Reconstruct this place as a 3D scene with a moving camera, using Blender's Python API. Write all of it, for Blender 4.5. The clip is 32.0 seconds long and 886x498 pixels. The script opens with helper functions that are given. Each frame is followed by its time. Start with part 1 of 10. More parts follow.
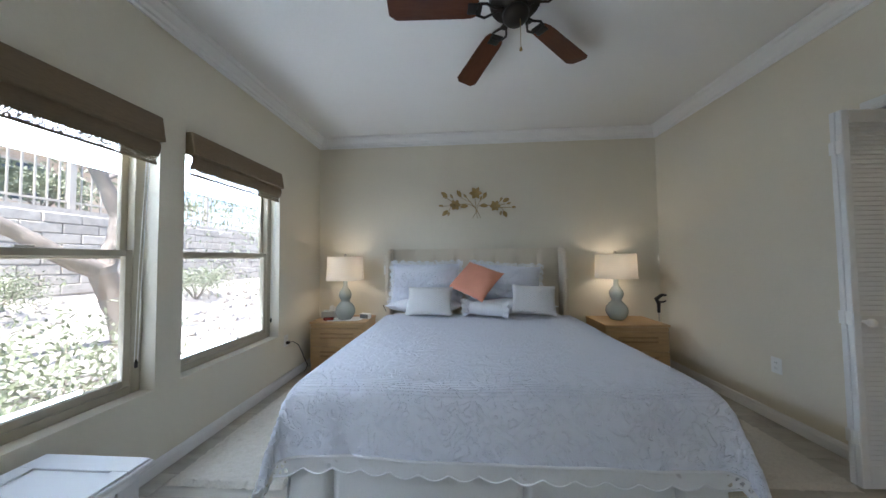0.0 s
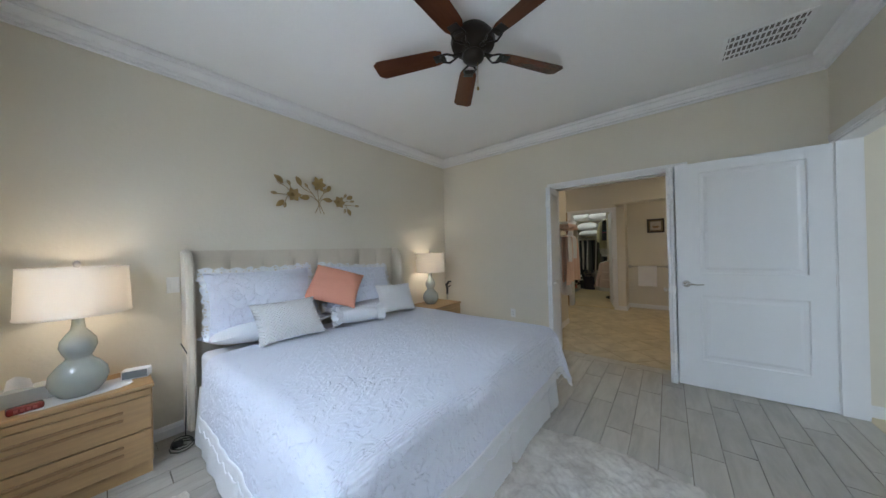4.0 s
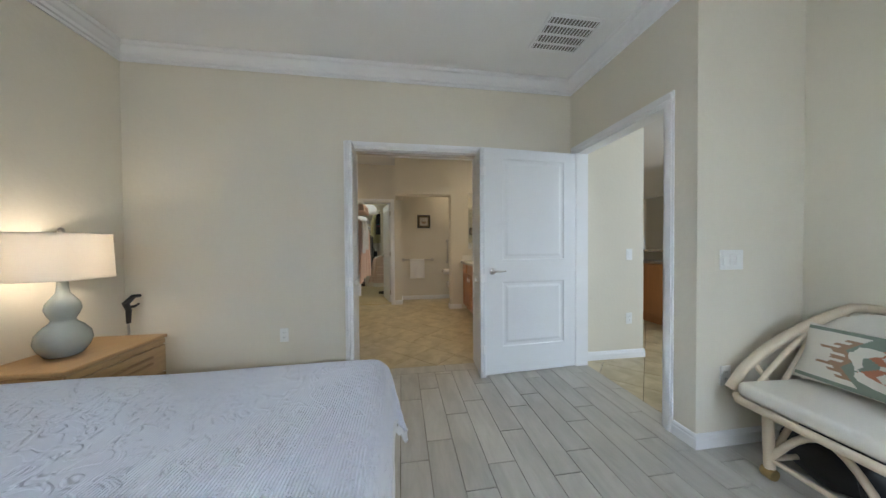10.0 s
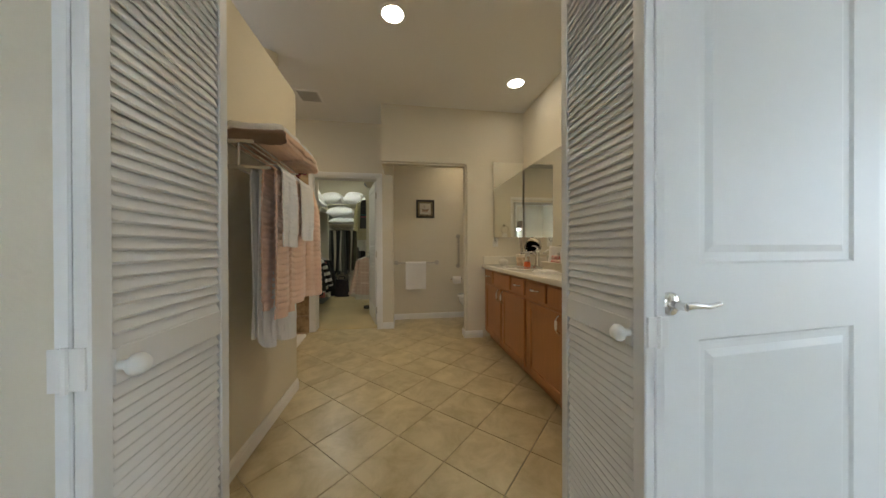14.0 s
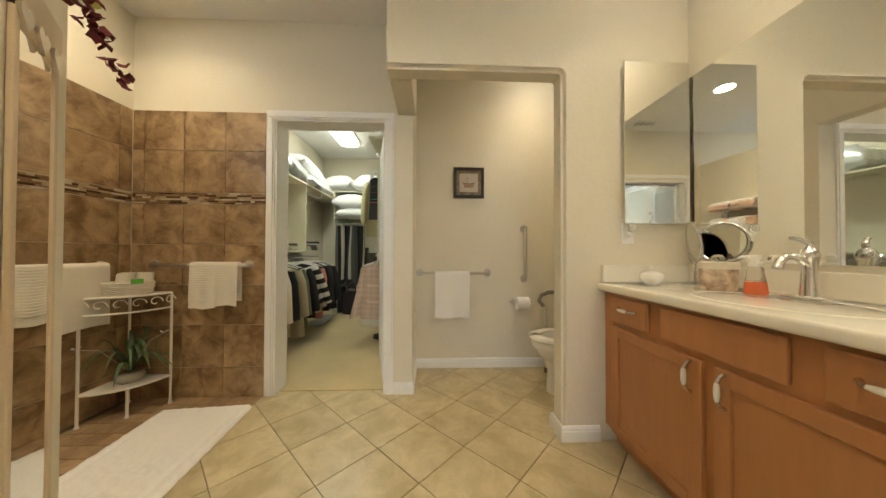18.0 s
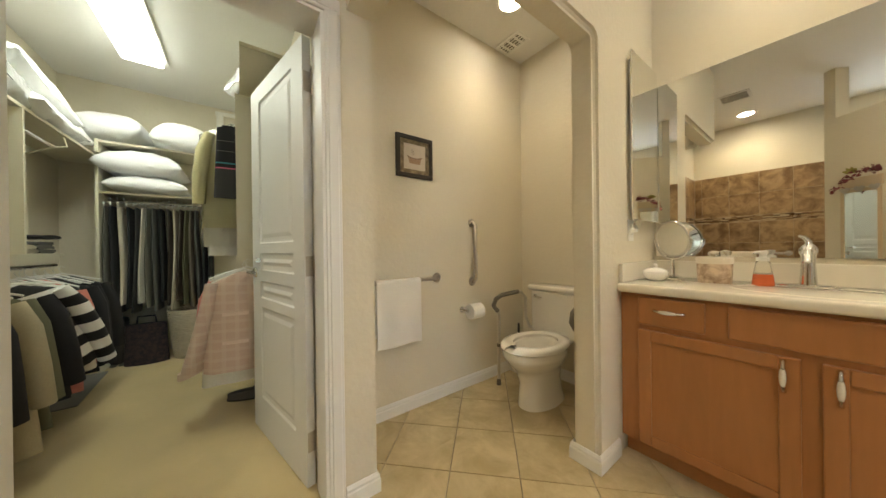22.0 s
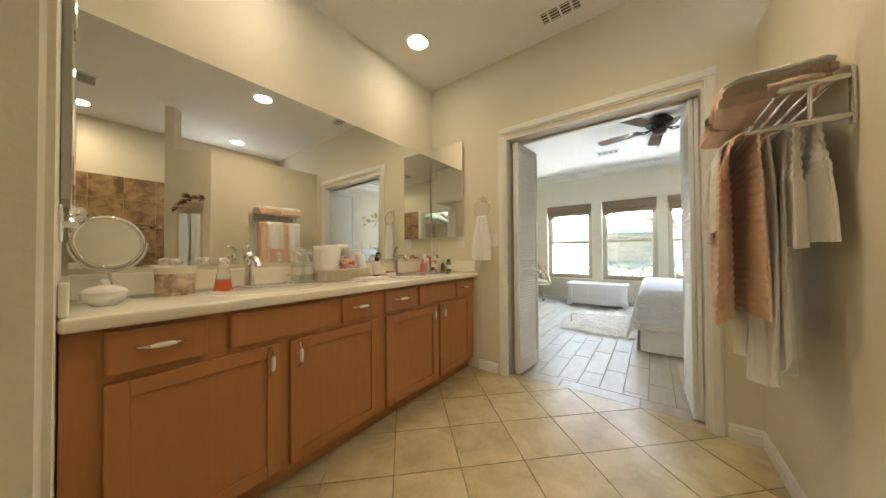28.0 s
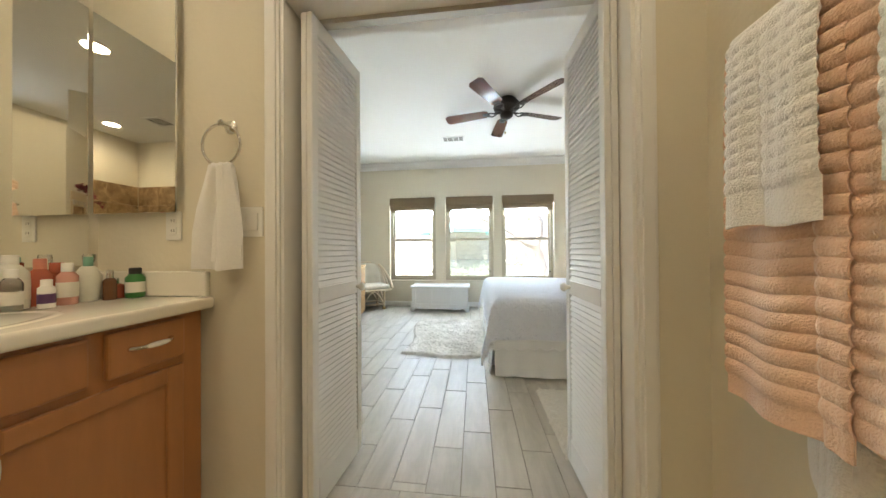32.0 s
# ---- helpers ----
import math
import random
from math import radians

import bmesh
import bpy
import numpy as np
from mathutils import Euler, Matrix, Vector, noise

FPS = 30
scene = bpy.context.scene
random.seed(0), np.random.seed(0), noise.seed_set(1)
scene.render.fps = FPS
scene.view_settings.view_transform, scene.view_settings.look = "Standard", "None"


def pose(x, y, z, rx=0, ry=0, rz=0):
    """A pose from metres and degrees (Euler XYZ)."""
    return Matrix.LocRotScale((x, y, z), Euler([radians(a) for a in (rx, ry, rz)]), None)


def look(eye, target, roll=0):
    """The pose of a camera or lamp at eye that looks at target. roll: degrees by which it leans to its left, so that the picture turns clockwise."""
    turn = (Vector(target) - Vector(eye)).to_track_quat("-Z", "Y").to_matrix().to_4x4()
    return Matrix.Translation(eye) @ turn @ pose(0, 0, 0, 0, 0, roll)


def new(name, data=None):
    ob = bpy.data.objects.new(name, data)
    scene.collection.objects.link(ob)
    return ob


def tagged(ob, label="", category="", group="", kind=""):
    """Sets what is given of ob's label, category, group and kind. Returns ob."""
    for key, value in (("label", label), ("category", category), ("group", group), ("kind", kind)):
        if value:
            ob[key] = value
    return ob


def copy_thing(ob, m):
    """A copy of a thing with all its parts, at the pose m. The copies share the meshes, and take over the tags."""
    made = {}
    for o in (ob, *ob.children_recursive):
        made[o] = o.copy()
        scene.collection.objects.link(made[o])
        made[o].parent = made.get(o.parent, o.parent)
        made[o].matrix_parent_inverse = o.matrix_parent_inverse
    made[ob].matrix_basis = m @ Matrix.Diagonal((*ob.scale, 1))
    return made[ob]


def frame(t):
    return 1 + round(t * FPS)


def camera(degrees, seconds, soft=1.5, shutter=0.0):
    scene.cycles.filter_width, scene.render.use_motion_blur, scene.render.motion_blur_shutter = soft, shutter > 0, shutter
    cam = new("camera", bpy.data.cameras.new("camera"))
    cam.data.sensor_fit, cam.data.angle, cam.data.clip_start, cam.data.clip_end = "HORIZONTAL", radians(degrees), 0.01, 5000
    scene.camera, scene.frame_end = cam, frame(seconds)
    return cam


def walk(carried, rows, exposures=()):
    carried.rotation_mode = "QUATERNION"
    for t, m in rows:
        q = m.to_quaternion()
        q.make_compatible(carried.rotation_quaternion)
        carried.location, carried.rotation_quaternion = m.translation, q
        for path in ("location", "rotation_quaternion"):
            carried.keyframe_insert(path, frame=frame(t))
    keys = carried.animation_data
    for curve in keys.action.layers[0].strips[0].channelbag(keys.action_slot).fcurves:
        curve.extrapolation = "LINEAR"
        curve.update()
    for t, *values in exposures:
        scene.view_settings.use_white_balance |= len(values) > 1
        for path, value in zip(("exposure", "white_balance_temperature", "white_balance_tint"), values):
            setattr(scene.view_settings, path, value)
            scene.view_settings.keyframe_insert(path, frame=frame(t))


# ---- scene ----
cam = camera(115.8, 32.0, soft=1.5)
PATH = [
    (0, (0.421, 0.395, 1.232), (0.293, 2.39, 1.302), -0.6),
    (0.5, (0.276, 0.367, 1.264), (0.343, 2.365, 1.318), -0.8),
    (1, (0.122, 0.368, 1.275), (0.396, 2.349, 1.328), -0.9),
    (1.5, (-0.063, 0.402, 1.261), (0.45, 2.334, 1.331), -1.2),
    (2, (-0.266, 0.479, 1.245), (0.474, 2.335, 1.327), -1.5),
    (2.5, (-0.439, 0.601, 1.262), (0.509, 2.36, 1.345), -1.7),
    (3, (-0.59, 0.72, 1.282), (0.577, 2.343, 1.344), -1.7),
    (3.5, (-0.715, 0.838, 1.307), (0.663, 2.287, 1.334), -1.6),
    (5.5, (-1.051, 1.248, 1.318), (0.835, 1.913, 1.303), -1.2),
    (6, (-1.005, 1.355, 1.351), (0.94, 1.818, 1.324), -1.3),
    (6.5, (-0.91, 1.452, 1.369), (1.07, 1.737, 1.343), -1.3),
    (7, (-0.784, 1.517, 1.371), (1.21, 1.666, 1.345), -1.3),
    (7.5, (-0.658, 1.571, 1.334), (1.341, 1.591, 1.315), -1.0),
    (8, (-0.528, 1.606, 1.312), (1.47, 1.528, 1.281), -0.9),
    (8.5, (-0.39, 1.631, 1.286), (1.604, 1.473, 1.25), -0.8),
    (9, (-0.223, 1.64, 1.265), (1.764, 1.425, 1.222), -0.7),
    (9.5, (-0.026, 1.634, 1.228), (1.957, 1.374, 1.19), -0.5),
    (10, (0.184, 1.626, 1.183), (2.161, 1.33, 1.153), -0.4),
    (10.5, (0.386, 1.632, 1.14), (2.359, 1.305, 1.12), -0.3),
    (11, (0.618, 1.623, 1.123), (2.588, 1.278, 1.105), -0.4),
    (11.5, (0.847, 1.602, 1.113), (2.816, 1.253, 1.103), -0.4),
    (12, (1.091, 1.583, 1.098), (3.06, 1.232, 1.094), -0.4),
    (12.5, (1.319, 1.541, 1.087), (3.29, 1.201, 1.086), -0.4),
    (13, (1.539, 1.53, 1.084), (3.511, 1.197, 1.088), -0.3),
    (13.5, (1.754, 1.516, 1.079), (3.729, 1.203, 1.083), -0.3),
    (14, (1.95, 1.506, 1.088), (3.928, 1.21, 1.081), -0.2),
    (14.5, (2.207, 1.53, 1.119), (4.185, 1.237, 1.089), -0.5),
    (16.5, (3.164, 1.395, 1.085), (5.161, 1.284, 1.074), 0.0),
    (17, (3.346, 1.41, 1.079), (5.345, 1.336, 1.079), -0.1),
    (17.5, (3.523, 1.443, 1.066), (5.522, 1.375, 1.076), 0.1),
    (18, (3.693, 1.472, 1.052), (5.692, 1.395, 1.075), 0.2),
    (18.5, (3.827, 1.536, 1.053), (5.823, 1.404, 1.071), 0.0),
    (19, (3.957, 1.596, 1.048), (5.946, 1.389, 1.067), 0.1),
    (19.5, (4.073, 1.666, 1.059), (6.049, 1.357, 1.073), -0.1),
    (20, (4.177, 1.708, 1.069), (6.131, 1.282, 1.077), -0.2),
    (20.5, (4.264, 1.764, 1.061), (6.181, 1.194, 1.066), -0.3),
    (21, (4.358, 1.848, 1.062), (6.219, 1.115, 1.061), -0.5),
    (21.5, (4.47, 1.969, 1.073), (6.23, 1.019, 1.059), -0.6),
    (22, (4.604, 2.102, 1.075), (6.217, 0.92, 1.069), -0.7),
    (22.5, (4.739, 2.216, 1.058), (6.142, 0.791, 1.071), -0.6),
    (23, (4.861, 2.283, 1.052), (6.016, 0.651, 1.062), -0.5),
    (23.5, (4.907, 2.332, 1.015), (5.795, 0.54, 1.051), -0.7),
    (24, (4.93, 2.348, 1.036), (5.539, 0.443, 1.066), -0.9),
    (24.5, (5.01, 2.363, 1.054), (5.27, 0.38, 1.081), -0.8),
    (26.5, (5.273, 2.15, 1.072), (4.281, 0.414, 1.084), -0.7),
    (27, (5.273, 2.053, 1.078), (4.049, 0.472, 1.09), -0.4),
    (27.5, (5.253, 1.934, 1.066), (3.818, 0.541, 1.096), -0.4),
    (28, (5.202, 1.832, 1.061), (3.604, 0.63, 1.09), -0.4),
    (28.5, (5.12, 1.751, 1.054), (3.401, 0.728, 1.084), -0.5),
    (29, (5.013, 1.684, 1.055), (3.192, 0.857, 1.087), -0.4),
    (29.5, (4.882, 1.636, 1.045), (2.993, 0.982, 1.08), -0.3),
    (30, (4.722, 1.625, 1.054), (2.787, 1.118, 1.077), -0.5),
    (30.5, (4.551, 1.618, 1.052), (2.589, 1.229, 1.069), -0.4),
    (31, (4.372, 1.61, 1.053), (2.396, 1.302, 1.061), -0.4),
    (31.5, (4.176, 1.561, 1.024), (2.19, 1.333, 1.057), -0.8),
    (32, (3.939, 1.553, 1.058), (1.952, 1.331, 1.071), -0.4),
]
EXPOSURE = [(0.0, 1.60, 5950, 15), (3.0, 1.76, 5950, 15), (6.0, 1.92, 5950, 15), (7.0, 2.02, 6100, 15), (9.5, 2.22, 6050, 15), (11.5, 2.40, 6150, 14), (13.0, 2.37, 6250, 12), (14.5, 2.34, 6400, 12),
            (16.5, 3.12, 6400, 10), (19.0, 3.30, 6400, 10), (24.0, 3.28, 6450, 10), (28.0, 3.06, 6600, 11), (32.0, 3.02, 6550, 11)]
walk(cam, [(t, look(eye, target, roll)) for t, eye, target, roll in PATH], EXPOSURE)

# ---- world, sun and lamps ----
world = bpy.data.worlds.new("world")
scene.world = world
world.use_nodes = True
wn = world.node_tree
sky = wn.nodes.new("ShaderNodeTexSky")
sky.sky_type = "NISHITA"
sky.sun_disc = False
sky.sun_elevation, sky.sun_rotation = radians(63), radians(166)
wn.links.new(sky.outputs["Color"], wn.nodes["Background"].inputs["Color"])
wn.nodes["Background"].inputs["Strength"].default_value = 0.15


def lamp(name, kind, m, energy, colour, **more):
    data = bpy.data.lights.new(name, kind)
    data.energy, data.color = energy, colour
    for key, value in more.items():
        setattr(data, key, value)
    ob = new(name, data)
    ob.matrix_world = m
    return ob


SUN_DIR = Vector((-0.12, 0.5, -1.0))
lamp("sun", "SUN", look((0, 0, 30), Vector((0, 0, 30)) + SUN_DIR), 5.0, (1.0, 0.95, 0.87), angle=radians(0.5))
# Added area lamps at the three windows: sky light above, ground bounce below the sill
for wy in (0.365, 1.465, 2.565):
    lamp("window_light", "AREA", look((-1.57, wy, 1.9), (2.7, wy, 1.35)), 6.2, (0.72, 0.87, 1.0), shape="RECTANGLE", size=0.85, size_y=0.3)
    lamp("window_ground_light", "AREA", look((-1.72, wy, 0.36), (2.4, wy, 2.1)), 5.4, (0.76, 0.89, 1.0), shape="RECTANGLE", size=0.85, size_y=0.3)
WARM = (1.0, 0.785, 0.48)
DOWNLIGHTS = [(3.55, 0.35), (4.64, 0.35), (3.97, 1.56), (5.86, 0.58), (5.18, 3.22), (3.72, 3.2)]
for (lx, ly), watts in zip(DOWNLIGHTS, (0.21, 0.21, 0.82, 0.30, 0.60, 0.58)):
    lamp("downlight_glow", "AREA", look((lx, ly, 2.752), (lx, ly, 0)), watts, WARM, shape="DISK", size=0.15, spread=radians(112 if watts < 0.5 else 140))
lamp("closet_tube", "AREA", look((7.38, 2.74, 2.655), (7.38, 2.74, 0)), 1.6, (0.95, 1.0, 0.82), shape="RECTANGLE", size=1.2, size_y=0.2)
for lx, ly in ((-0.92, 3.55), (2.13, 3.60)):
    lamp("bedside_bulb", "POINT", pose(lx, ly, 1.13), 1.0, (1.0, 0.84, 0.64), shadow_soft_size=0.04)
# Second lamp is unseen, kept with its downlight to brighten the living space
for lx, ly in ((4.22, -3.25), (3.2, -4.1)):
    lamp("kitchen_glow", "AREA", look((lx, ly, 2.74), (lx, ly, 0)), 1.8, (1.0, 0.93, 0.82), shape="DISK", size=0.2)
# Added lamp before a solid wall, in place of daylight from the living space
lamp("living_window", "AREA", look((0.30, -2.7, 1.4), (2.74, -0.9, 1.3)), 15.5, (0.66, 0.83, 1.0), shape="RECTANGLE", size=1.6, size_y=1.5)
lamp("shower_window_light", "AREA", look((3.85, 3.72, 2.06), (3.85, 0.0, 2.2)), 1.6, (0.78, 0.90, 1.0), shape="RECTANGLE", size=0.55, size_y=0.55)

# ---- materials ----


def material(name, colour, rough=0.5, metal=0.0, grain=40.0, vary=0.08, bump=0.0, bump_scale=120.0, stretch=(1, 1, 1), per_object=0.0,
             stains=0.05, sheen=0.0, coat=0.0, transmission=0.0):
    """A painted, woven, wooden or stone surface: two scales of colour variation and a fine relief."""
    m = bpy.data.materials.new(name)
    m.use_nodes = True
    nt = m.node_tree
    link, make = nt.links.new, nt.nodes.new
    b = nt.nodes["Principled BSDF"]
    b.inputs["Roughness"].default_value, b.inputs["Metallic"].default_value = rough, metal
    b.inputs["Sheen Weight"].default_value, b.inputs["Coat Weight"].default_value = sheen, coat
    b.inputs["Transmission Weight"].default_value = transmission
    co = make("ShaderNodeTexCoord")
    mp = make("ShaderNodeMapping")
    mp.inputs["Scale"].default_value = stretch
    link(co.outputs["Object"], mp.inputs["Vector"])
    fine = make("ShaderNodeTexNoise")
    fine.inputs["Scale"].default_value, fine.inputs["Detail"].default_value = grain, 5.0
    broad = make("ShaderNodeTexNoise")
    broad.inputs["Scale"].default_value, broad.inputs["Detail"].default_value = 2.2, 3.0
    for n in (fine, broad):
        link(mp.outputs["Vector"], n.inputs["Vector"])
    total = make("ShaderNodeMath")
    total.operation = "MULTIPLY_ADD"
    link(fine.outputs["Fac"], total.inputs[0])
    total.inputs[1].default_value, total.inputs[2].default_value = 2 * vary, 1.0 - vary - stains
    both = make("ShaderNodeMath")
    both.operation = "MULTIPLY_ADD"
    link(broad.outputs["Fac"], both.inputs[0])
    both.inputs[1].default_value = 2 * stains
    link(total.outputs[0], both.inputs[2])
    value = both.outputs[0]
    if per_object:
        info = make("ShaderNodeObjectInfo")
        swing = make("ShaderNodeMath")
        swing.operation = "MULTIPLY_ADD"
        link(info.outputs["Random"], swing.inputs[0])
        swing.inputs[1].default_value, swing.inputs[2].default_value = 2 * per_object, 1 - per_object
        mul = make("ShaderNodeMath")
        mul.operation = "MULTIPLY"
        link(swing.outputs[0], mul.inputs[0])
        link(value, mul.inputs[1])
        value = mul.outputs[0]
    mix = make("ShaderNodeVectorMath")
    mix.operation = "SCALE"
    mix.inputs[0].default_value = colour
    link(value, mix.inputs["Scale"])
    link(mix.outputs[0], b.inputs["Base Color"])
    if bump:
        relief = make("ShaderNodeTexNoise")
        relief.inputs["Scale"].default_value, relief.inputs["Detail"].default_value = bump_scale, 3.0
        link(mp.outputs["Vector"], relief.inputs["Vector"])
        bp = make("ShaderNodeBump")
        bp.inputs["Strength"].default_value, bp.inputs["Distance"].default_value = bump, 0.004
        link(relief.outputs["Fac"], bp.inputs["Height"])
        link(bp.outputs["Normal"], b.inputs["Normal"])
    return m


def mottled(name, dark, light, rough, scale=3.0, detail=6.0, per_object=0.08, bump=0.05, stretch=(1, 1, 1), coat=0.0):
    """Clouded stone, ceramic or wood: a ramp between two colours, shifted from piece to piece."""
    m = bpy.data.materials.new(name)
    m.use_nodes = True
    nt = m.node_tree
    link, make = nt.links.new, nt.nodes.new
    b = nt.nodes["Principled BSDF"]
    b.inputs["Roughness"].default_value, b.inputs["Coat Weight"].default_value = rough, coat
    co, info, add = make("ShaderNodeTexCoord"), make("ShaderNodeObjectInfo"), make("ShaderNodeVectorMath")
    shift = make("ShaderNodeVectorMath")
    shift.operation = "SCALE"
    shift.inputs[0].default_value = (17.3, 9.1, 5.7)
    link(info.outputs["Random"], shift.inputs["Scale"])
    link(co.outputs["Object"], add.inputs[0])
    link(shift.outputs[0], add.inputs[1])
    mp = make("ShaderNodeMapping")
    mp.inputs["Scale"].default_value = stretch
    link(add.outputs[0], mp.inputs["Vector"])
    n = make("ShaderNodeTexNoise")
    n.inputs["Scale"].default_value, n.inputs["Detail"].default_value, n.inputs["Roughness"].default_value = scale, detail, 0.62
    link(mp.outputs["Vector"], n.inputs["Vector"])
    n.inputs["Distortion"].default_value = 0.45
    ramp = make("ShaderNodeValToRGB")
    ramp.color_ramp.elements[0].position, ramp.color_ramp.elements[1].position = 0.36, 0.64
    ramp.color_ramp.elements[0].color, ramp.color_ramp.elements[1].color = (*dark, 1), (*light, 1)
    link(n.outputs["Fac"], ramp.inputs["Fac"])
    swing = make("ShaderNodeMath")
    swing.operation = "MULTIPLY_ADD"
    link(info.outputs["Random"], swing.inputs[0])
    swing.inputs[1].default_value, swing.inputs[2].default_value = 2 * per_object, 1 - per_object
    sc = make("ShaderNodeVectorMath")
    sc.operation = "SCALE"
    link(ramp.outputs["Color"], sc.inputs[0])
    link(swing.outputs[0], sc.inputs["Scale"])
    link(sc.outputs[0], b.inputs["Base Color"])
    if bump:
        bp = make("ShaderNodeBump")
        bp.inputs["Strength"].default_value, bp.inputs["Distance"].default_value = bump, 0.004
        link(n.outputs["Fac"], bp.inputs["Height"])
        link(bp.outputs["Normal"], b.inputs["Normal"])
    return m


def glowing(name, colour, strength):
    m = bpy.data.materials.new(name)
    m.use_nodes = True
    b = m.node_tree.nodes["Principled BSDF"]
    b.inputs["Base Color"].default_value = (*colour, 1)
    b.inputs["Emission Color"].default_value = (*colour, 1)
    b.inputs["Emission Strength"].default_value = strength
    return m


def clear(name, tint=(1, 1, 1), rough=0.0):
    m = bpy.data.materials.new(name)
    m.use_nodes = True
    b = m.node_tree.nodes["Principled BSDF"]
    b.inputs["Base Color"].default_value, b.inputs["Roughness"].default_value = (*tint, 1), rough
    b.inputs["Transmission Weight"].default_value, b.inputs["IOR"].default_value = 1.0, 1.45
    return m


PAINT = material("cream_wall_paint", (0.72, 0.665, 0.535), 0.75, grain=55, vary=0.015, stains=0.02, bump=0.35, bump_scale=38)
CEIL = material("white_ceiling_paint", (0.80, 0.79, 0.75), 0.85, grain=55, vary=0.015, stains=0.015, bump=0.3, bump_scale=45)
TRIM = material("white_trim_paint", (0.82, 0.81, 0.78), 0.35, grain=30, vary=0.015, stains=0.02, bump=0.04)
DOORW = material("white_door_paint", (0.76, 0.76, 0.74), 0.5, grain=30, vary=0.012, stains=0.015, bump=0.05, bump_scale=60)
PLANK = mottled("pale_wood_look_tile", (0.40, 0.372, 0.312), (0.51, 0.482, 0.415), 0.38, scale=4, per_object=0.07, stretch=(0.7, 3.2, 1), bump=0.05)
GROUT = material("grey_tan_grout", (0.15, 0.118, 0.078), 0.9, grain=200, vary=0.12)
BTILE = mottled("tan_floor_tile", (0.41, 0.33, 0.18), (0.58, 0.485, 0.30), 0.30, scale=5.5, per_object=0.05, bump=0.05)
STILE = mottled("brown_slate_look_tile", (0.17, 0.095, 0.04), (0.45, 0.31, 0.165), 0.35, scale=7, per_object=0.10, bump=0.08)
CARPET = material("sage_beige_carpet", (0.56, 0.44, 0.22), 0.95, grain=260, vary=0.20, stains=0.30, bump=0.8, bump_scale=420, sheen=0.3)
WHITE_LINEN = material("white_quilt_cotton", (0.80, 0.80, 0.81), 0.85, grain=180, vary=0.03, stains=0.02, bump=0.25, bump_scale=300, sheen=0.2)
OAK = material("light_oak", (0.46, 0.29, 0.13), 0.45, grain=9, vary=0.20, stains=0.06, bump=0.06, bump_scale=60, stretch=(1, 9, 9))
CHERRY = material("reddish_maple_cabinet", (0.42, 0.185, 0.068), 0.36, grain=7, vary=0.12, stains=0.08, bump=0.03, bump_scale=60, stretch=(6, 6, 0.8))
UPHOLSTERY = material("cream_upholstery", (0.70, 0.62, 0.49), 0.85, grain=300, vary=0.06, bump=0.3, bump_scale=500, sheen=0.25)
RUGM = material("cream_shag_rug", (0.60, 0.56, 0.48), 0.97, grain=90, vary=0.16, stains=0.05, bump=1.0, bump_scale=150, sheen=0.3)
CHROME = material("polished_chrome", (0.72, 0.71, 0.69), 0.10, metal=1.0, grain=20, vary=0.02, stains=0.03)
NICKEL = material("brushed_nickel", (0.55, 0.51, 0.45), 0.30, metal=1.0, grain=160, vary=0.06)
BRASS = material("antique_brass", (0.42, 0.30, 0.13), 0.38, metal=1.0, grain=60, vary=0.18, stains=0.1)
MIRROR = material("silvered_mirror", (0.90, 0.91, 0.88), 0.015, metal=1.0, grain=3, vary=0.0, stains=0.005)
MARBLE = material("cultured_marble_white", (0.82, 0.78, 0.68), 0.14, grain=8, vary=0.02, stains=0.03, coat=0.3)
CERAMIC = material("white_ceramic", (0.82, 0.80, 0.74), 0.10, grain=10, vary=0.008, stains=0.012, coat=0.4)
CELADON = material("celadon_glaze", (0.40, 0.43, 0.38), 0.12, grain=50, vary=0.03, stains=0.05, coat=0.6)
WINFRAME = material("tan_vinyl_window_frame", (0.47, 0.42, 0.31), 0.45, grain=40, vary=0.03)
SHADE_CLOTH = material("brown_woven_shade", (0.27, 0.20, 0.125), 0.9, grain=30, vary=0.30, stains=0.06, bump=0.8, bump_scale=160, stretch=(1, 1, 14))
GLASS = clear("window_glass")
DARKMETAL = material("dark_bronze", (0.030, 0.024, 0.018), 0.42, metal=0.7, grain=60, vary=0.15)
WALNUT = material("reddish_walnut_blade", (0.17, 0.060, 0.028), 0.20, grain=10, vary=0.25, bump=0.02, stretch=(1, 10, 10), coat=0.6)
BLACKM = material("black_leather", (0.012, 0.011, 0.011), 0.45, grain=60, vary=0.2, bump=0.3, bump_scale=90)
WHITEPL = material("white_plastic", (0.80, 0.79, 0.74), 0.30, grain=20, vary=0.01)

# ---- mesh tools ----


def box(bm, x0, x1, y0, y1, z0, z1, bevel=0.0, seg=2):
    r = bmesh.ops.create_cube(bm, size=1, matrix=Matrix.LocRotScale(((x0 + x1) / 2, (y0 + y1) / 2, (z0 + z1) / 2), None, (abs(x1 - x0), abs(y1 - y0), abs(z1 - z0))))
    if bevel:
        edges = list({e for v in r["verts"] for e in v.link_edges})
        bmesh.ops.bevel(bm, geom=edges, offset=bevel, segments=seg, profile=0.5, affect="EDGES", clamp_overlap=True)
    return r


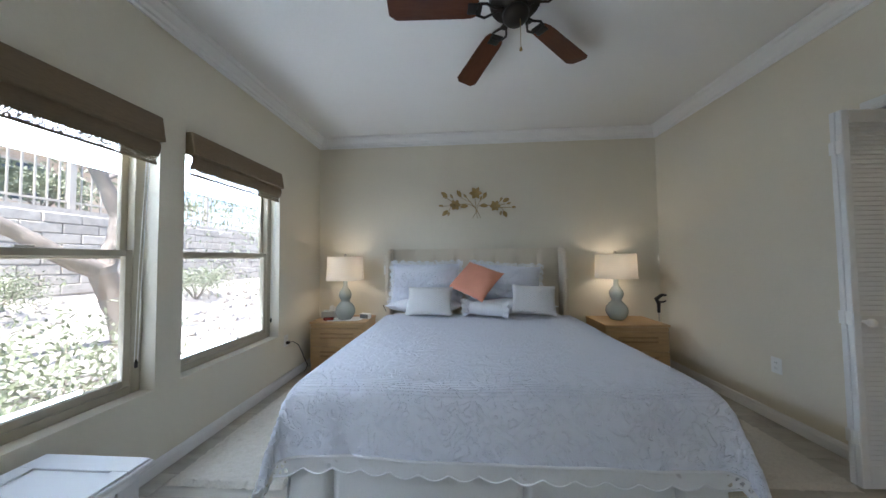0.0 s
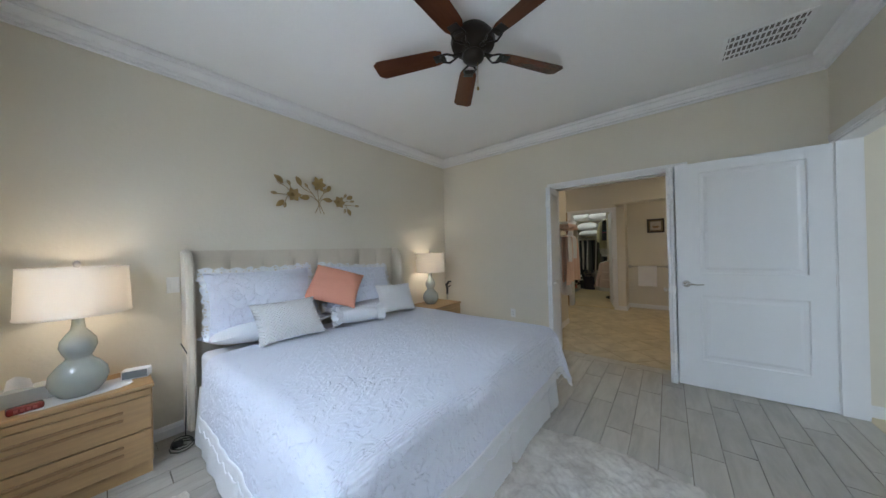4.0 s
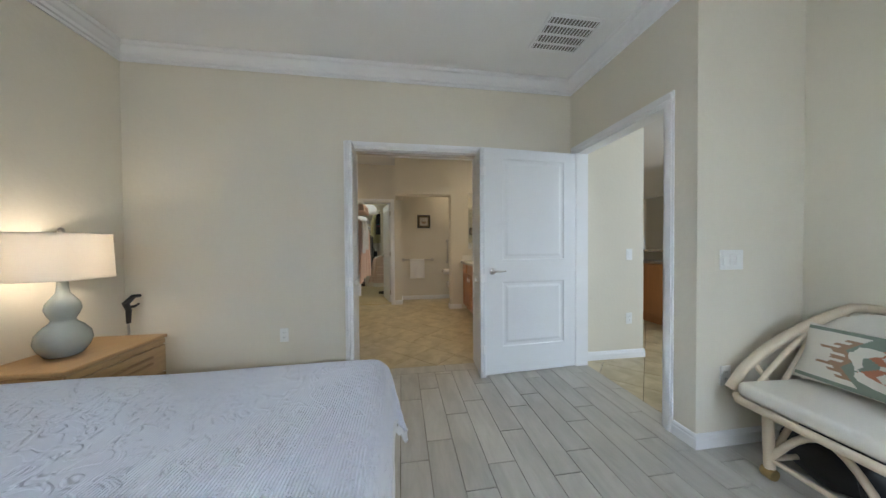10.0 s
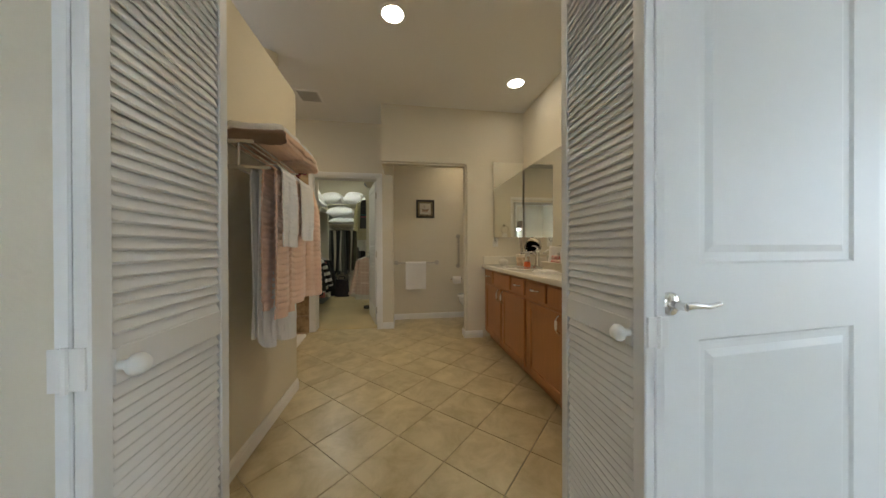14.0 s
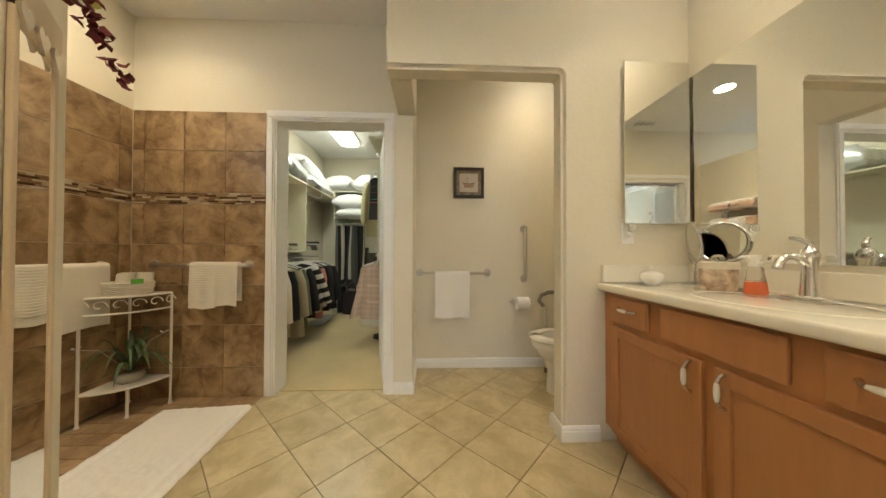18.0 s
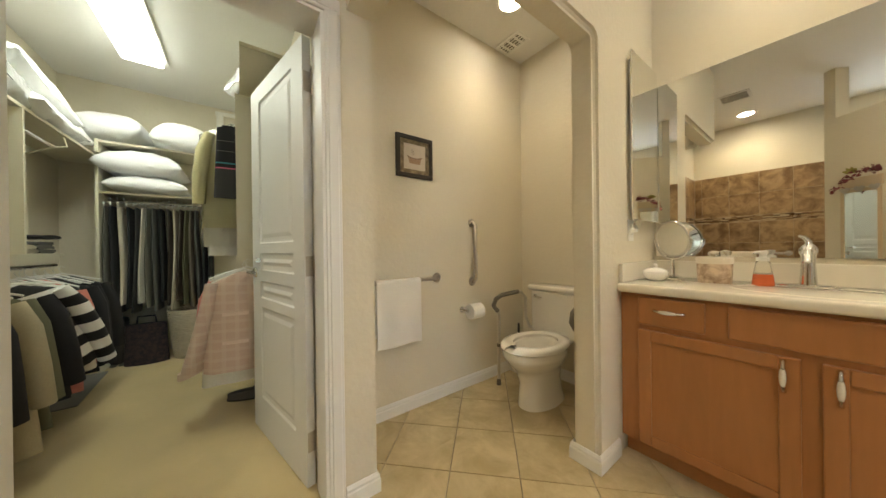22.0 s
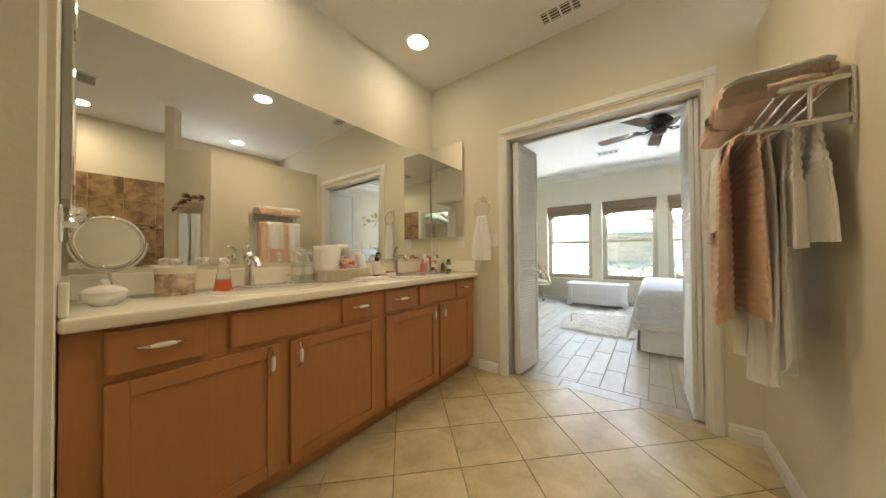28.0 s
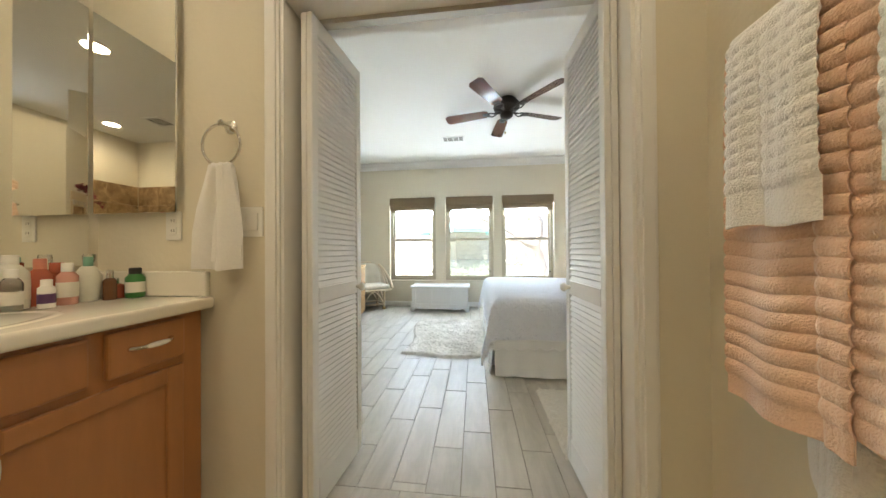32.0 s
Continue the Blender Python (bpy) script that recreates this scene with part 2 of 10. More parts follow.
def tube(bm, pts, radius, seg=10, closed=False, caps=True):
    """A round bar along points; radius is a number or one per point."""
    pts = [Vector(p) for p in pts]
    n = len(pts)
    rad = radius if hasattr(radius, "__len__") else [radius] * n
    rings = []
    up = None
    for i, p in enumerate(pts):
        a = pts[(i - 1) % n] if (closed or i > 0) else p
        c = pts[(i + 1) % n] if (closed or i < n - 1) else p
        d = (c - a).normalized()
        if up is None:
            up = d.orthogonal().normalized()
        up = (up - d * up.dot(d))
        up = up.normalized() if up.length > 1e-6 else d.orthogonal().normalized()
        side = d.cross(up)
        rings.append([bm.verts.new(p + rad[i] * (math.cos(2 * math.pi * k / seg) * up + math.sin(2 * math.pi * k / seg) * side)) for k in range(seg)])
    for i in range(n if closed else n - 1):
        r0, r1 = rings[i], rings[(i + 1) % n]
        for k in range(seg):
            bm.faces.new((r0[k], r0[(k + 1) % seg], r1[(k + 1) % seg], r1[k]))
    if caps and not closed:
        bm.faces.new(rings[0][::-1])
        bm.faces.new(rings[-1])


def lathe(bm, profile, seg=28, centre=(0, 0, 0), axis="z"):
    """A turned shape from (radius, height) pairs."""
    rings = []
    for r, h in profile:
        ring = []
        for k in range(seg):
            a = 2 * math.pi * k / seg
            p = (r * math.cos(a), r * math.sin(a), h)
            if axis == "x":
                p = (h, p[0], p[1])
            if axis == "y":
                p = (p[0], h, p[1])
            ring.append(bm.verts.new(Vector(centre) + Vector(p)))
        rings.append(ring)
    for r0, r1 in zip(rings, rings[1:]):
        for k in range(seg):
            bm.faces.new((r0[k], r0[(k + 1) % seg], r1[(k + 1) % seg], r1[k]))
    if profile[0][0] > 1e-4:
        bm.faces.new(rings[0][::-1])
    if profile[-1][0] > 1e-4:
        bm.faces.new(rings[-1])
    bmesh.ops.remove_doubles(bm, verts=[v for r in (rings[0], rings[-1]) for v in r], dist=1e-5)


def sheet(bm, nx, ny, f, thick=0.0):
    """A grid of f(u, v) over the unit square; with thick, a second skin below it."""
    g = [[bm.verts.new(f(i / nx, j / ny)) for j in range(ny + 1)] for i in range(nx + 1)]
    faces = [bm.faces.new((g[i][j], g[i + 1][j], g[i + 1][j + 1], g[i][j + 1])) for i in range(nx) for j in range(ny)]
    if thick:
        for f_ in faces:
            f_.normal_update()
        low = []
        for col in g:
            low.append([])
            for v in col:
                v.normal_update()
                low[-1].append(bm.verts.new(v.co - thick * v.normal))
        for i in range(nx):
            for j in range(ny):
                bm.faces.new((low[i][j], low[i][j + 1], low[i + 1][j + 1], low[i + 1][j]))
        rim = [(i, 0) for i in range(nx)] + [(nx, j) for j in range(ny)] + [(i, ny) for i in range(nx, 0, -1)] + [(0, j) for j in range(ny, 0, -1)]
        for (i, j), (k, l) in zip(rim, rim[1:] + rim[:1]):
            bm.faces.new((g[i][j], low[i][j], low[k][l], g[k][l]))


def prism(bm, poly, z0, z1):
    """An upright block on a plan polygon, anticlockwise."""
    lo = [bm.verts.new((x, y, z0)) for x, y in poly]
    hi = [bm.verts.new((x, y, z1)) for x, y in poly]
    n = len(poly)
    for i in range(n):
        bm.faces.new((lo[i], lo[(i + 1) % n], hi[(i + 1) % n], hi[i]))
    bm.faces.new(lo[::-1])
    bm.faces.new(hi)


def mesh(name, bm, mat, smooth=None):
    """bmesh to mesh; smooth: angle in degrees under which edges shade round."""
    bmesh.ops.recalc_face_normals(bm, faces=bm.faces)
    me = bpy.data.meshes.new(name)
    if smooth is not None:
        for f in bm.faces:
            f.smooth = True
        lim = radians(smooth)
        for e in bm.edges:
            if len(e.link_faces) == 2:
                e.smooth = e.calc_face_angle(0.0) < lim
    bm.to_mesh(me)
    bm.free()
    me.materials.append(mat)
    return me


def thing(name, label, category, m=None, group="", kind=""):
    """An Empty at a thing's base, which parents its parts."""
    ob = new(name)
    ob.empty_display_size = 0.05
    ob.matrix_world = m if m is not None else Matrix()
    return tagged(ob, label, category, group, kind)


def part(name, bm, mat, parent, label="", smooth=None, at=None):
    ob = new(name, mesh(name, bm, mat, smooth))
    ob.parent = parent
    if at is not None:
        ob.matrix_basis = at
    return tagged(ob, label)


def solid(name, bm, mat, label, category, m=None, group="", kind="", smooth=None):
    """A thing of one mesh."""
    ob = new(name, mesh(name, bm, mat, smooth))
    if m is not None:
        ob.matrix_world = m
    return tagged(ob, label, category, group, kind)


def blocks(name, boxes, mat, label, category="wall", bevel=0.0):
    bm = bmesh.new()
    for b in boxes:
        box(bm, *b, bevel=bevel)
    return solid(name, bm, mat, label, category, kind="structure")


def piece(name, me, parent, m):
    ob = new(name, me)
    ob.parent = parent
    ob.matrix_basis = m
    return ob


B = bmesh.new


def quilted(name, colour, kind, ripple=0.30):
    """White cotton with a raised pattern: flowers and ripples, or a knitted zigzag."""
    m = bpy.data.materials.new(name)
    m.use_nodes = True
    nt = m.node_tree
    link, make = nt.links.new, nt.nodes.new
    b = nt.nodes["Principled BSDF"]
    b.inputs["Base Color"].default_value, b.inputs["Roughness"].default_value = (*colour, 1), 0.85
    b.inputs["Sheen Weight"].default_value = 0.2
    co = make("ShaderNodeTexCoord")
    bp = make("ShaderNodeBump")
    bp.inputs["Distance"].default_value = 0.014
    if kind == "floral":
        warp = make("ShaderNodeTexNoise")
        warp.inputs["Scale"].default_value, warp.inputs["Detail"].default_value, warp.inputs["Distortion"].default_value = 13.0, 3.0, 2.0
        vor = make("ShaderNodeTexVoronoi")
        vor.feature = "DISTANCE_TO_EDGE"
        vor.inputs["Scale"].default_value = 10.0
        wav = make("ShaderNodeTexWave")
        wav.inputs["Scale"].default_value, wav.inputs["Distortion"].default_value = 38.0, 1.5
        wav.inputs["Detail"].default_value = 1.0
        wav.bands_direction = "Y"
        for n in (warp, vor, wav):
            link(co.outputs["Object"], n.inputs["Vector"])
        ramp = make("ShaderNodeValToRGB")
        ramp.color_ramp.elements[0].position, ramp.color_ramp.elements[1].position = 0.50, 0.56
        link(warp.outputs["Fac"], ramp.inputs["Fac"])
        mul = make("ShaderNodeMath")
        mul.operation = "MULTIPLY_ADD"
        link(wav.outputs["Fac"], mul.inputs[0])
        mul.inputs[1].default_value = ripple
        link(ramp.outputs["Color"], mul.inputs[2])
        link(mul.outputs[0], bp.inputs["Height"])
        bp.inputs["Strength"].default_value = 0.75
    else:
        sep, ab, ad, sn = make("ShaderNodeSeparateXYZ"), make("ShaderNodeMath"), make("ShaderNodeMath"), make("ShaderNodeMath")
        link(co.outputs["Object"], sep.inputs[0])
        ab.operation = "PINGPONG"
        ab.inputs[1].default_value = 0.028
        link(sep.outputs["X"], ab.inputs[0])
        link(ab.outputs[0], ad.inputs[0])
        link(sep.outputs["Z"], ad.inputs[1])
        mu = make("ShaderNodeMath")
        mu.operation, mu.inputs[1].default_value = "MULTIPLY", 260.0
        link(ad.outputs[0], mu.inputs[0])
        sn.operation = "SINE"
        link(mu.outputs[0], sn.inputs[0])
        link(sn.outputs[0], bp.inputs["Height"])
        bp.inputs["Strength"].default_value = 0.5
    link(bp.outputs["Normal"], b.inputs["Normal"])
    return m


SKIRTC = material("white_skirt_cotton", (0.79, 0.79, 0.78), 0.9, grain=90, vary=0.04, bump=0.2, bump_scale=300)
QUILT = quilted("white_raised_quilt", (0.77, 0.79, 0.86), "floral")
SHAM = quilted("white_floral_sham_cotton", (0.77, 0.79, 0.86), "floral", 0.0)
CHEVRON = quilted("white_zigzag_knit", (0.80, 0.79, 0.77), "zigzag")
CORAL = material("coral_cotton", (0.80, 0.36, 0.24), 0.9, grain=200, vary=0.05, bump=0.3, bump_scale=400)
# Darker copy of OAK for the grooved pulls: shade put into the colour
OAK_DARK = material("oak_pull_shadowed_grain", (0.33, 0.19, 0.08), 0.5, grain=9, vary=0.2, stretch=(9, 1, 9))
SHADECLOTH = material("white_lamp_linen", (0.80, 0.76, 0.68), 0.9, grain=240, vary=0.05, bump=0.2, bump_scale=400)


def add_translucence(m, colour, share):
    """Cloth thin enough for light to come through."""
    nt = m.node_tree
    out, b = nt.nodes["Material Output"], nt.nodes["Principled BSDF"]
    tr, mix = nt.nodes.new("ShaderNodeBsdfTranslucent"), nt.nodes.new("ShaderNodeMixShader")
    tr.inputs["Color"].default_value = (*colour, 1)
    mix.inputs[0].default_value = share
    nt.links.new(b.outputs[0], mix.inputs[1])
    nt.links.new(tr.outputs[0], mix.inputs[2])
    nt.links.new(mix.outputs[0], out.inputs["Surface"])


add_translucence(SHADECLOTH, (0.88, 0.84, 0.76), 0.45)


def crochet(name, colour):
    m = bpy.data.materials.new(name)
    m.use_nodes = True
    nt = m.node_tree
    link, make = nt.links.new, nt.nodes.new
    b = nt.nodes["Principled BSDF"]
    b.inputs["Base Color"].default_value, b.inputs["Roughness"].default_value = (*colour, 1), 0.9
    co, n, gt = make("ShaderNodeTexCoord"), make("ShaderNodeTexVoronoi"), make("ShaderNodeMath")
    n.inputs["Scale"].default_value = 42.0
    n.feature = "DISTANCE_TO_EDGE"
    gt.operation, gt.inputs[1].default_value = "LESS_THAN", 0.24
    link(co.outputs["Object"], n.inputs["Vector"])
    link(n.outputs["Distance"], gt.inputs[0])
    link(gt.outputs[0], b.inputs["Alpha"])
    return m


LACE = crochet("white_crochet_lace", (0.80, 0.80, 0.80))


def islands(name, stops, rough):
    """Small pieces, each in one of several colours."""
    m = bpy.data.materials.new(name)
    m.use_nodes = True
    nt = m.node_tree
    b = nt.nodes["Principled BSDF"]
    b.inputs["Roughness"].default_value = rough
    g, r = nt.nodes.new("ShaderNodeNewGeometry"), nt.nodes.new("ShaderNodeValToRGB")
    r.color_ramp.interpolation = "CONSTANT"
    while len(r.color_ramp.elements) < len(stops):
        r.color_ramp.elements.new(0.5)
    for i, c in enumerate(stops):
        r.color_ramp.elements[i].position = i / len(stops)
        r.color_ramp.elements[i].color = (*c, 1)
    nt.links.new(g.outputs["Random Per Island"], r.inputs["Fac"])
    nt.links.new(r.outputs["Color"], b.inputs["Base Color"])
    return m


MOSAIC_ISLAND = islands("brown_glass_stone_mosaic", [(0.07, 0.035, 0.02), (0.42, 0.32, 0.20), (0.20, 0.12, 0.06), (0.55, 0.46, 0.33), (0.30, 0.20, 0.11)], 0.25)
GROUT_WALL = material("tan_wall_grout", (0.52, 0.42, 0.30), 0.9, grain=200, vary=0.1)
SFLOOR = mottled("brown_shower_floor_tile", (0.24, 0.15, 0.075), (0.42, 0.29, 0.16), 0.4, scale=6, per_object=0.10, bump=0.05)
TERRY_W = material("white_terry", (0.85, 0.83, 0.79), 0.95, grain=160, vary=0.06, bump=0.8, bump_scale=260, sheen=0.4)
TERRY_C = material("cream_terry", (0.76, 0.70, 0.58), 0.95, grain=160, vary=0.06, bump=0.8, bump_scale=260, sheen=0.4)
TERRY_P = material("peach_terry", (0.84, 0.57, 0.40), 0.95, grain=160, vary=0.06, bump=0.8, bump_scale=260, sheen=0.4)
RATTAN = material("whitewashed_rattan", (0.66, 0.55, 0.39), 0.45, grain=14, vary=0.10, stains=0.08, bump=0.1, bump_scale=40)
SEATC = material("white_seat_cotton", (0.74, 0.70, 0.60), 0.9, grain=200, vary=0.05, bump=0.3, bump_scale=300)
CHESTW = material("white_chest_paint", (0.78, 0.78, 0.77), 0.35, grain=30, vary=0.015, stains=0.02)
WICKERW = material("white_wicker", (0.68, 0.62, 0.50), 0.7, grain=30, vary=0.15, bump=0.5, bump_scale=80)
LEAF = material("green_leaf", (0.055, 0.10, 0.03), 0.45, grain=30, vary=0.25)
CLEARPL = clear("clear_plastic", (0.96, 0.97, 0.96), 0.05)
def plain(name, c, rough=0.4, metal=0.0):
    return material(name, c, rough, metal, grain=60, vary=0.05, stains=0.04)
REDPL, GREENPL, PINKPL, ORANGEPL, GREYPL, LAV = (plain("dark_red_plastic", (0.16, 0.015, 0.012), 0.25), plain("green_plastic", (0.03, 0.16, 0.03)), plain("pink_lotion", (0.62, 0.14, 0.18)),
    plain("coral_soap", (0.72, 0.16, 0.06), 0.15), plain("grey_rubber", (0.16, 0.145, 0.12), 0.6), plain("sage_label", (0.50, 0.52, 0.42)))
LACE_FINE = material("white_runner_cotton", (0.78, 0.78, 0.76), 0.9, grain=120, vary=0.06, bump=0.4, bump_scale=300)
# ---- the rooms ----
XW, XE, YS, YN, H = -1.36, 2.735, -0.80, 3.80, 2.76
XB = 2.95          # bath side of the wall between bedroom and bath
XC = 5.78          # wall of closet and shower
CX = 8.82          # far wall of the closet
WINDOWS = [(-0.09, 0.82), (1.01, 1.92), (2.07, 3.02)]
WZ0, WZ1 = 0.49, 2.09

# window wall with three openings
bxs = [(XW - 0.2, XW, YS - 0.12, YN + 0.15, 0, WZ0), (XW - 0.2, XW, YS - 0.12, YN + 0.15, WZ1, H)]
edges = [YS - 0.12] + [v for w in WINDOWS for v in w] + [YN + 0.15]
bxs += [(XW - 0.2, XW, a, b, WZ0, WZ1) for a, b in zip(edges[::2], edges[1::2])]
blocks("wall_west", bxs, PAINT, "cream painted wall with three window openings")
blocks("wall_north", [(XW, 3.55, YN, YN + 0.15, 0, H), (4.15, 4.6, YN, YN + 0.15, 0, H), (3.55, 4.15, YN, YN + 0.15, 0, 1.78), (3.55, 4.15, YN, YN + 0.15, 2.36, H)], PAINT, "cream painted bedroom wall behind the bed")
BD0, BD1, BDZ = 0.82, 2.09, 2.05
blocks("wall_east", [(XE, XB, -0.16, BD0, 0, H), (XE, XB, BD1, YN, 0, H), (XE, XB, BD0, BD1, BDZ, H)], PAINT, "cream wall with a wide doorway to the bath")
HX0, HX1, HZ = 1.73, 2.65, 2.06
blocks("wall_hall", [(1.536, HX0, -0.16, -0.04, 0, H), (HX1, XE, -0.16, -0.04, 0, H), (HX0, HX1, -0.16, -0.04, HZ, H), (1.536, 1.66, -0.80, -0.16, 0, H)],
       PAINT, "cream wall with the doorway to the hall")
blocks("wall_south", [(XW, 1.66, YS - 0.12, YS, 0, H)], PAINT, "cream painted bedroom wall behind the dresser")
blocks("wall_passage", [(2.74, XB, -0.87, -0.16, 0, H), (XB, 7.0, -0.14, 0.0, 0, H)], PAINT, "cream passage wall with switch and outlet")
# bath
PY = 2.31          # face of the partition with the towels
blocks("wall_towel", [(XB, 4.24, PY, PY + 0.12, 0, 2.28)], PAINT, "cream partition lower than the ceiling")
bm = B()
prism(bm, [(4.24, PY), (4.587, 2.60), (4.51, 2.692), (4.24, 2.467), (4.24, PY + 0.12)], 0, 2.28)
solid("wall_towel_return", bm, PAINT, "slanted end of the cream partition", "wall", kind="structure")
bm = B()
prism(bm, [(4.522, 2.546), (4.587, 2.60), (4.51, 2.692), (4.445, 2.638)], 2.28, H)
solid("post", bm, PAINT, "cream post from partition to ceiling", "post", kind="structure")
CD0, CD1, CDZ = 1.82, 2.63, 2.03
blocks("wall_closet", [(XC, XC + 0.16, 1.74, CD0, 0, H), (XC, XC + 0.16, CD1, 3.75, 0, H), (XC, XC + 0.16, CD0, CD1, CDZ, H)], PAINT, "cream wall with the closet doorway")
blocks("wall_shower", [(XB, 3.55, 3.64, 3.80, 0, H), (4.15, XC, 3.64, 3.80, 0, H), (3.55, 4.15, 3.64, 3.80, 0, 1.78), (3.55, 4.15, 3.64, 3.80, 2.36, H)], PAINT, "cream wall above the shower tile")
blocks("wall_toilet", [(6.24, 6.36, 0.0, 1.74, 0, H), (XC, 6.24, 1.62, 1.74, 0, H)], PAINT, "cream walls of the toilet room")
# wing wall and header in one, with eased edges round the opening
bm = B()
outline = [(0.0, 0.0), (0.74, 0.0)] + [(0.74, 2.062), (0.746, 2.074), (0.758, 2.08)] + [(1.73, 2.08), (1.73, H), (0.0, H)]
fa = [bm.verts.new((5.23, y, z)) for y, z in outline]
fb0 = [bm.verts.new((5.36, y, z)) for y, z in outline]
for i in range(len(outline)):
    j = (i + 1) % len(outline)
    bm.faces.new((fa[i], fa[j], fb0[j], fb0[i]))
bm.faces.new(fa[::-1])
bm.faces.new(fb0)
bmesh.ops.recalc_face_normals(bm, faces=bm.faces)
ease = [e for e in bm.edges if abs(e.verts[0].co.x - e.verts[1].co.x) < 1e-5 and all(0.73 < v.co.y and v.co.z < 2.081 for v in e.verts)]
bmesh.ops.bevel(bm, geom=ease, offset=0.022, segments=3, affect="EDGES", clamp_overlap=True)
solid("wall_vanity_end", bm, PAINT, "cream wing wall and header with eased corners at the vanity", "wall", kind="structure", smooth=35)
blocks("wall_header", [(5.36, XC, 1.60, 1.73, 2.08, H)], PAINT, "cream header beside the toilet doorway")
# closet
blocks("wall_closet_far", [(CX, CX + 0.12, 1.5, 3.9, 0, H), (XC + 0.16, CX, 3.46, 3.6, 0, H), (6.36, CX, 1.62, 1.74, 0, H)], PAINT, "cream closet walls")
# hall and living space beyond the door
blocks("wall_living", [(2.0, 9.0, -7.1, -7.0, 0, H), (0.0, 0.12, -7.0, -0.92, 0, H), (8.9, 9.0, -7.0, -0.87, 0, H), (XB, 9.0, -0.87, -0.75, 0, H)], PAINT, "pale living room walls")

blocks("ceiling", [(XW - 0.2, 9.0, -7.1, YN + 0.15, H, H + 0.12)], CEIL, "white textured ceiling", "ceiling")
blocks("subfloor", [(XW - 0.2, 9.0, -7.1, YN + 0.15, -0.15, -0.012)], GROUT, "grout bed under the floors", "floor")
# ---- trim, windows, doors ----


def mould(name, path, profile, mat, label, closed=True):
    """A moulding of (out from wall, height) pairs swept along a plan line with the room on its left, with mitred corners."""
    bm = B()
    n = len(path)
    rings = []
    for i in range(n):
        p = Vector(path[i])
        d0 = (p - Vector(path[i - 1])).normalized() if (closed or i > 0) else None
        d1 = (Vector(path[(i + 1) % n]) - p).normalized() if (closed or i < n - 1) else None
        d0, d1 = d0 or d1, d1 or d0
        n0, n1 = Vector((-d0.y, d0.x)), Vector((-d1.y, d1.x))
        m = (n0 + n1).normalized()
        m = m / max(0.3, m.dot(n0))
        rings.append([bm.verts.new((p.x + m.x * o, p.y + m.y * o, z)) for o, z in profile])
    k = len(profile)
    for i in range(n if closed else n - 1):
        a, b = rings[i], rings[(i + 1) % n]
        for j in range(k):
            bm.faces.new((a[j], b[j], b[(j + 1) % k], a[(j + 1) % k]))
    if not closed:
        bm.faces.new(rings[0])
        bm.faces.new(rings[-1][::-1])
    return solid(name, bm, mat, label, "trim", kind="structure")


CROWN = [(0.001, H - 0.120), (0.014, H - 0.120), (0.017, H - 0.102), (0.011, H - 0.098), (0.028, H - 0.094), (0.036, H - 0.076), (0.030, H - 0.072), (0.048, H - 0.060),
         (0.064, H - 0.044), (0.074, H - 0.034), (0.068, H - 0.029), (0.086, H - 0.026), (0.092, H - 0.012), (0.092, H - 0.001), (0.001, H - 0.001)]
mould("crown_moulding", [(XW, YS), (1.536, YS), (1.536, -0.04), (XE, -0.04), (XE, YN), (XW, YN)], CROWN, TRIM, "white stepped crown moulding round the bedroom")
BASE = [(0.001, 0.0), (0.014, 0.0), (0.014, 0.055), (0.011, 0.062), (0.011, 0.072), (0.006, 0.084), (0.001, 0.086)]
mould("baseboard_bedroom", [(XE, 2.155), (XE, YN), (XW, YN), (XW, YS), (1.536, YS), (1.536, -0.04), (1.665, -0.04)], BASE, TRIM, "white baseboard round the bedroom", closed=False)
mould("baseboard_passage", [(XB, -0.87), (2.74, -0.87), (2.74, -0.16)], BASE, TRIM, "white baseboard of the passage", closed=False)
mould("baseboard_bath_door", [(XB, PY), (XB, 2.165)], BASE, TRIM, "white baseboard beside the doorway", closed=False)
mould("baseboard_bath", [(XB, 0.74), (XB, 0.55)], BASE, TRIM, "white baseboard beside the vanity", closed=False)
mould("baseboard_partition", [(4.587, 2.60), (4.24, PY), (XB + 0.014, PY)], BASE, TRIM, "white baseboard along the partition", closed=False)
mould("baseboard_wing", [(5.23, 0.53), (5.23, 0.74), (5.36, 0.74), (5.36, 0.0), (6.24, 0.0), (6.24, 1.62), (XC, 1.62), (XC, 1.755)], BASE, TRIM,
      "white baseboard of the toilet room", closed=False)


def casing(name, axis, face, out, a0, a1, top, w=0.062, d=0.018, label="white painted door casing"):
    """Casing round an opening on one wall face. axis: the wall's plane; out: the way it stands proud."""
    t = thing(name, label, "trim", kind="structure")
    for nm, lo, hi, z0, z1 in (("side", a0 - w, a0, 0, top), ("side", a1, a1 + w, 0, top), ("head", a0 - w, a1 + w, top, top + w)):
        bm = B()
        for inset, dd in ((0.0, d * 0.6), (0.012, d)):
            l, h, zz0, zz1 = lo + inset, hi - inset, z0, z1 - (inset if nm == "head" else 0)
            q0, q1 = sorted((face, face + out * dd))
            if axis == "x":
                box(bm, q0, q1, l, h, zz0 + (inset if nm == "head" else 0), zz1, bevel=0.003)
            else:
                box(bm, l, h, q0, q1, zz0 + (inset if nm == "head" else 0), zz1, bevel=0.003)
        part(nm, bm, TRIM, t)
    return t


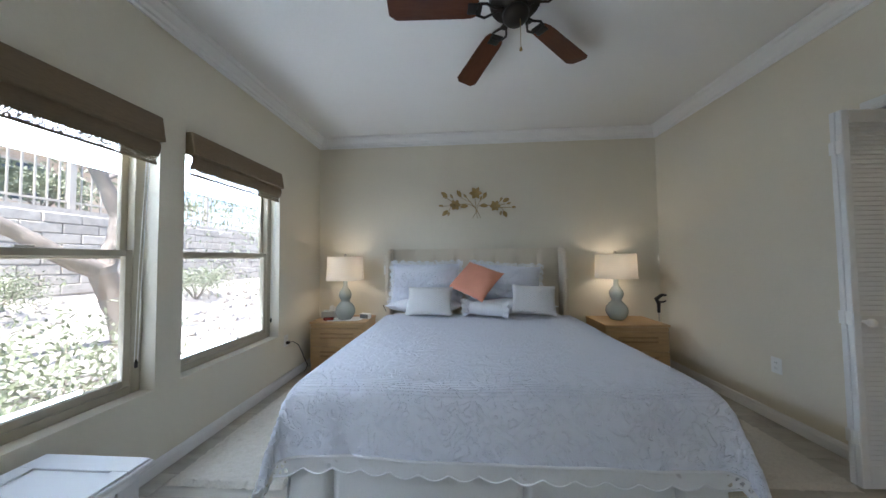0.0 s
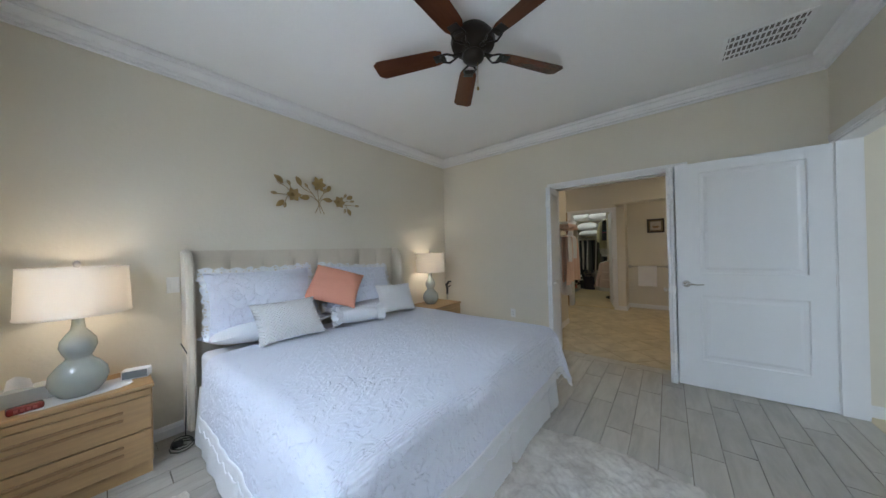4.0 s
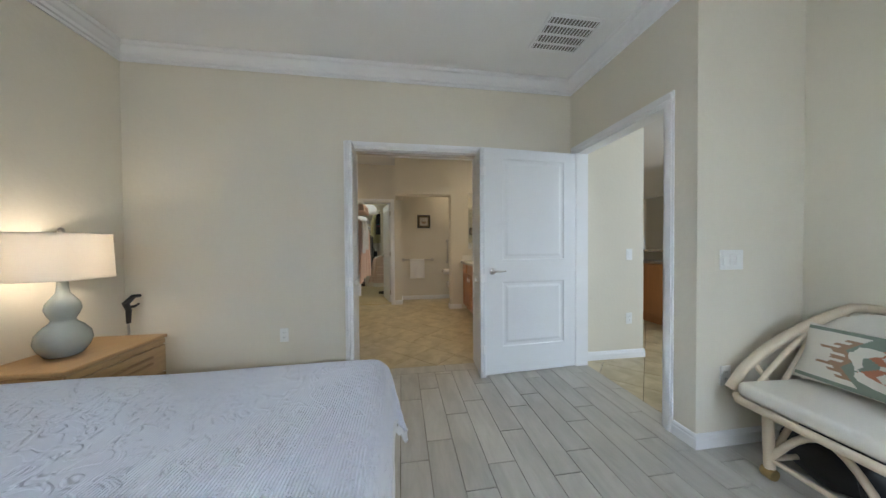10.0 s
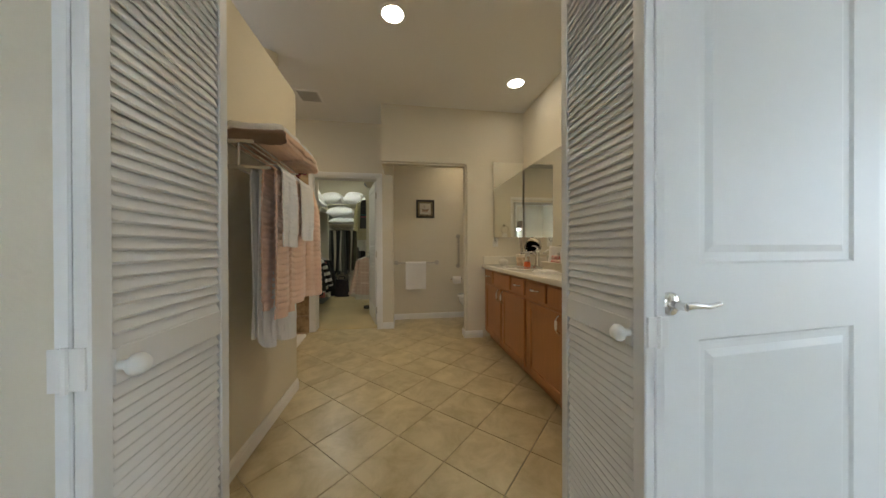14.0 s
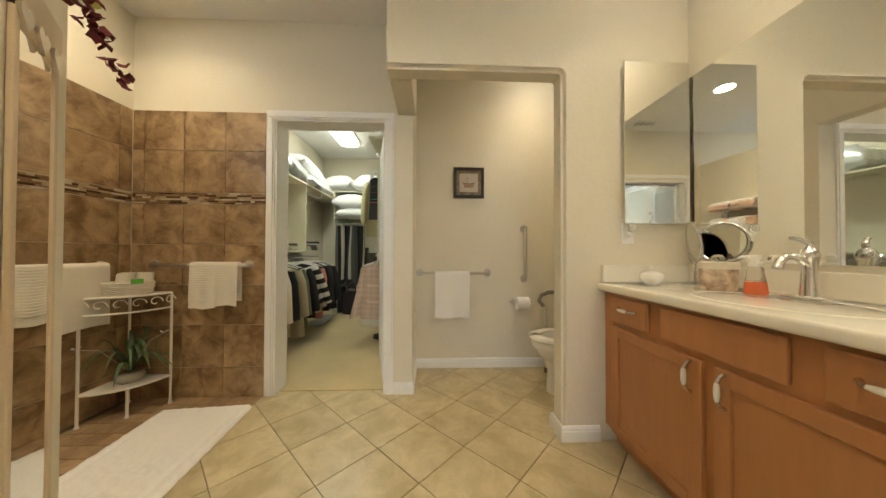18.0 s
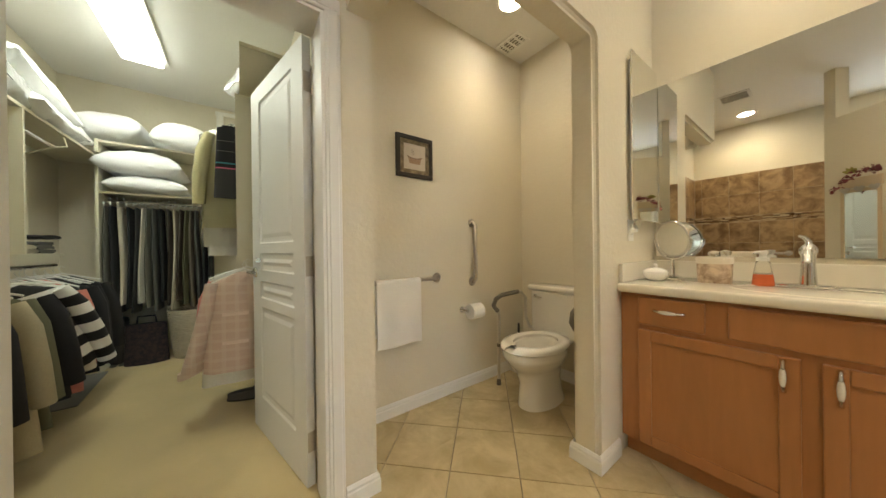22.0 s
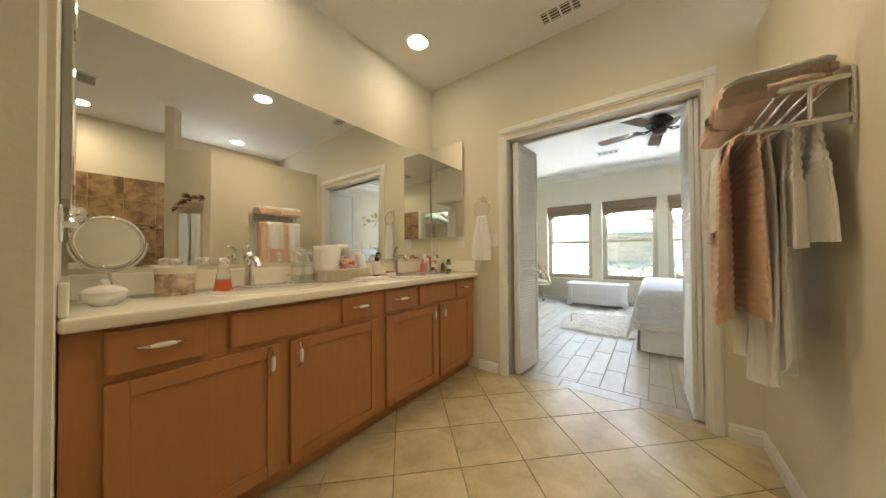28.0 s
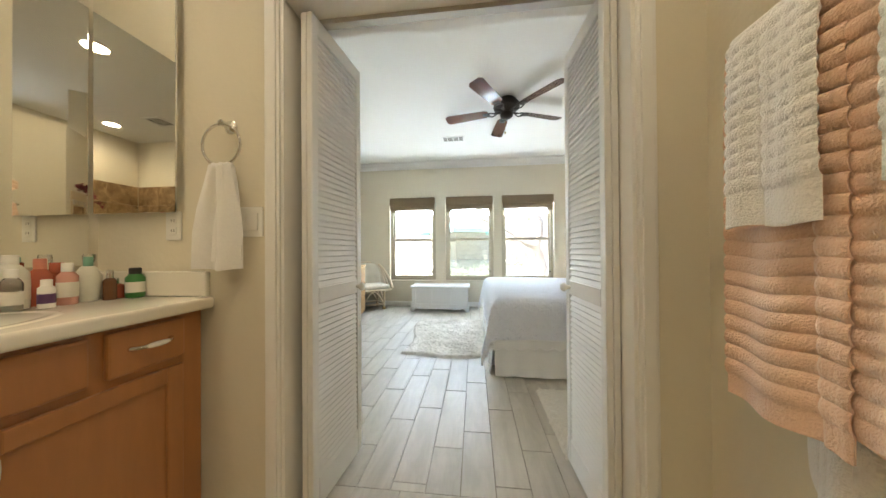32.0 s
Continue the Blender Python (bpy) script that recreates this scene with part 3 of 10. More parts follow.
def lining(name, axis, f0, f1, a0, a1, top, d=0.012):
    """The white jambs inside an opening."""
    t = thing(name, "white painted door jamb", "trim", kind="structure")
    for nm, lo, hi, z0, z1 in (("jamb", a0, a0 + d, 0, top), ("jamb", a1 - d, a1, 0, top), ("head", a0 + d, a1 - d, top - d, top)):
        bm = B()
        if axis == "x":
            box(bm, f0, f1, lo, hi, z0, z1)
        else:
            box(bm, lo, hi, f0, f1, z0, z1)
        part(nm, bm, TRIM, t)


casing("door_casing_hall", "y", -0.04, 1, HX0, HX1, HZ)
lining("door_jamb_hall", "y", -0.162, -0.038, HX0, HX1, HZ)
casing("door_casing_bath", "x", XB, 1, BD0, BD1, BDZ + 0.03)
casing("door_casing_bedroom", "x", XE, -1, BD0 + 0.02, BD1 - 0.02, BDZ, w=0.05)
lining("door_jamb_bath", "x", XE - 0.002, XB + 0.002, BD0, BD1, BDZ)
casing("door_casing_closet", "x", XC, -1, CD0, CD1, CDZ)
lining("door_jamb_closet", "x", XC - 0.002, XC + 0.162, CD0, CD1, CDZ)
# bifold track
bm = B()
box(bm, 2.80, 2.835, BD0 + 0.012, BD1 - 0.012, BDZ - 0.032, BDZ - 0.012)
solid("door_track", bm, NICKEL, "metal track of the folding doors", "trim", kind="structure")


def window(i, y0, y1):
    w = thing("window_%d" % i, "tan framed single-hung window", "window", kind="structure")
    xo, xi = -1.53, -1.45
    zm = 1.27
    bm = B()
    for b in ((xo, xi, y0, y0 + 0.05, WZ0, WZ1), (xo, xi, y1 - 0.05, y1, WZ0, WZ1), (xo, xi, y0 + 0.05, y1 - 0.05, WZ0, WZ0 + 0.045), (xo, xi, y0 + 0.05, y1 - 0.05, WZ1 - 0.045, WZ1)):
        box(bm, *b, bevel=0.004)
    part("window_frame", bm, WINFRAME, w)
    for nm, x0, x1, z0, z1 in (("upper_sash", xo + 0.008, xo + 0.035, zm - 0.02, WZ1 - 0.045), ("lower_sash", xo + 0.038, xi - 0.006, WZ0 + 0.045, zm + 0.03)):
        bm = B()
        t = 0.032
        for b in ((x0, x1, y0 + 0.05, y0 + 0.05 + t, z0, z1), (x0, x1, y1 - 0.05 - t, y1 - 0.05, z0, z1), (x0, x1, y0 + 0.05 + t, y1 - 0.05 - t, z0, z0 + t + 0.008), (x0, x1, y0 + 0.05 + t, y1 - 0.05 - t, z1 - t - 0.005, z1)):
            box(bm, *b, bevel=0.003)
        s = part(nm, bm, WINFRAME, w)
        bm = B()
        xm = (x0 + x1) / 2
        box(bm, xm - 0.002, xm + 0.002, y0 + 0.05 + t, y1 - 0.05 - t, z0 + t + 0.008, z1 - t - 0.005)
        g = part("pane", bm, GLASS, s)
        g.visible_shadow = False
    bm = B()
    box(bm, xi - 0.006, xi + 0.008, (y0 + y1) / 2 - 0.03, (y0 + y1) / 2 + 0.03, zm + 0.03, zm + 0.04, bevel=0.003)
    part("latch", bm, NICKEL, w)
    for k in (0.14, 0.86):
        bm = B()
        yy = y0 + (y1 - y0) * k
        tube(bm, [(xi - 0.004, yy - 0.014, WZ0 + 0.06), (xi + 0.006, yy - 0.012, WZ0 + 0.085), (xi + 0.008, yy + 0.012, WZ0 + 0.085), (xi - 0.004, yy + 0.014, WZ0 + 0.06)], 0.003, 6)
        part("sash_pull", bm, NICKEL, w)
    # folded roman shade
    s = thing("roman_shade", "brown woven roman shade drawn up over the window", "window shade", pose(XW, (y0 + y1) / 2, 1.80), group="roman shades")
    hw = (y1 - y0) / 2 - 0.012
    bm = B()
    box(bm, -0.045, 0.030, -hw, hw, 0.135, 0.285, bevel=0.006)
    for v in bm.verts:
        if v.co.z < 0.2:
            v.co.x += 0.022
    part("valance", bm, SHADE_CLOTH, s)
    bm = B()
    sheet(bm, 24, 10, lambda u, v: Vector((0.012 + 0.018 * math.sin(v * math.pi), (-hw + 0.01) + (2 * hw - 0.02) * u, 0.045 + 0.11 * v)), 0.006)
    part("fold", bm, SHADE_CLOTH, s, smooth=60)
    bm = B()
    sheet(bm, 24, 4, lambda u, v: Vector((0.0 + 0.006 * math.sin(v * 3), (-hw + 0.012) + (2 * hw - 0.024) * u, 0.012 + 0.06 * v)), 0.002)
    part("hem_weave", bm, SHADE_LACE, s, "open woven hem that lets daylight through", smooth=60)
    bm = B()
    tube(bm, [(0.002, -hw + 0.012, 0.008), (0.002, hw - 0.012, 0.008)], 0.008, 8)
    part("bottom_rod", bm, SHADE_CLOTH, s)
    bm = B()
    for dy in (-0.008, 0.008):
        tube(bm, [(0.006, hw - 0.055 + dy, 0.02), (-0.02, hw - 0.058 + dy, -0.6), (-0.03, hw - 0.06 + dy, -1.12 + 0.02 * dy)], 0.0018, 5)
    part("cord", bm, WHITEPL, s)
    bm = B()
    lathe(bm, [(0.003, -1.11), (0.008, -1.13), (0.007, -1.155), (0.0, -1.158)], 10, centre=(-0.03, hw - 0.06, 0))
    part("cord_weight", bm, DARKMETAL, s)


def lacy(name, colour, scale):
    """Open weave: threads with gaps between them."""
    m = bpy.data.materials.new(name)
    m.use_nodes = True
    nt = m.node_tree
    link, make = nt.links.new, nt.nodes.new
    b = nt.nodes["Principled BSDF"]
    b.inputs["Base Color"].default_value, b.inputs["Roughness"].default_value = (*colour, 1), 0.9
    co, n, gt = make("ShaderNodeTexCoord"), make("ShaderNodeTexNoise"), make("ShaderNodeMath")
    n.inputs["Scale"].default_value = scale
    gt.operation, gt.inputs[1].default_value = "GREATER_THAN", 0.46
    link(co.outputs["Object"], n.inputs["Vector"])
    link(n.outputs["Fac"], gt.inputs[0])
    link(gt.outputs[0], b.inputs["Alpha"])
    return m


# small high window of the shower
w4 = thing("window_4", "small high shower window", "window", kind="structure")
bm = B()
for b in ((3.55, 3.59, 1.78, 2.36), (4.11, 4.15, 1.78, 2.36), (3.59, 4.11, 1.78, 1.82), (3.59, 4.11, 2.32, 2.36)):
    box(bm, b[0], b[1], 3.86, 3.90, b[2], b[3], bevel=0.003)
part("window_frame", bm, WINFRAME, w4)
bm = B()
box(bm, 3.59, 4.11, 3.878, 3.882, 1.82, 2.32)
pane = part("pane", bm, GLASS, w4)
pane.visible_shadow = False
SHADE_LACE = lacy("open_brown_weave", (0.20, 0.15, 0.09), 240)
for i, (wy0, wy1) in enumerate(WINDOWS):
    window(i + 1, wy0, wy1)
# ---- bedroom ----
# bed: king size, headboard against the north wall
BX, BY0, BY1, BHW, BTOP = 0.575, 1.72, 3.66, 0.975, 0.64
bed = thing("bed", "king bed made up under a white coverlet, cream padded headboard", "bed", pose(BX, BY0, 0))
L = BY1 - BY0
bm = B()
box(bm, -BHW + 0.02, BHW - 0.02, 0.03, L, 0.30, 0.60, bevel=0.04, seg=3)
part("mattress", bm, WHITE_LINEN, bed, smooth=40)
bm = B()
box(bm, -BHW + 0.03, BHW - 0.03, 0.04, L, 0.05, 0.30, bevel=0.01)
part("box_spring", bm, WHITE_LINEN, bed)
bm = B()
NHB = 8
hw, HX = 0.985, 0.005
def channel(u, v):
    q = (u * NHB) % 1.0 if u < 1 else 1.0
    return Vector((HX - hw + 2 * hw * u, L + 0.10 - 0.030 * max(0.0, 1 - (2 * q - 1) ** 4) ** 0.5 * (1 - abs(2 * v - 1) ** 10), 0.30 + 1.05 * v))


sheet(bm, 8 * NHB, 18, channel)
box(bm, HX - hw, HX + hw, L + 0.10, L + 0.135, 0.05, 1.35, bevel=0.012)
part("headboard", bm, UPHOLSTERY, bed, "cream upholstered headboard with vertical channels", smooth=50)
for s in (-1, 1):
    bm = B()
    poly = [(L + 0.135, 0.05), (L - 0.04, 0.05), (L - 0.06, 0.60), (L - 0.075, 0.95), (L - 0.075, 1.12), (L - 0.055, 1.23), (L - 0.015, 1.31), (L + 0.045, 1.352), (L + 0.135, 1.36)]
    a, c = HX + s * (hw + 0.002), HX + s * (hw + 0.055)
    va = [bm.verts.new((a, y, z)) for y, z in poly]
    vc = [bm.verts.new((c, y, z)) for y, z in poly]
    for i in range(len(poly)):
        j = (i + 1) % len(poly)
        bm.faces.new((va[i], va[j], vc[j], vc[i]))
    bm.faces.new(va)
    bm.faces.new(vc[::-1])
    bmesh.ops.recalc_face_normals(bm, faces=bm.faces)
    bmesh.ops.bevel(bm, geom=list(bm.edges), offset=0.014, segments=3, affect="EDGES", clamp_overlap=True)
    part("wing", bm, UPHOLSTERY, bed, smooth=50)


def drape_edge(q):
    return noise.noise(Vector((q * 3.1, 1.7, 0))) * 0.5 + noise.noise(Vector((q * 9.0, 4.7, 0))) * 0.25


def coverlet(u, v):
    """Over the top and down both sides and the foot; u across, v from head to foot."""
    drop, rnd = 0.29, 0.07
    wx = BHW + 0.01
    sx = (u - 0.5) * 2 * (wx + drop)
    sy = L - 0.36 - v * (L - 0.36 + 0.01 + drop)

    def fold(s, edge):
        if abs(s) <= edge - rnd:
            return s, 0.0
        over = abs(s) - (edge - rnd)
        arc = rnd * math.pi / 2
        if over < arc:
            a = over / rnd
            return math.copysign(edge - rnd + rnd * math.sin(a), s), -rnd * (1 - math.cos(a))
        return math.copysign(edge, s), -rnd - (over - arc)

    x, dz1 = fold(sx, wx)
    y, dz2 = fold(sy - (L / 2), L / 2 + 0.01) if sy < L / 2 else (sy - L / 2, 0.0)
    y += L / 2
    drop1, drop2 = -dz1, -dz2
    z = BTOP + 0.012 * noise.noise(Vector((sx * 2.3, sy * 2.1, 0)))
    if drop1 > 0 and drop2 > 0:
        z -= max(drop1, drop2) + 0.18 * min(drop1, drop2)
    else:
        z -= drop1 + drop2
    hang = max(drop1, drop2)
    q = sy if drop1 >= drop2 else sx + 5
    flare = hang * (0.05 + 0.14 * (0.5 + drape_edge(q)))
    if drop1 >= drop2:
        x += math.copysign(flare, sx)
        y -= 0.6 * flare * min(1, drop2 / 0.1) if drop2 > 0 else 0
    else:
        y -= 0.7 * flare
        x += math.copysign(0.6 * flare * min(1, drop1 / 0.1), sx) if drop1 > 0 else 0
    both = min(drop1, drop2)
    if both > 0:
        x += math.copysign(0.20 * both, sx)
        y -= 0.22 * both
        z -= 0.22 * both
    return Vector((x, y, max(z, 0.02)))


bm = B()
sheet(bm, 110, 110, coverlet, 0.010)
part("coverlet", bm, QUILT, bed, "white quilted coverlet with a raised floral pattern", smooth=70)
# crochet edge that follows the coverlet's border: a corded hem, a net and scallops with a corded rim
rim = [coverlet(0.0, v / 150) for v in range(8, 151)] + [coverlet(u / 150, 1.0) for u in range(1, 151)] + [coverlet(1.0, 1 - v / 150) for v in range(1, 143)]
out = [Vector((p.x, p.y - L * 0.5, 0)).normalized() * 0.012 for p in rim]
bm = B()
tube(bm, [p + o for p, o in zip(rim, out)], 0.007, 6)
part("hem_cord", bm, WHITE_LINEN, bed, smooth=60)
bm = B()
low, prev = [], None
for i, (p, o) in enumerate(zip(rim, out)):
    q = p + o * 1.4 + Vector((0, 0, -(0.050 + 0.026 * abs(math.sin(i * 0.40)))))
    q.z = max(q.z, 0.012)
    low.append(q)
    cur = (bm.verts.new(p + o), bm.verts.new((p + o + q) / 2), bm.verts.new(q))
    if prev:
        bm.faces.new((prev[0], cur[0], cur[1], prev[1]))
        bm.faces.new((prev[1], cur[1], cur[2], prev[2]))
    prev = cur
part("lace_edge", bm, LACE, bed, "white crocheted lace edging", smooth=60)
bm = B()
tube(bm, low, 0.0042, 5)
part("scalloped_rim", bm, WHITE_LINEN, bed, "scalloped crochet rim", smooth=60)


# pleated skirt
def skirt(p0, p1, pleats):
    """A nearly flat valance with inverted pleats where its panels meet."""
    bm = B()
    d = Vector(p1) - Vector(p0)
    nrm = Vector((-d.y, d.x, 0)).normalized()
    def f(u, v):
        dip = sum(max(0.0, 1 - abs(u - q) / 0.014) for q in pleats)
        wave = 0.012 * noise.noise(Vector((u * 6, 3, v))) * (1 - v) + 0.005 * math.sin(u * 46 + 3 * math.sin(u * 7)) * (1 - v) - 0.05 * dip * (1 - 0.6 * v)
        return Vector(p0) + d * u + nrm * (wave + 0.035 * (1 - v)) + Vector((0, 0, 0.012 + 0.37 * v))
    sheet(bm, 150, 6, f, 0.004)
    return bm


for a, b, n in (((-BHW, 0.0, 0), (BHW, 0.0, 0), (0.10, 0.44, 0.9)), ((-BHW, L - 0.1, 0), (-BHW, 0.0, 0), (0.08, 0.5)), ((BHW, 0.0, 0), (BHW, L - 0.1, 0), (0.08, 0.5))):
    part("bed_skirt", skirt(b, a, n), SKIRTC, bed, smooth=60)


def pillow(name, w, h, t, mat, m, label, ruffle=0.0, ruffle_mat=None, puff=2.2, category="pillow", seed=0):
    p = thing(name, label, category, m)
    bm = B()
    def skin(side):
        def f(u, v):
            a, b = 2 * u - 1, 2 * v - 1
            e = max(0.0, (1 - abs(a) ** puff)) ** 0.55 * max(0.0, (1 - abs(b) ** puff)) ** 0.55
            pinch = 1 - 0.07 * (abs(b) ** 2) * (1 - abs(a) ** 2)
            pinch2 = 1 - 0.07 * (abs(a) ** 2) * (1 - abs(b) ** 2)
            wr = 0.010 * noise.noise(Vector((a * 2.5 + seed, b * 2.5, side)))
            return Vector((a * w / 2 * pinch2, side * (t / 2 * e + wr * e), b * h / 2 * pinch))
        return f
    sheet(bm, 22, 18, skin(1))
    sheet(bm, 22, 18, skin(-1))
    bmesh.ops.remove_doubles(bm, verts=bm.verts, dist=0.0015)
    part("cushion", bm, mat, p, smooth=80)
    if ruffle:
        bm = B()
        prev = None
        loop = [(k / 40 * 2 - 1, 1) for k in range(40)] + [(1, 1 - k / 30 * 2) for k in range(30)] + [(1 - k / 40 * 2, -1) for k in range(40)] + [(-1, k / 30 * 2 - 1) for k in range(31)]
        for i, (a, b) in enumerate(loop):
            pinch, pinch2 = 1 - 0.07 * (b ** 2) * (1 - a ** 2), 1 - 0.07 * (a ** 2) * (1 - b ** 2)
            q = Vector((a * w / 2 * pinch2, 0, b * h / 2 * pinch))
            o = Vector((a if abs(a) == 1 else 0, 0, b if abs(b) == 1 else 0)).normalized()
            wv = 0.014 * math.sin(i * 1.9)
            cur = (bm.verts.new(q), bm.verts.new(q + o * ruffle * (0.9 + 0.2 * math.sin(i * 1.3)) + Vector((0, wv, 0))))
            if prev:
                bm.faces.new((prev[0], cur[0], cur[1], prev[1]))
            prev = cur
        part("ruffle", bm, ruffle_mat or LACE, p, "lace trimmed ruffle", smooth=80)
    return p


def leaning(centre, across, down):
    """A cushion's place from its middle and the lines of its top edge and its side."""
    ex = Vector(across).normalized()
    ez = -Vector(down)
    ez = (ez - ex * ez.dot(ex)).normalized()
    ey = ez.cross(ex)
    return Matrix(((ex.x, ey.x, ez.x, centre[0]), (ex.y, ey.y, ez.y, centre[1]), (ex.z, ey.z, ez.z, centre[2]), (0, 0, 0, 1)))


pillow("pillow_sham", 0.78, 0.46, 0.27, SHAM, pose(0.02, 3.535, 0.96, -17, 0, 2), "white quilted pillow sham with a scalloped ruffle leaning on the headboard", 0.045, seed=1)
pillow("pillow_sham", 0.78, 0.44, 0.25, SHAM, pose(0.91, 3.535, 0.955, -25, 4, -3), "white quilted pillow sham with a scalloped ruffle leaning on the headboard", 0.045, seed=2)
pillow("bed_pillow", 0.84, 0.46, 0.17, WHITE_LINEN, pose(0.02, 3.50, 0.715, 82, 0, 2), "plain white pillow lying flat on the bed", seed=3)
pillow("bed_pillow", 0.84, 0.46, 0.17, WHITE_LINEN, pose(0.98, 3.48, 0.715, 82, 0, -3), "plain white pillow lying flat on the bed", seed=4)
pillow("throw_pillow", 0.46, 0.43, 0.17, CORAL, leaning((0.575, 3.425, 0.995), (0.34, -0.25, -0.125), (-0.27, -0.18, -0.25)), "coral square throw pillow with piped edge, standing on a corner", category="cushion", seed=5)
pillow("throw_pillow", 0.48, 0.345, 0.14, CHEVRON, pose(0.09, 3.265, 0.80, -40, 0, -1), "white knitted lumbar cushion with a zigzag weave", category="cushion", seed=6)
pillow("throw_pillow", 0.42, 0.31, 0.13, CHEVRON, pose(1.13, 3.20, 0.82, -28, 2, -10), "white knitted lumbar cushion with a zigzag weave", category="cushion", seed=7)
bol = thing("bolster_cushion", "small white bolster cushion with frilled ends", "cushion", pose(0.655, 3.165, 0.735, 0, 2, -13))
bm = B()
lathe(bm, [(0.0, -0.18), (0.045, -0.175), (0.058, -0.14), (0.066, 0), (0.058, 0.14), (0.045, 0.175), (0.0, 0.18)], 20, axis="x")
part("cushion", bm, WHITE_LINEN, bol, smooth=80)
for s in (-1, 1):
    bm = B()
    sheet(bm, 60, 2, lambda u, v: Vector((s * (0.16 + 0.062 * v + 0.01 * math.sin(u * 60) * v), (0.055 + 0.03 * v) * math.cos(u * 2 * math.pi), (0.055 + 0.03 * v + 0.005 * math.sin(u * 44)) * math.sin(u * 2 * math.pi))), 0.002)
    part("frill", bm, LACE, bol, smooth=80)


# nightstands
def nightstand(m, label):
    t = thing("nightstand", label, "nightstand", m, group="nightstands")
    w, d, h = 0.62, 0.44, 0.545
    bm = B()
    box(bm, -w / 2, w / 2, -d / 2 + 0.01, d / 2, 0.07, h - 0.028, bevel=0.006)
    part("body", bm, OAK, t)
    bm = B()
    box(bm, -w / 2 + 0.004, w / 2 - 0.004, -d / 2 + 0.018, d / 2, 0.0, 0.07)
    part("plinth", bm, OAK, t)
    bm = B()
    box(bm, -w / 2 - 0.008, w / 2 + 0.008, -d / 2 - 0.012, d / 2, h - 0.026, h, bevel=0.008, seg=3)
    part("top", bm, OAK, t)
    for z0, z1 in ((0.08, 0.272), (0.280, 0.472)):
        bm = B()
        box(bm, -w / 2 + 0.008, w / 2 - 0.008, -d / 2 - 0.008, -d / 2 + 0.012, z0, z1, bevel=0.004)
        dr = part("drawer", bm, OAK, t)
        bm = B()
        zc = z0 + 0.115
        for q in (0.022, -0.022):
            box(bm, -0.19, 0.19, -d / 2 - 0.020, -d / 2 - 0.006, zc + q - 0.009, zc + q + 0.009, bevel=0.006)
        part("handle", bm, OAK_DARK, dr, "long grooved wooden pull")
    bm = B()
    box(bm, -w / 2 + 0.006, w / 2 - 0.006, -d / 2 - 0.004, -d / 2 + 0.012, 0.480, h - 0.030, bevel=0.003)
    part("rail", bm, OAK, t)
    return t


ns = nightstand(pose(-0.955, 3.635, 0), "light oak two-drawer nightstand beside the bed")
copy_thing(ns, pose(2.19, 3.57, 0))


def gourd_lamp(m):
    t = thing("table_lamp", "lit celadon double-gourd table lamp with a white drum shade", "lamp", m, group="bedside lamps")
    bm = B()
    lathe(bm, [(0.06, 0), (0.075, 0.01), (0.10, 0.05), (0.112, 0.09), (0.105, 0.135), (0.078, 0.175), (0.052, 0.20), (0.047, 0.215), (0.060, 0.24), (0.071, 0.275), (0.066, 0.31),
               (0.045, 0.345), (0.028, 0.37), (0.024, 0.40), (0.022, 0.44), (0.026, 0.455), (0.0, 0.457)], 32)
    part("base", bm, CELADON, t, smooth=60)
    bm = B()
    tube(bm, [(0, 0, 0.45), (0, 0, 0.72)], 0.006, 8)
    lathe(bm, [(0.0, 0.715), (0.012, 0.72), (0.016, 0.735), (0.010, 0.75), (0.0, 0.755)], 14)
    for k in range(3):
        a = k * 2.094
        tube(bm, [(0, 0, 0.70), (0.195 * math.cos(a), 0.195 * math.sin(a), 0.715)], 0.0025, 6)
    part("stem", bm, NICKEL, t, smooth=60)
    bm = B()
    sheet(bm, 48, 3, lambda u, v: Vector(((0.206 - 0.010 * v) * math.cos(u * 2 * math.pi), (0.206 - 0.010 * v) * math.sin(u * 2 * math.pi), 0.452 + 0.268 * v)), 0.002)
    bmesh.ops.remove_doubles(bm, verts=bm.verts, dist=1e-4)
    sh = part("shade", bm, SHADECLOTH, t, "white linen drum shade lit from inside", smooth=60)
    for z in (0.456, 0.716):
        bm = B()
        r = 0.206 - 0.010 * (z - 0.452) / 0.268
        tube(bm, [(r * math.cos(k * 0.2618), r * math.sin(k * 0.2618), z) for k in range(24)], 0.004, 6, closed=True)
        part("shade_rim", bm, SHADECLOTH, sh, smooth=60)
    return t


gl = gourd_lamp(pose(-0.92, 3.55, 0.546))
copy_thing(gl, pose(2.13, 3.60, 0.546))


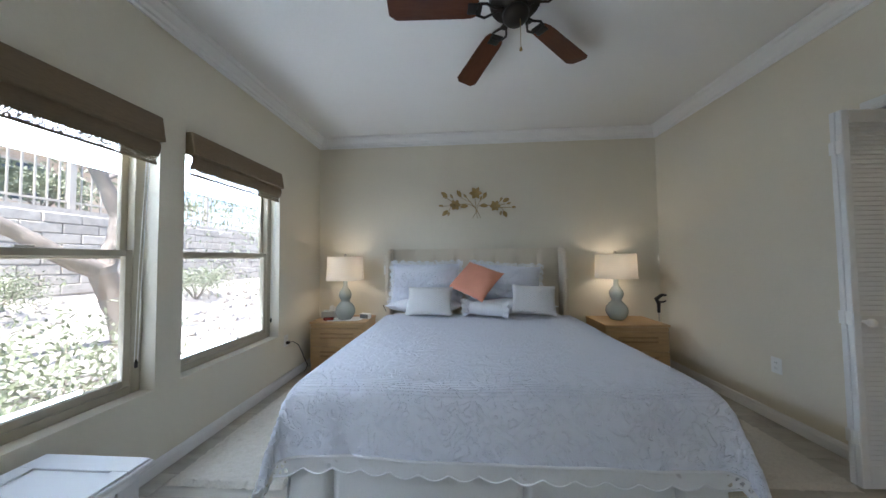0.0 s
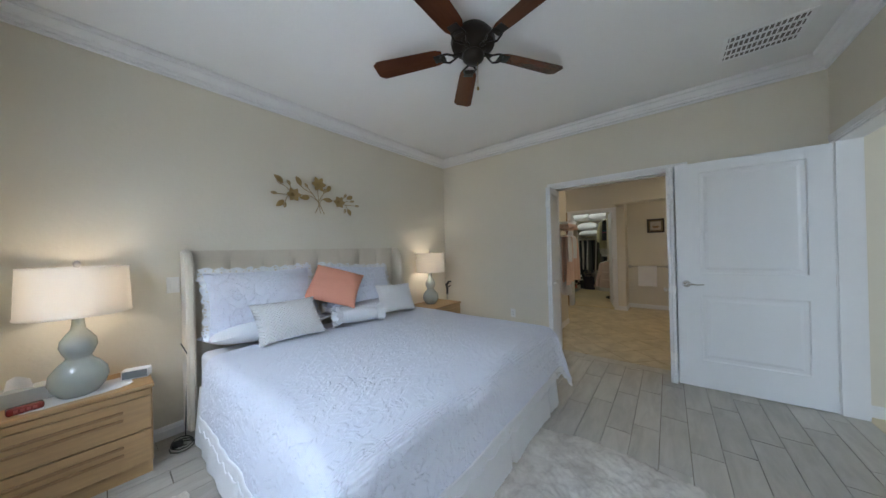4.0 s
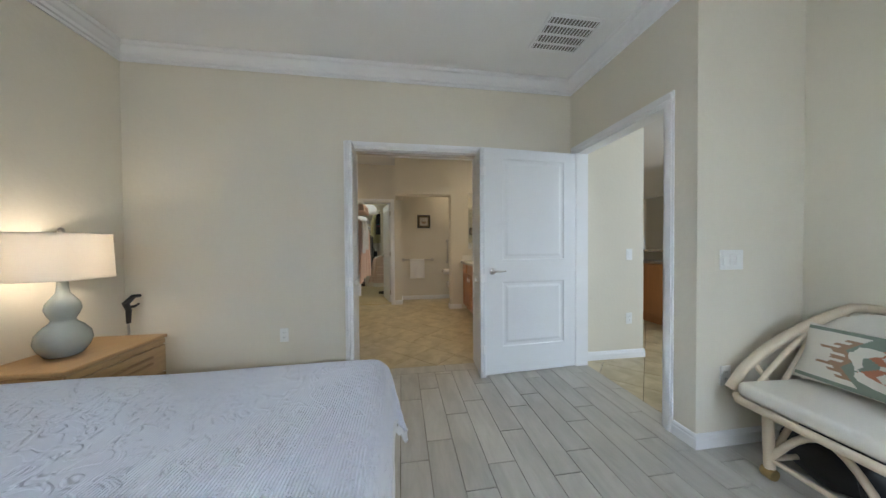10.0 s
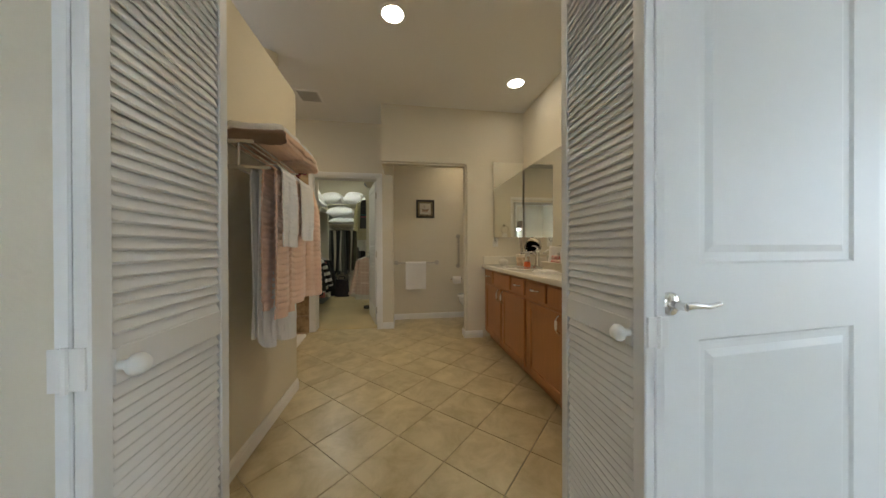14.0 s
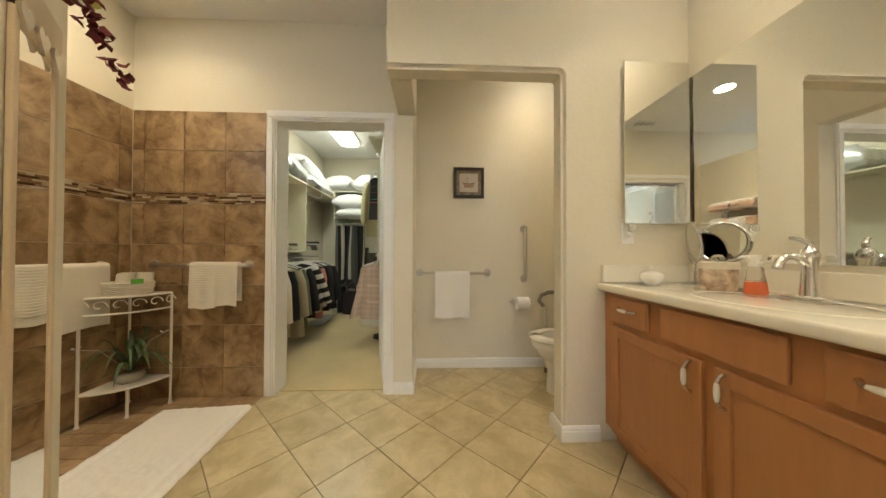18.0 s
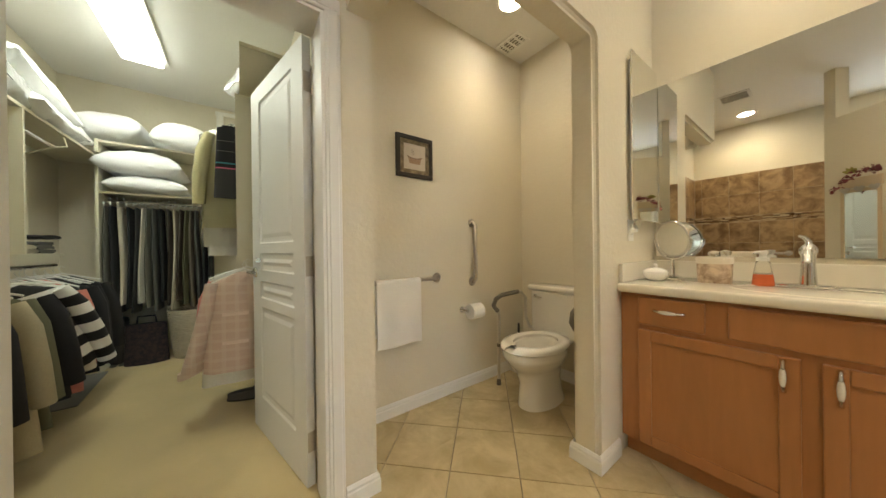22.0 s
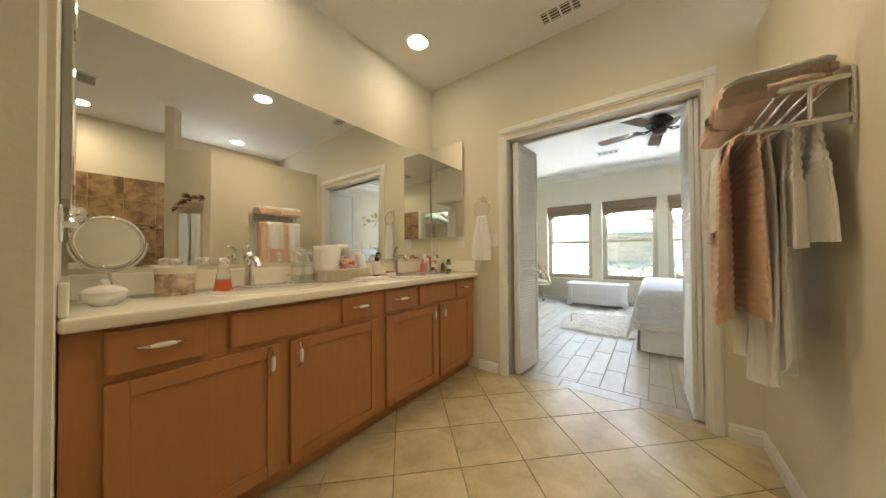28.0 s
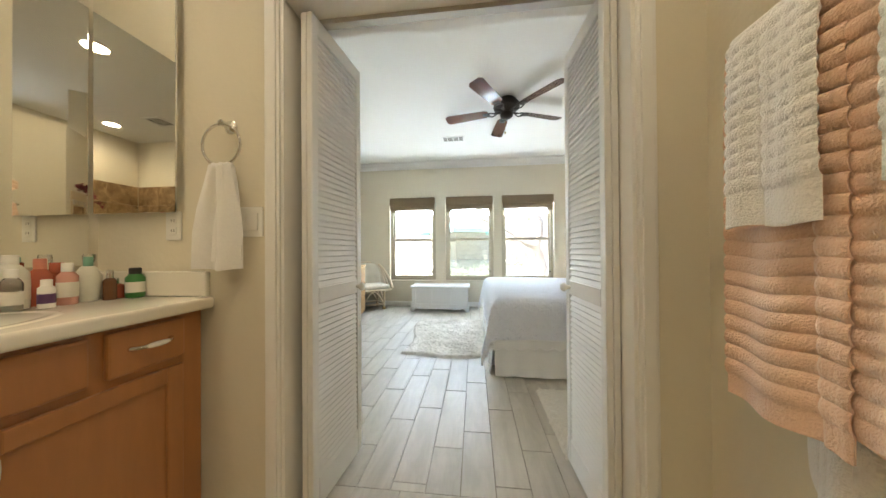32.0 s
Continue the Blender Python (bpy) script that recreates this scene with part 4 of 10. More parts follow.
# ceiling fan
fan = thing("ceiling_fan", "dark bronze ceiling fan with five reddish wooden blades", "ceiling fan", pose(0.745, 1.93, H))
bm = B()
lathe(bm, [(0.0, 0.0), (0.10, -0.001), (0.114, -0.015), (0.120, -0.04), (0.140, -0.048), (0.148, -0.075), (0.140, -0.102), (0.10, -0.118),
           (0.074, -0.130), (0.066, -0.150), (0.074, -0.160), (0.070, -0.185), (0.048, -0.206), (0.0, -0.212)], 36)
part("motor_housing", bm, DARKMETAL, fan, smooth=50)
FAN_TURN = -31
for k in range(5):
    m = pose(0, 0, -0.126, 0, 0, FAN_TURN + 72 * k)
    bm = B()
    for s in (-1, 1):
        tube(bm, [(0.085, 0.0, -0.005), (0.13, s * 0.02, -0.02), (0.17, s * 0.045, -0.02), (0.215, s * 0.035, -0.012), (0.225, 0.0, -0.010)], 0.007, 6)
    box(bm, 0.07, 0.14, -0.014, 0.014, -0.018, -0.004, bevel=0.004)
    box(bm, 0.19, 0.27, -0.035, 0.035, -0.012, -0.006, bevel=0.003)
    part("blade_bracket", bm, DARKMETAL, fan, smooth=50, at=m)
    bm = B()
    n = 14
    top = []
    for i in range(n + 1):
        u = i / n
        x = 0.21 + 0.505 * u
        wv = 0.060 + 0.018 * u
        end = 1.0
        if u > 0.9:
            end = math.sqrt(max(0.0, 1 - ((u - 0.9) / 0.1) ** 2)) * 0.35 + 0.65 if u < 1 else 0.62
        if u < 0.08:
            end = 0.75 + 0.25 * u / 0.08
        top.append((x, wv * end))
    tilt = math.tan(radians(11))
    up = [bm.verts.new((x, w_, w_ * tilt)) for x, w_ in top] + [bm.verts.new((x, -w_, -w_ * tilt)) for x, w_ in reversed(top)]
    f = bm.faces.new(up)
    bmesh.ops.solidify(bm, geom=[f], thickness=0.007)
    part("blade", bm, WALNUT, fan, at=m)
bm = B()
tube(bm, [(0.02, -0.02, -0.20), (0.02, -0.02, -0.37)], 0.0016, 5)
lathe(bm, [(0.0, -0.395), (0.009, -0.385), (0.006, -0.37), (0.0, -0.368)], 10, centre=(0.02, -0.02, 0))
part("pull_chain", bm, BRASS, fan)
# ---- bath ----
van = thing("vanity", "reddish maple double vanity cabinet with raised drawers and panel doors", "vanity", pose(0, 0, 0))
VX0, VX1, VF = XB + 0.02, 5.225, 0.515
bm = B()
box(bm, VX0, VX1, 0.005, VF - 0.018, 0.10, 0.841)
part("body", bm, CHERRY, van)
bm = B()
box(bm, VX0, VX1, 0.005, VF - 0.08, 0.0, 0.10)
part("toe_kick", bm, CHERRY, van)


def front(x0, x1, z0, z1, name, pull=None):
    bm = B()
    y = VF - 0.018
    if name == "door":
        s = 0.052
        box(bm, x0 + s - 0.002, x1 - s + 0.002, y, y + 0.010, z0 + s - 0.002, z1 - s + 0.002)
        d = part(name, bm, CHERRY, van)
        for nm, b in (("stile", (x0, x0 + s, y, y + 0.02, z0, z1)), ("stile", (x1 - s, x1, y, y + 0.02, z0, z1)),
                      ("rail", (x0 + s, x1 - s, y, y + 0.02, z0, z0 + s)), ("rail", (x0 + s, x1 - s, y, y + 0.02, z1 - s, z1))):
            bm = B()
            box(bm, *b, bevel=0.004)
            part(nm, bm, CHERRY, d)
    else:
        box(bm, x0, x1, y, y + 0.02, z0, z1, bevel=0.007, seg=2)
        d = part(name, bm, CHERRY, van)
    if pull:
        cx, cz, upright = pull
        r = lambda a, o, z: ((cx + a, y + o, cz + z) if not upright else (cx + z, y + o, cz + a))
        for s in (-1, 1):
            bm = B()
            tube(bm, [r(s * 0.062, 0.019, 0), r(s * 0.056, 0.022, 0), r(s * 0.048, 0.036, 0), r(s * 0.030, 0.046, 0)], [0.004, 0.0085, 0.006, 0.0065], 8)
            part("handle_mount", bm, CHROME, d, "chrome end of the pull", smooth=60)
        bm = B()
        tube(bm, [r(-0.030, 0.046, 0), r(-0.018, 0.047, 0), r(0, 0.047, 0), r(0.018, 0.047, 0), r(0.030, 0.046, 0)], [0.006, 0.0085, 0.0095, 0.0085, 0.006], 10)
        part("handle", bm, CERAMIC, d, "white porcelain pull", smooth=60)


DZ0, DZ1, RZ0, RZ1 = 0.108, 0.666, 0.692, 0.826
for x0, x1, pull in ((4.90, 5.145, True), (4.41, 4.83, False), (4.108, 4.34, True), (3.765, 4.045, True), (3.295, 3.725, False), (3.045, 3.258, True)):
    front(x0, x1, RZ0, RZ1, "drawer", ((x0 + x1) / 2, (RZ0 + RZ1) / 2 + 0.008, False) if pull else None)
for x0, x1, px in ((4.65, 5.145, 4.69), (4.10, 4.605, 4.57), (3.53, 4.035, 3.58), (3.05, 3.49, 3.46)):
    front(x0, x1, DZ0, DZ1, "door", (px, 0.598, True))

bm = B()
box(bm, XB + 0.003, 5.228, 0.004, 0.545, 0.842, 0.886, bevel=0.012, seg=3)
counter = thing("countertop", "white cultured marble counter with two oval basins", "countertop", pose(0, 0, 0))
SINKS = (4.60, 3.50)
part("slab", bm, MARBLE, counter, smooth=40)
bm = B()
box(bm, XB + 0.003, 5.228, 0.003, 0.022, 0.8865, 0.985, bevel=0.005)
part("backsplash", bm, MARBLE, counter)
bm = B()
box(bm, 5.208, 5.2285, 0.022, 0.52, 0.8865, 0.985, bevel=0.005)
part("side_splash", bm, MARBLE, counter)
bm = B()
box(bm, XB + 0.002, XB + 0.022, 0.022, 0.52, 0.8865, 0.985, bevel=0.005)
part("side_splash", bm, MARBLE, counter)
bm = B()
box(bm, 2.985, 5.215, 0.003, 0.010, 1.01, 2.05)
solid("wall_mirror", bm, MIRROR, "large frameless mirror over the vanity", "mirror")


def mirror_cabinet(x, s):
    t = thing("medicine_cabinet", "mirrored medicine cabinet hung on the wall beside the vanity", "cabinet", pose(x, 0, 0), group="medicine cabinets")
    bm = B()
    q0, q1 = sorted((0.002 * s, 0.02 * s))
    box(bm, q0, q1, 0.05, 0.36, 1.24, 2.10)
    part("body", bm, WHITEPL, t)
    bm = B()
    q0, q1 = sorted((0.021 * s, 0.030 * s))
    box(bm, q0, q1, 0.02, 0.40, 1.215, 2.13, bevel=0.003)
    part("mirror_door", bm, MIRROR, t)


mirror_cabinet(5.23, -1)
mirror_cabinet(XB, 1)
# ---- doors ----


def panel_door(name, w, h, panels, m, label, lever_x, lever_out=(1, -1), thick=0.036):
    """A moulded door in the x-z plane, hinged at x = 0, with sunk panels on both faces."""
    d = thing(name, label, "door", m, kind="structure")
    bm = B()
    t = thick / 2
    xs = sorted({0.0, w, *[p[0] for p in panels], *[p[1] for p in panels]})
    box(bm, 0, w, -t + 0.008, t - 0.008, 0.0, h)
    p0, p1 = panels[0][0], panels[0][1]
    zs = sorted([(p[2], p[3]) for p in panels])
    for s in (-1, 1):
        y0, y1 = sorted((s * (t - 0.008), s * t))
        box(bm, 0, p0, y0, y1, 0, h)
        box(bm, p1, w, y0, y1, 0, h)
        z = 0.0
        for z0, z1 in zs + [(h, h)]:
            box(bm, p0, p1, y0, y1, z, z0)
            z = z1
    part("leaf", bm, DOORW, d)
    for z0, z1 in zs:
        for s in (-1, 1):
            bm = B()
            o, i = 0.0, 0.028
            ring = []
            for ins, out in ((0.0, t), (0.007, t - 0.007), (0.028, t - 0.009), (0.052, t - 0.002)):
                ring.append([bm.verts.new((x, s * out, z)) for x, z in ((p0 + ins, z0 + ins), (p1 - ins, z0 + ins), (p1 - ins, z1 - ins), (p0 + ins, z1 - ins))])
            for a, b in zip(ring, ring[1:]):
                for k in range(4):
                    bm.faces.new((a[k], a[(k + 1) % 4], b[(k + 1) % 4], b[k]))
            bm.faces.new(ring[-1])
            part("panel", bm, DOORW, d)
    for s in lever_out:
        bm = B()
        lathe(bm, [(0.0, s * t), (0.031, s * t), (0.031, s * (t + 0.006)), (0.026, s * (t + 0.011)), (0.010, s * (t + 0.013)), (0.010, s * (t + 0.045)), (0.0, s * (t + 0.046))], 20, centre=(lever_x, 0, 0.93), axis="y")
        k = -1 if lever_x > w / 2 else 1
        tube(bm, [(lever_x, s * (t + 0.04), 0.93), (lever_x + k * 0.03, s * (t + 0.042), 0.932), (lever_x + k * 0.075, s * (t + 0.04), 0.927), (lever_x + k * 0.115, s * (t + 0.038), 0.932)], [0.010, 0.009, 0.007, 0.006], 10)
        part("door_handle", bm, CHROME, d, "chrome lever handle", smooth=50)
    for z in (0.2, h / 2 - 0.02, h - 0.2):
        bm = B()
        box(bm, -0.0035, 0.0, -t - 0.008, t - 0.004, z - 0.045, z + 0.045, bevel=0.001, seg=1)
        box(bm, 0.0, 0.026, -t - 0.0035, -t, z - 0.045, z + 0.045, bevel=0.001, seg=1)
        tube(bm, [(-0.003, -t - 0.008, z - 0.050), (-0.003, -t - 0.008, z + 0.050)], 0.0075, 10)
        part("hinge", bm, NICKEL, d)
    return d


# bedroom door, swung open against the wall beside the bath doorway
ang = math.degrees(math.atan2(0.955, -0.065))
panel_door("door_1", 0.915, 2.03, [(0.125, 0.75, 0.245, 0.83), (0.125, 0.75, 1.03, 1.94)], pose(2.648, -0.022, 0.012, 0, 0, ang), "white two-panel door standing open with a chrome lever", 0.85)
# closet door, swung into the closet
panel_door("door_2", 0.735, 2.015, [(0.12, 0.60, 0.205, 0.735), (0.12, 0.60, 0.785, 0.885), (0.12, 0.60, 0.945, 1.045), (0.12, 0.60, 1.10, 1.92)],
           pose(5.964, 1.852, 0.014, 0, 0, 13), "white moulded four-panel closet door standing open", 0.675)


def bifold(name, m, flip, label):
    d = thing(name, label, "door", m, kind="structure")
    w, h, s, t = 0.395, 2.0, 0.040, 0.012
    bm = B()
    box(bm, -(w - 2 * s) / 2, (w - 2 * s) / 2, -0.004, 0.004, -0.0175, 0.0175, bevel=0.0035, seg=1)
    bmesh.ops.rotate(bm, verts=bm.verts, cent=(0, 0, 0), matrix=Matrix.Rotation(radians(-24 * flip), 3, "X"))
    slat = mesh("slat", bm, DOORW)
    for k in (0, 1):
        y = flip * (0.014 + 0.026 * k)
        bm = B()
        for b in ((0, s, y - t, y + t, 0, h), (w - s, w, y - t, y + t, 0, h), (s, w - s, y - t, y + t, 0, 0.12), (s, w - s, y - t, y + t, h - 0.07, h), (s, w - s, y - t, y + t, 0.825, 0.894)):
            box(bm, *b, bevel=0.003, seg=1)
        leaf = part("leaf", bm, DOORW, d)
        for za, zb, n in ((0.12, 0.825, 28), (0.894, h - 0.07, 41)):
            for i in range(n):
                piece("slat", slat, leaf, pose(w / 2, y, za + (zb - za) * (i + 0.5) / n))
    bm = B()
    lathe(bm, [(0.0, 0.0), (0.009, 0.0), (0.009, -0.012), (0.019, -0.022), (0.021, -0.032), (0.014, -0.042), (0.0, -0.044)], 18, axis="y")
    for v in bm.verts:
        v.co.y *= flip
    ob = part("knob", bm, WHITEPL, d, "round white knob", smooth=60)
    ob.matrix_basis = pose(0.050, flip * (0.016 - 0.014), 0.860)
    for z in (0.25, 0.875, 1.8):
        bm = B()
        box(bm, -0.004, 0.0, flip * 0.006, flip * 0.056, z - 0.035, z + 0.035, bevel=0.001)
        tube(bm, [(-0.005, flip * 0.0315, z - 0.037), (-0.005, flip * 0.0315, z + 0.037)], 0.005, 8)
        part("hinge", bm, TRIM, d)
    return d


bifold("door_3", pose(2.484, 2.008, 0.018, 0, 0, 2.0), 1, "white louvred bifold door folded open on the north jamb")
bifold("door_4", pose(2.512, 0.955, 0.018, 0, 0, -5), -1, "white louvred bifold door folded open on the south jamb")
# ---- loose things of the bedroom ----
# white blanket chest under the windows
chest = thing("blanket_chest", "white painted panelled blanket chest under the windows", "chest", pose(-1.07, 0.95, 0))
cw, cd, ch = 0.51, 0.225, 0.44
bm = B()
box(bm, -cd + 0.02, cd - 0.02, -cw + 0.02, cw - 0.02, 0.075, ch - 0.025)
part("body", bm, CHESTW, chest)
for s in (-1, 1):
    for y0, y1 in ((-cw + 0.02, -cw + 0.09), (-0.20, -0.135), (0.135, 0.20), (cw - 0.09, cw - 0.02)):
        bm = B()
        x0, x1 = sorted((s * (cd - 0.02), s * (cd - 0.008)))
        box(bm, x0, x1, y0, y1, 0.13, ch - 0.06, bevel=0.002)
        part("stile", bm, CHESTW, chest)
    for z0, z1 in ((0.075, 0.13), (ch - 0.06, ch - 0.025)):
        bm = B()
        box(bm, x0, x1, -cw + 0.02, cw - 0.02, z0, z1, bevel=0.002)
        part("rail", bm, CHESTW, chest)
bm = B()
n = 40
prof = []
for i in range(n + 1):
    y = -cw + 2 * cw * i / n
    e = min(abs(y + cw), abs(cw - y))
    prof.append((y, 0.0 if e < 0.07 else min(0.055, 0.035 + 0.02 * math.sin((e - 0.07) * 40)) if e < 0.14 else 0.045))
for s in (-1, 1):
    x0, x1 = s * (cd - 0.012), s * cd
    va = [(bm.verts.new((x0, y, z)), bm.verts.new((x1, y, z)), bm.verts.new((x0, y, 0.085)), bm.verts.new((x1, y, 0.085))) for y, z in prof]
    for a, b in zip(va, va[1:]):
        for i, j in ((0, 1), (1, 3), (3, 2), (2, 0)):
            bm.faces.new((a[i], a[j], b[j], b[i]))
    bm.faces.new((va[0][0], va[0][1], va[0][3], va[0][2]))
    bm.faces.new((va[-1][0], va[-1][2], va[-1][3], va[-1][1]))
for s in (-1, 1):
    y0, y1 = sorted((s * (cw - 0.012), s * cw))
    box(bm, -cd + 0.012, cd - 0.012, y0, y1, 0.03, 0.085)
part("base", bm, CHESTW, chest)
bm = B()
box(bm, -cd - 0.012, cd + 0.015, -cw - 0.015, cw + 0.015, ch - 0.025, ch - 0.006, bevel=0.006)
lid = part("lid", bm, CHESTW, chest, "framed lid with a sunk panel")
for b in ((-cd - 0.004, cd + 0.006, -cw - 0.006, -cw + 0.07), (-cd - 0.004, cd + 0.006, cw - 0.07, cw + 0.006), (-cd - 0.004, -cd + 0.065, -cw + 0.07, cw - 0.07), (cd - 0.06, cd + 0.006, -cw + 0.07, cw - 0.07)):
    fb1 = B()
    box(fb1, *b, ch - 0.0055, ch + 0.004, bevel=0.003)
    part("lid_border", fb1, CHESTW, lid)


RUG_GREY = mottled("grey_beige_shag", (0.45, 0.41, 0.35), (0.66, 0.62, 0.55), 1.0, scale=7, detail=8, per_object=0.0, bump=0.6)


def shag(name, w, l, m, label, crumple=0.0, seed=0, group="shag rugs", mat=RUGM):
    bm = B()
    def f(u, v):
        x, y = (u - 0.5) * w, (v - 0.5) * l
        edge = min(u, 1 - u, v, 1 - v)
        h = 0.022 + 0.010 * noise.noise(Vector((x * 60 + seed, y * 60, 0))) + 0.006 * noise.noise(Vector((x * 25, y * 25 + seed, 3)))
        if edge < 0.012:
            h = 0.004
        ex = 0.012 * noise.noise(Vector((y * 30, seed, 0))) * (abs(u - 0.5) > 0.47) + 0.04 * crumple * math.sin(y * 6 + 1)
        ey = 0.012 * noise.noise(Vector((x * 30, seed, 7))) * (abs(v - 0.5) > 0.47) + 0.05 * crumple * math.sin(x * 5)
        r = max(0.0, math.sin(x * 9 + y * 7 + 0.6)) ** 6 * 0.045 * crumple * max(0.0, 0.35 - u) * 3
        return Vector((x + ex, y + ey, h + r + 0.02 * crumple * max(0, noise.noise(Vector((x * 4, y * 4, 9))))))
    nx, ny = int(w * 95), int(l * 95)
    sheet(bm, nx, ny, f)
    return solid(name, bm, mat, label, "rug", m, group=group, smooth=80)


shag("shag_rug", 1.44, 0.92, pose(0.46, 1.235, 0.001, 0, 0, 2), "cream shag rug, rumpled, at the foot of the bed", 0.9, 1, mat=RUG_GREY)
shag("shag_rug", 0.66, 1.20, pose(-0.88, 2.46, 0.001), "cream shag rug lying between bed and windows", 0.0, 5)
shag("shag_rug", 0.70, 1.15, pose(2.13, 2.58, 0.001), "cream shag rug lying beside the bed", 0.0, 9)

# oak dresser along the south wall
dr = thing("dresser", "light oak chest of drawers against the wall", "dresser", pose(0.045, YS, 0))
hw_, dd_, hh_ = 0.73, 0.48, 0.83
bm = B()
box(bm, -hw_, hw_, 0.02, dd_ - 0.012, 0.05, hh_ - 0.028, bevel=0.005)
part("body", bm, OAK, dr)
bm = B()
box(bm, -hw_ + 0.01, hw_ - 0.01, 0.03, dd_ - 0.03, 0.0, 0.05)
part("plinth", bm, OAK, dr)
bm = B()
box(bm, -hw_ - 0.012, hw_ + 0.012, 0.01, dd_ + 0.012, hh_ - 0.028, hh_, bevel=0.009, seg=3)
part("top", bm, OAK, dr)
for cx in (-0.365, 0.365):
    for z0, z1 in ((0.06, 0.30), (0.31, 0.55), (0.56, 0.79)):
        bm = B()
        box(bm, cx - 0.355, cx + 0.355, dd_ - 0.012, dd_ + 0.006, z0, z1, bevel=0.004)
        d = part("drawer", bm, OAK, dr)
        bm = B()
        for q in (0.022, -0.022):
            box(bm, cx - 0.2, cx + 0.2, dd_ + 0.004, dd_ + 0.018, (z0 + z1) / 2 + q - 0.009, (z0 + z1) / 2 + q + 0.009, bevel=0.006)
        part("handle", bm, OAK_DARK, d, "long grooved wooden pull")


def rattan_chair(m, label):
    """A low rattan chair on casters, facing local -y."""
    t = thing("rattan_chair", label, "chair", m, group="rattan chairs")
    def bar(name, pts, r, lab=""):
        bm = B()
        tube(bm, pts, r, 10)
        part(name, bm, RATTAN, t, lab, smooth=60)
    def arc(p0, p1, lift, n=12, out=(0, 0, 0)):
        p0, p1 = Vector(p0), Vector(p1)
        return [p0.lerp(p1, k / n) + Vector((0, 0, lift)) * math.sin(math.pi * k / n) + Vector(out) * math.sin(math.pi * k / n) for k in range(n + 1)]
    w, y0, y1, zs = 0.30, -0.27, 0.27, 0.36
    bm = B()
    rim = [(-w, y0 + 0.02, zs), (-w + 0.03, y0 - 0.01, zs), (w - 0.03, y0 - 0.01, zs), (w, y0 + 0.02, zs), (w + 0.01, y1 - 0.1, zs), (w - 0.08, y1, zs), (-w + 0.08, y1, zs), (-w - 0.01, y1 - 0.1, zs)]
    tube(bm, rim, 0.019, 10, closed=True)
    part("seat_frame", bm, RATTAN, t, smooth=60)
    # hoop: from one front corner up over the back to the other
    hoop = []
    for k in range(31):
        a = math.pi * k / 30
        x = math.cos(a) * (w + 0.04)
        s = math.sin(a)
        hoop.append((x, y0 + 0.03 + (y1 - y0 + 0.06) * min(1.0, s * 1.25), zs + 0.02 + (0.46 if s > 0.75 else 0.46 * (s / 0.75) ** 0.75)))
    bar("back_hoop", hoop, 0.024)
    for sx in (-1, 1):
        bar("arm_stretcher", arc((sx * (w - 0.0), y0 + 0.10, zs), (sx * (w - 0.02), y1 - 0.10, zs + 0.36), 0.02), 0.013)
        bar("arm_stretcher", arc((sx * (w + 0.0), y0 + 0.26, zs), (sx * (w + 0.033), y0 + 0.16, zs + 0.175), 0.0, 6), 0.013)
        bar("arm_stretcher", arc((sx * (w + 0.0), y0 + 0.26, zs), (sx * (w - 0.03), y1 - 0.06, zs + 0.40), 0.0, 6), 0.013)
        for yy in (y0 + 0.07, y1 - 0.09):
            bar("leg", [(sx * (w - 0.10), yy, zs), (sx * (w - 0.11), yy, 0.05)], 0.022)
            bm = B()
            lathe(bm, [(0.0, -0.024), (0.026, -0.024), (0.030, -0.016), (0.030, 0.016), (0.026, 0.024), (0.0, 0.024)], 16, centre=(sx * (w - 0.11), yy, 0.0305), axis="x")
            part("caster", bm, BRASS, t, "brass coloured caster", smooth=50)
        bar("brace", arc((sx * (w - 0.11), y0 + 0.07, 0.08), (sx * (w - 0.11), y1 - 0.09, 0.08), 0.22), 0.013)
        bar("brace", [(sx * (w - 0.11), y0 + 0.07, 0.10), (sx * (w - 0.11), y1 - 0.09, 0.10)], 0.012)
    for yy in (y0 + 0.07, y1 - 0.09):
        bar("brace", arc((-w + 0.11, yy, 0.10), (w - 0.11, yy, 0.10), 0.22), 0.015)
        bar("brace", [(-w + 0.11, yy, 0.10), (w - 0.11, yy, 0.10)], 0.012)
    for k in range(-3, 4):
        x = k * 0.075
        bar("back_slat", [(x, y1 - 0.005, zs), (x * 1.1, y1 + 0.06, zs + 0.46)], 0.008)
    bm = B()
    box(bm, -w + 0.01, w - 0.01, y0 + 0.0, y1 - 0.03, zs + 0.012, zs + 0.092, bevel=0.03, seg=4)
    part("seat_cushion", bm, SEATC, t, "white piped seat cushion", smooth=70)
    bm = B()
    def back(u, v):
        a = (u - 0.5) * 2
        tuft = 0.012 * (math.sin(u * 3 * math.pi) * math.sin(v * 2 * math.pi)) ** 2
        top = 0.42 * (1 - 0.18 * abs(a) ** 3)
        return Vector((a * (w - 0.02), y1 - 0.01 - 0.06 * a * a - 0.05 * math.sin(math.pi * v) ** 0.5 * (1 - abs(a) ** 6) + tuft + 0.06 * v, zs + 0.05 + top * v))
    sheet(bm, 24, 14, back, 0.03)
    part("back_cushion", bm, SEATC, t, "white tufted back cushion", smooth=70)
    return t


rc = rattan_chair(pose(1.10, -0.375, 0, 0, 0, 176), "whitewashed rattan armchair on casters with white cushions")
copy_thing(rc, pose(-1.02, -0.36, 0, 0, 0, 128))

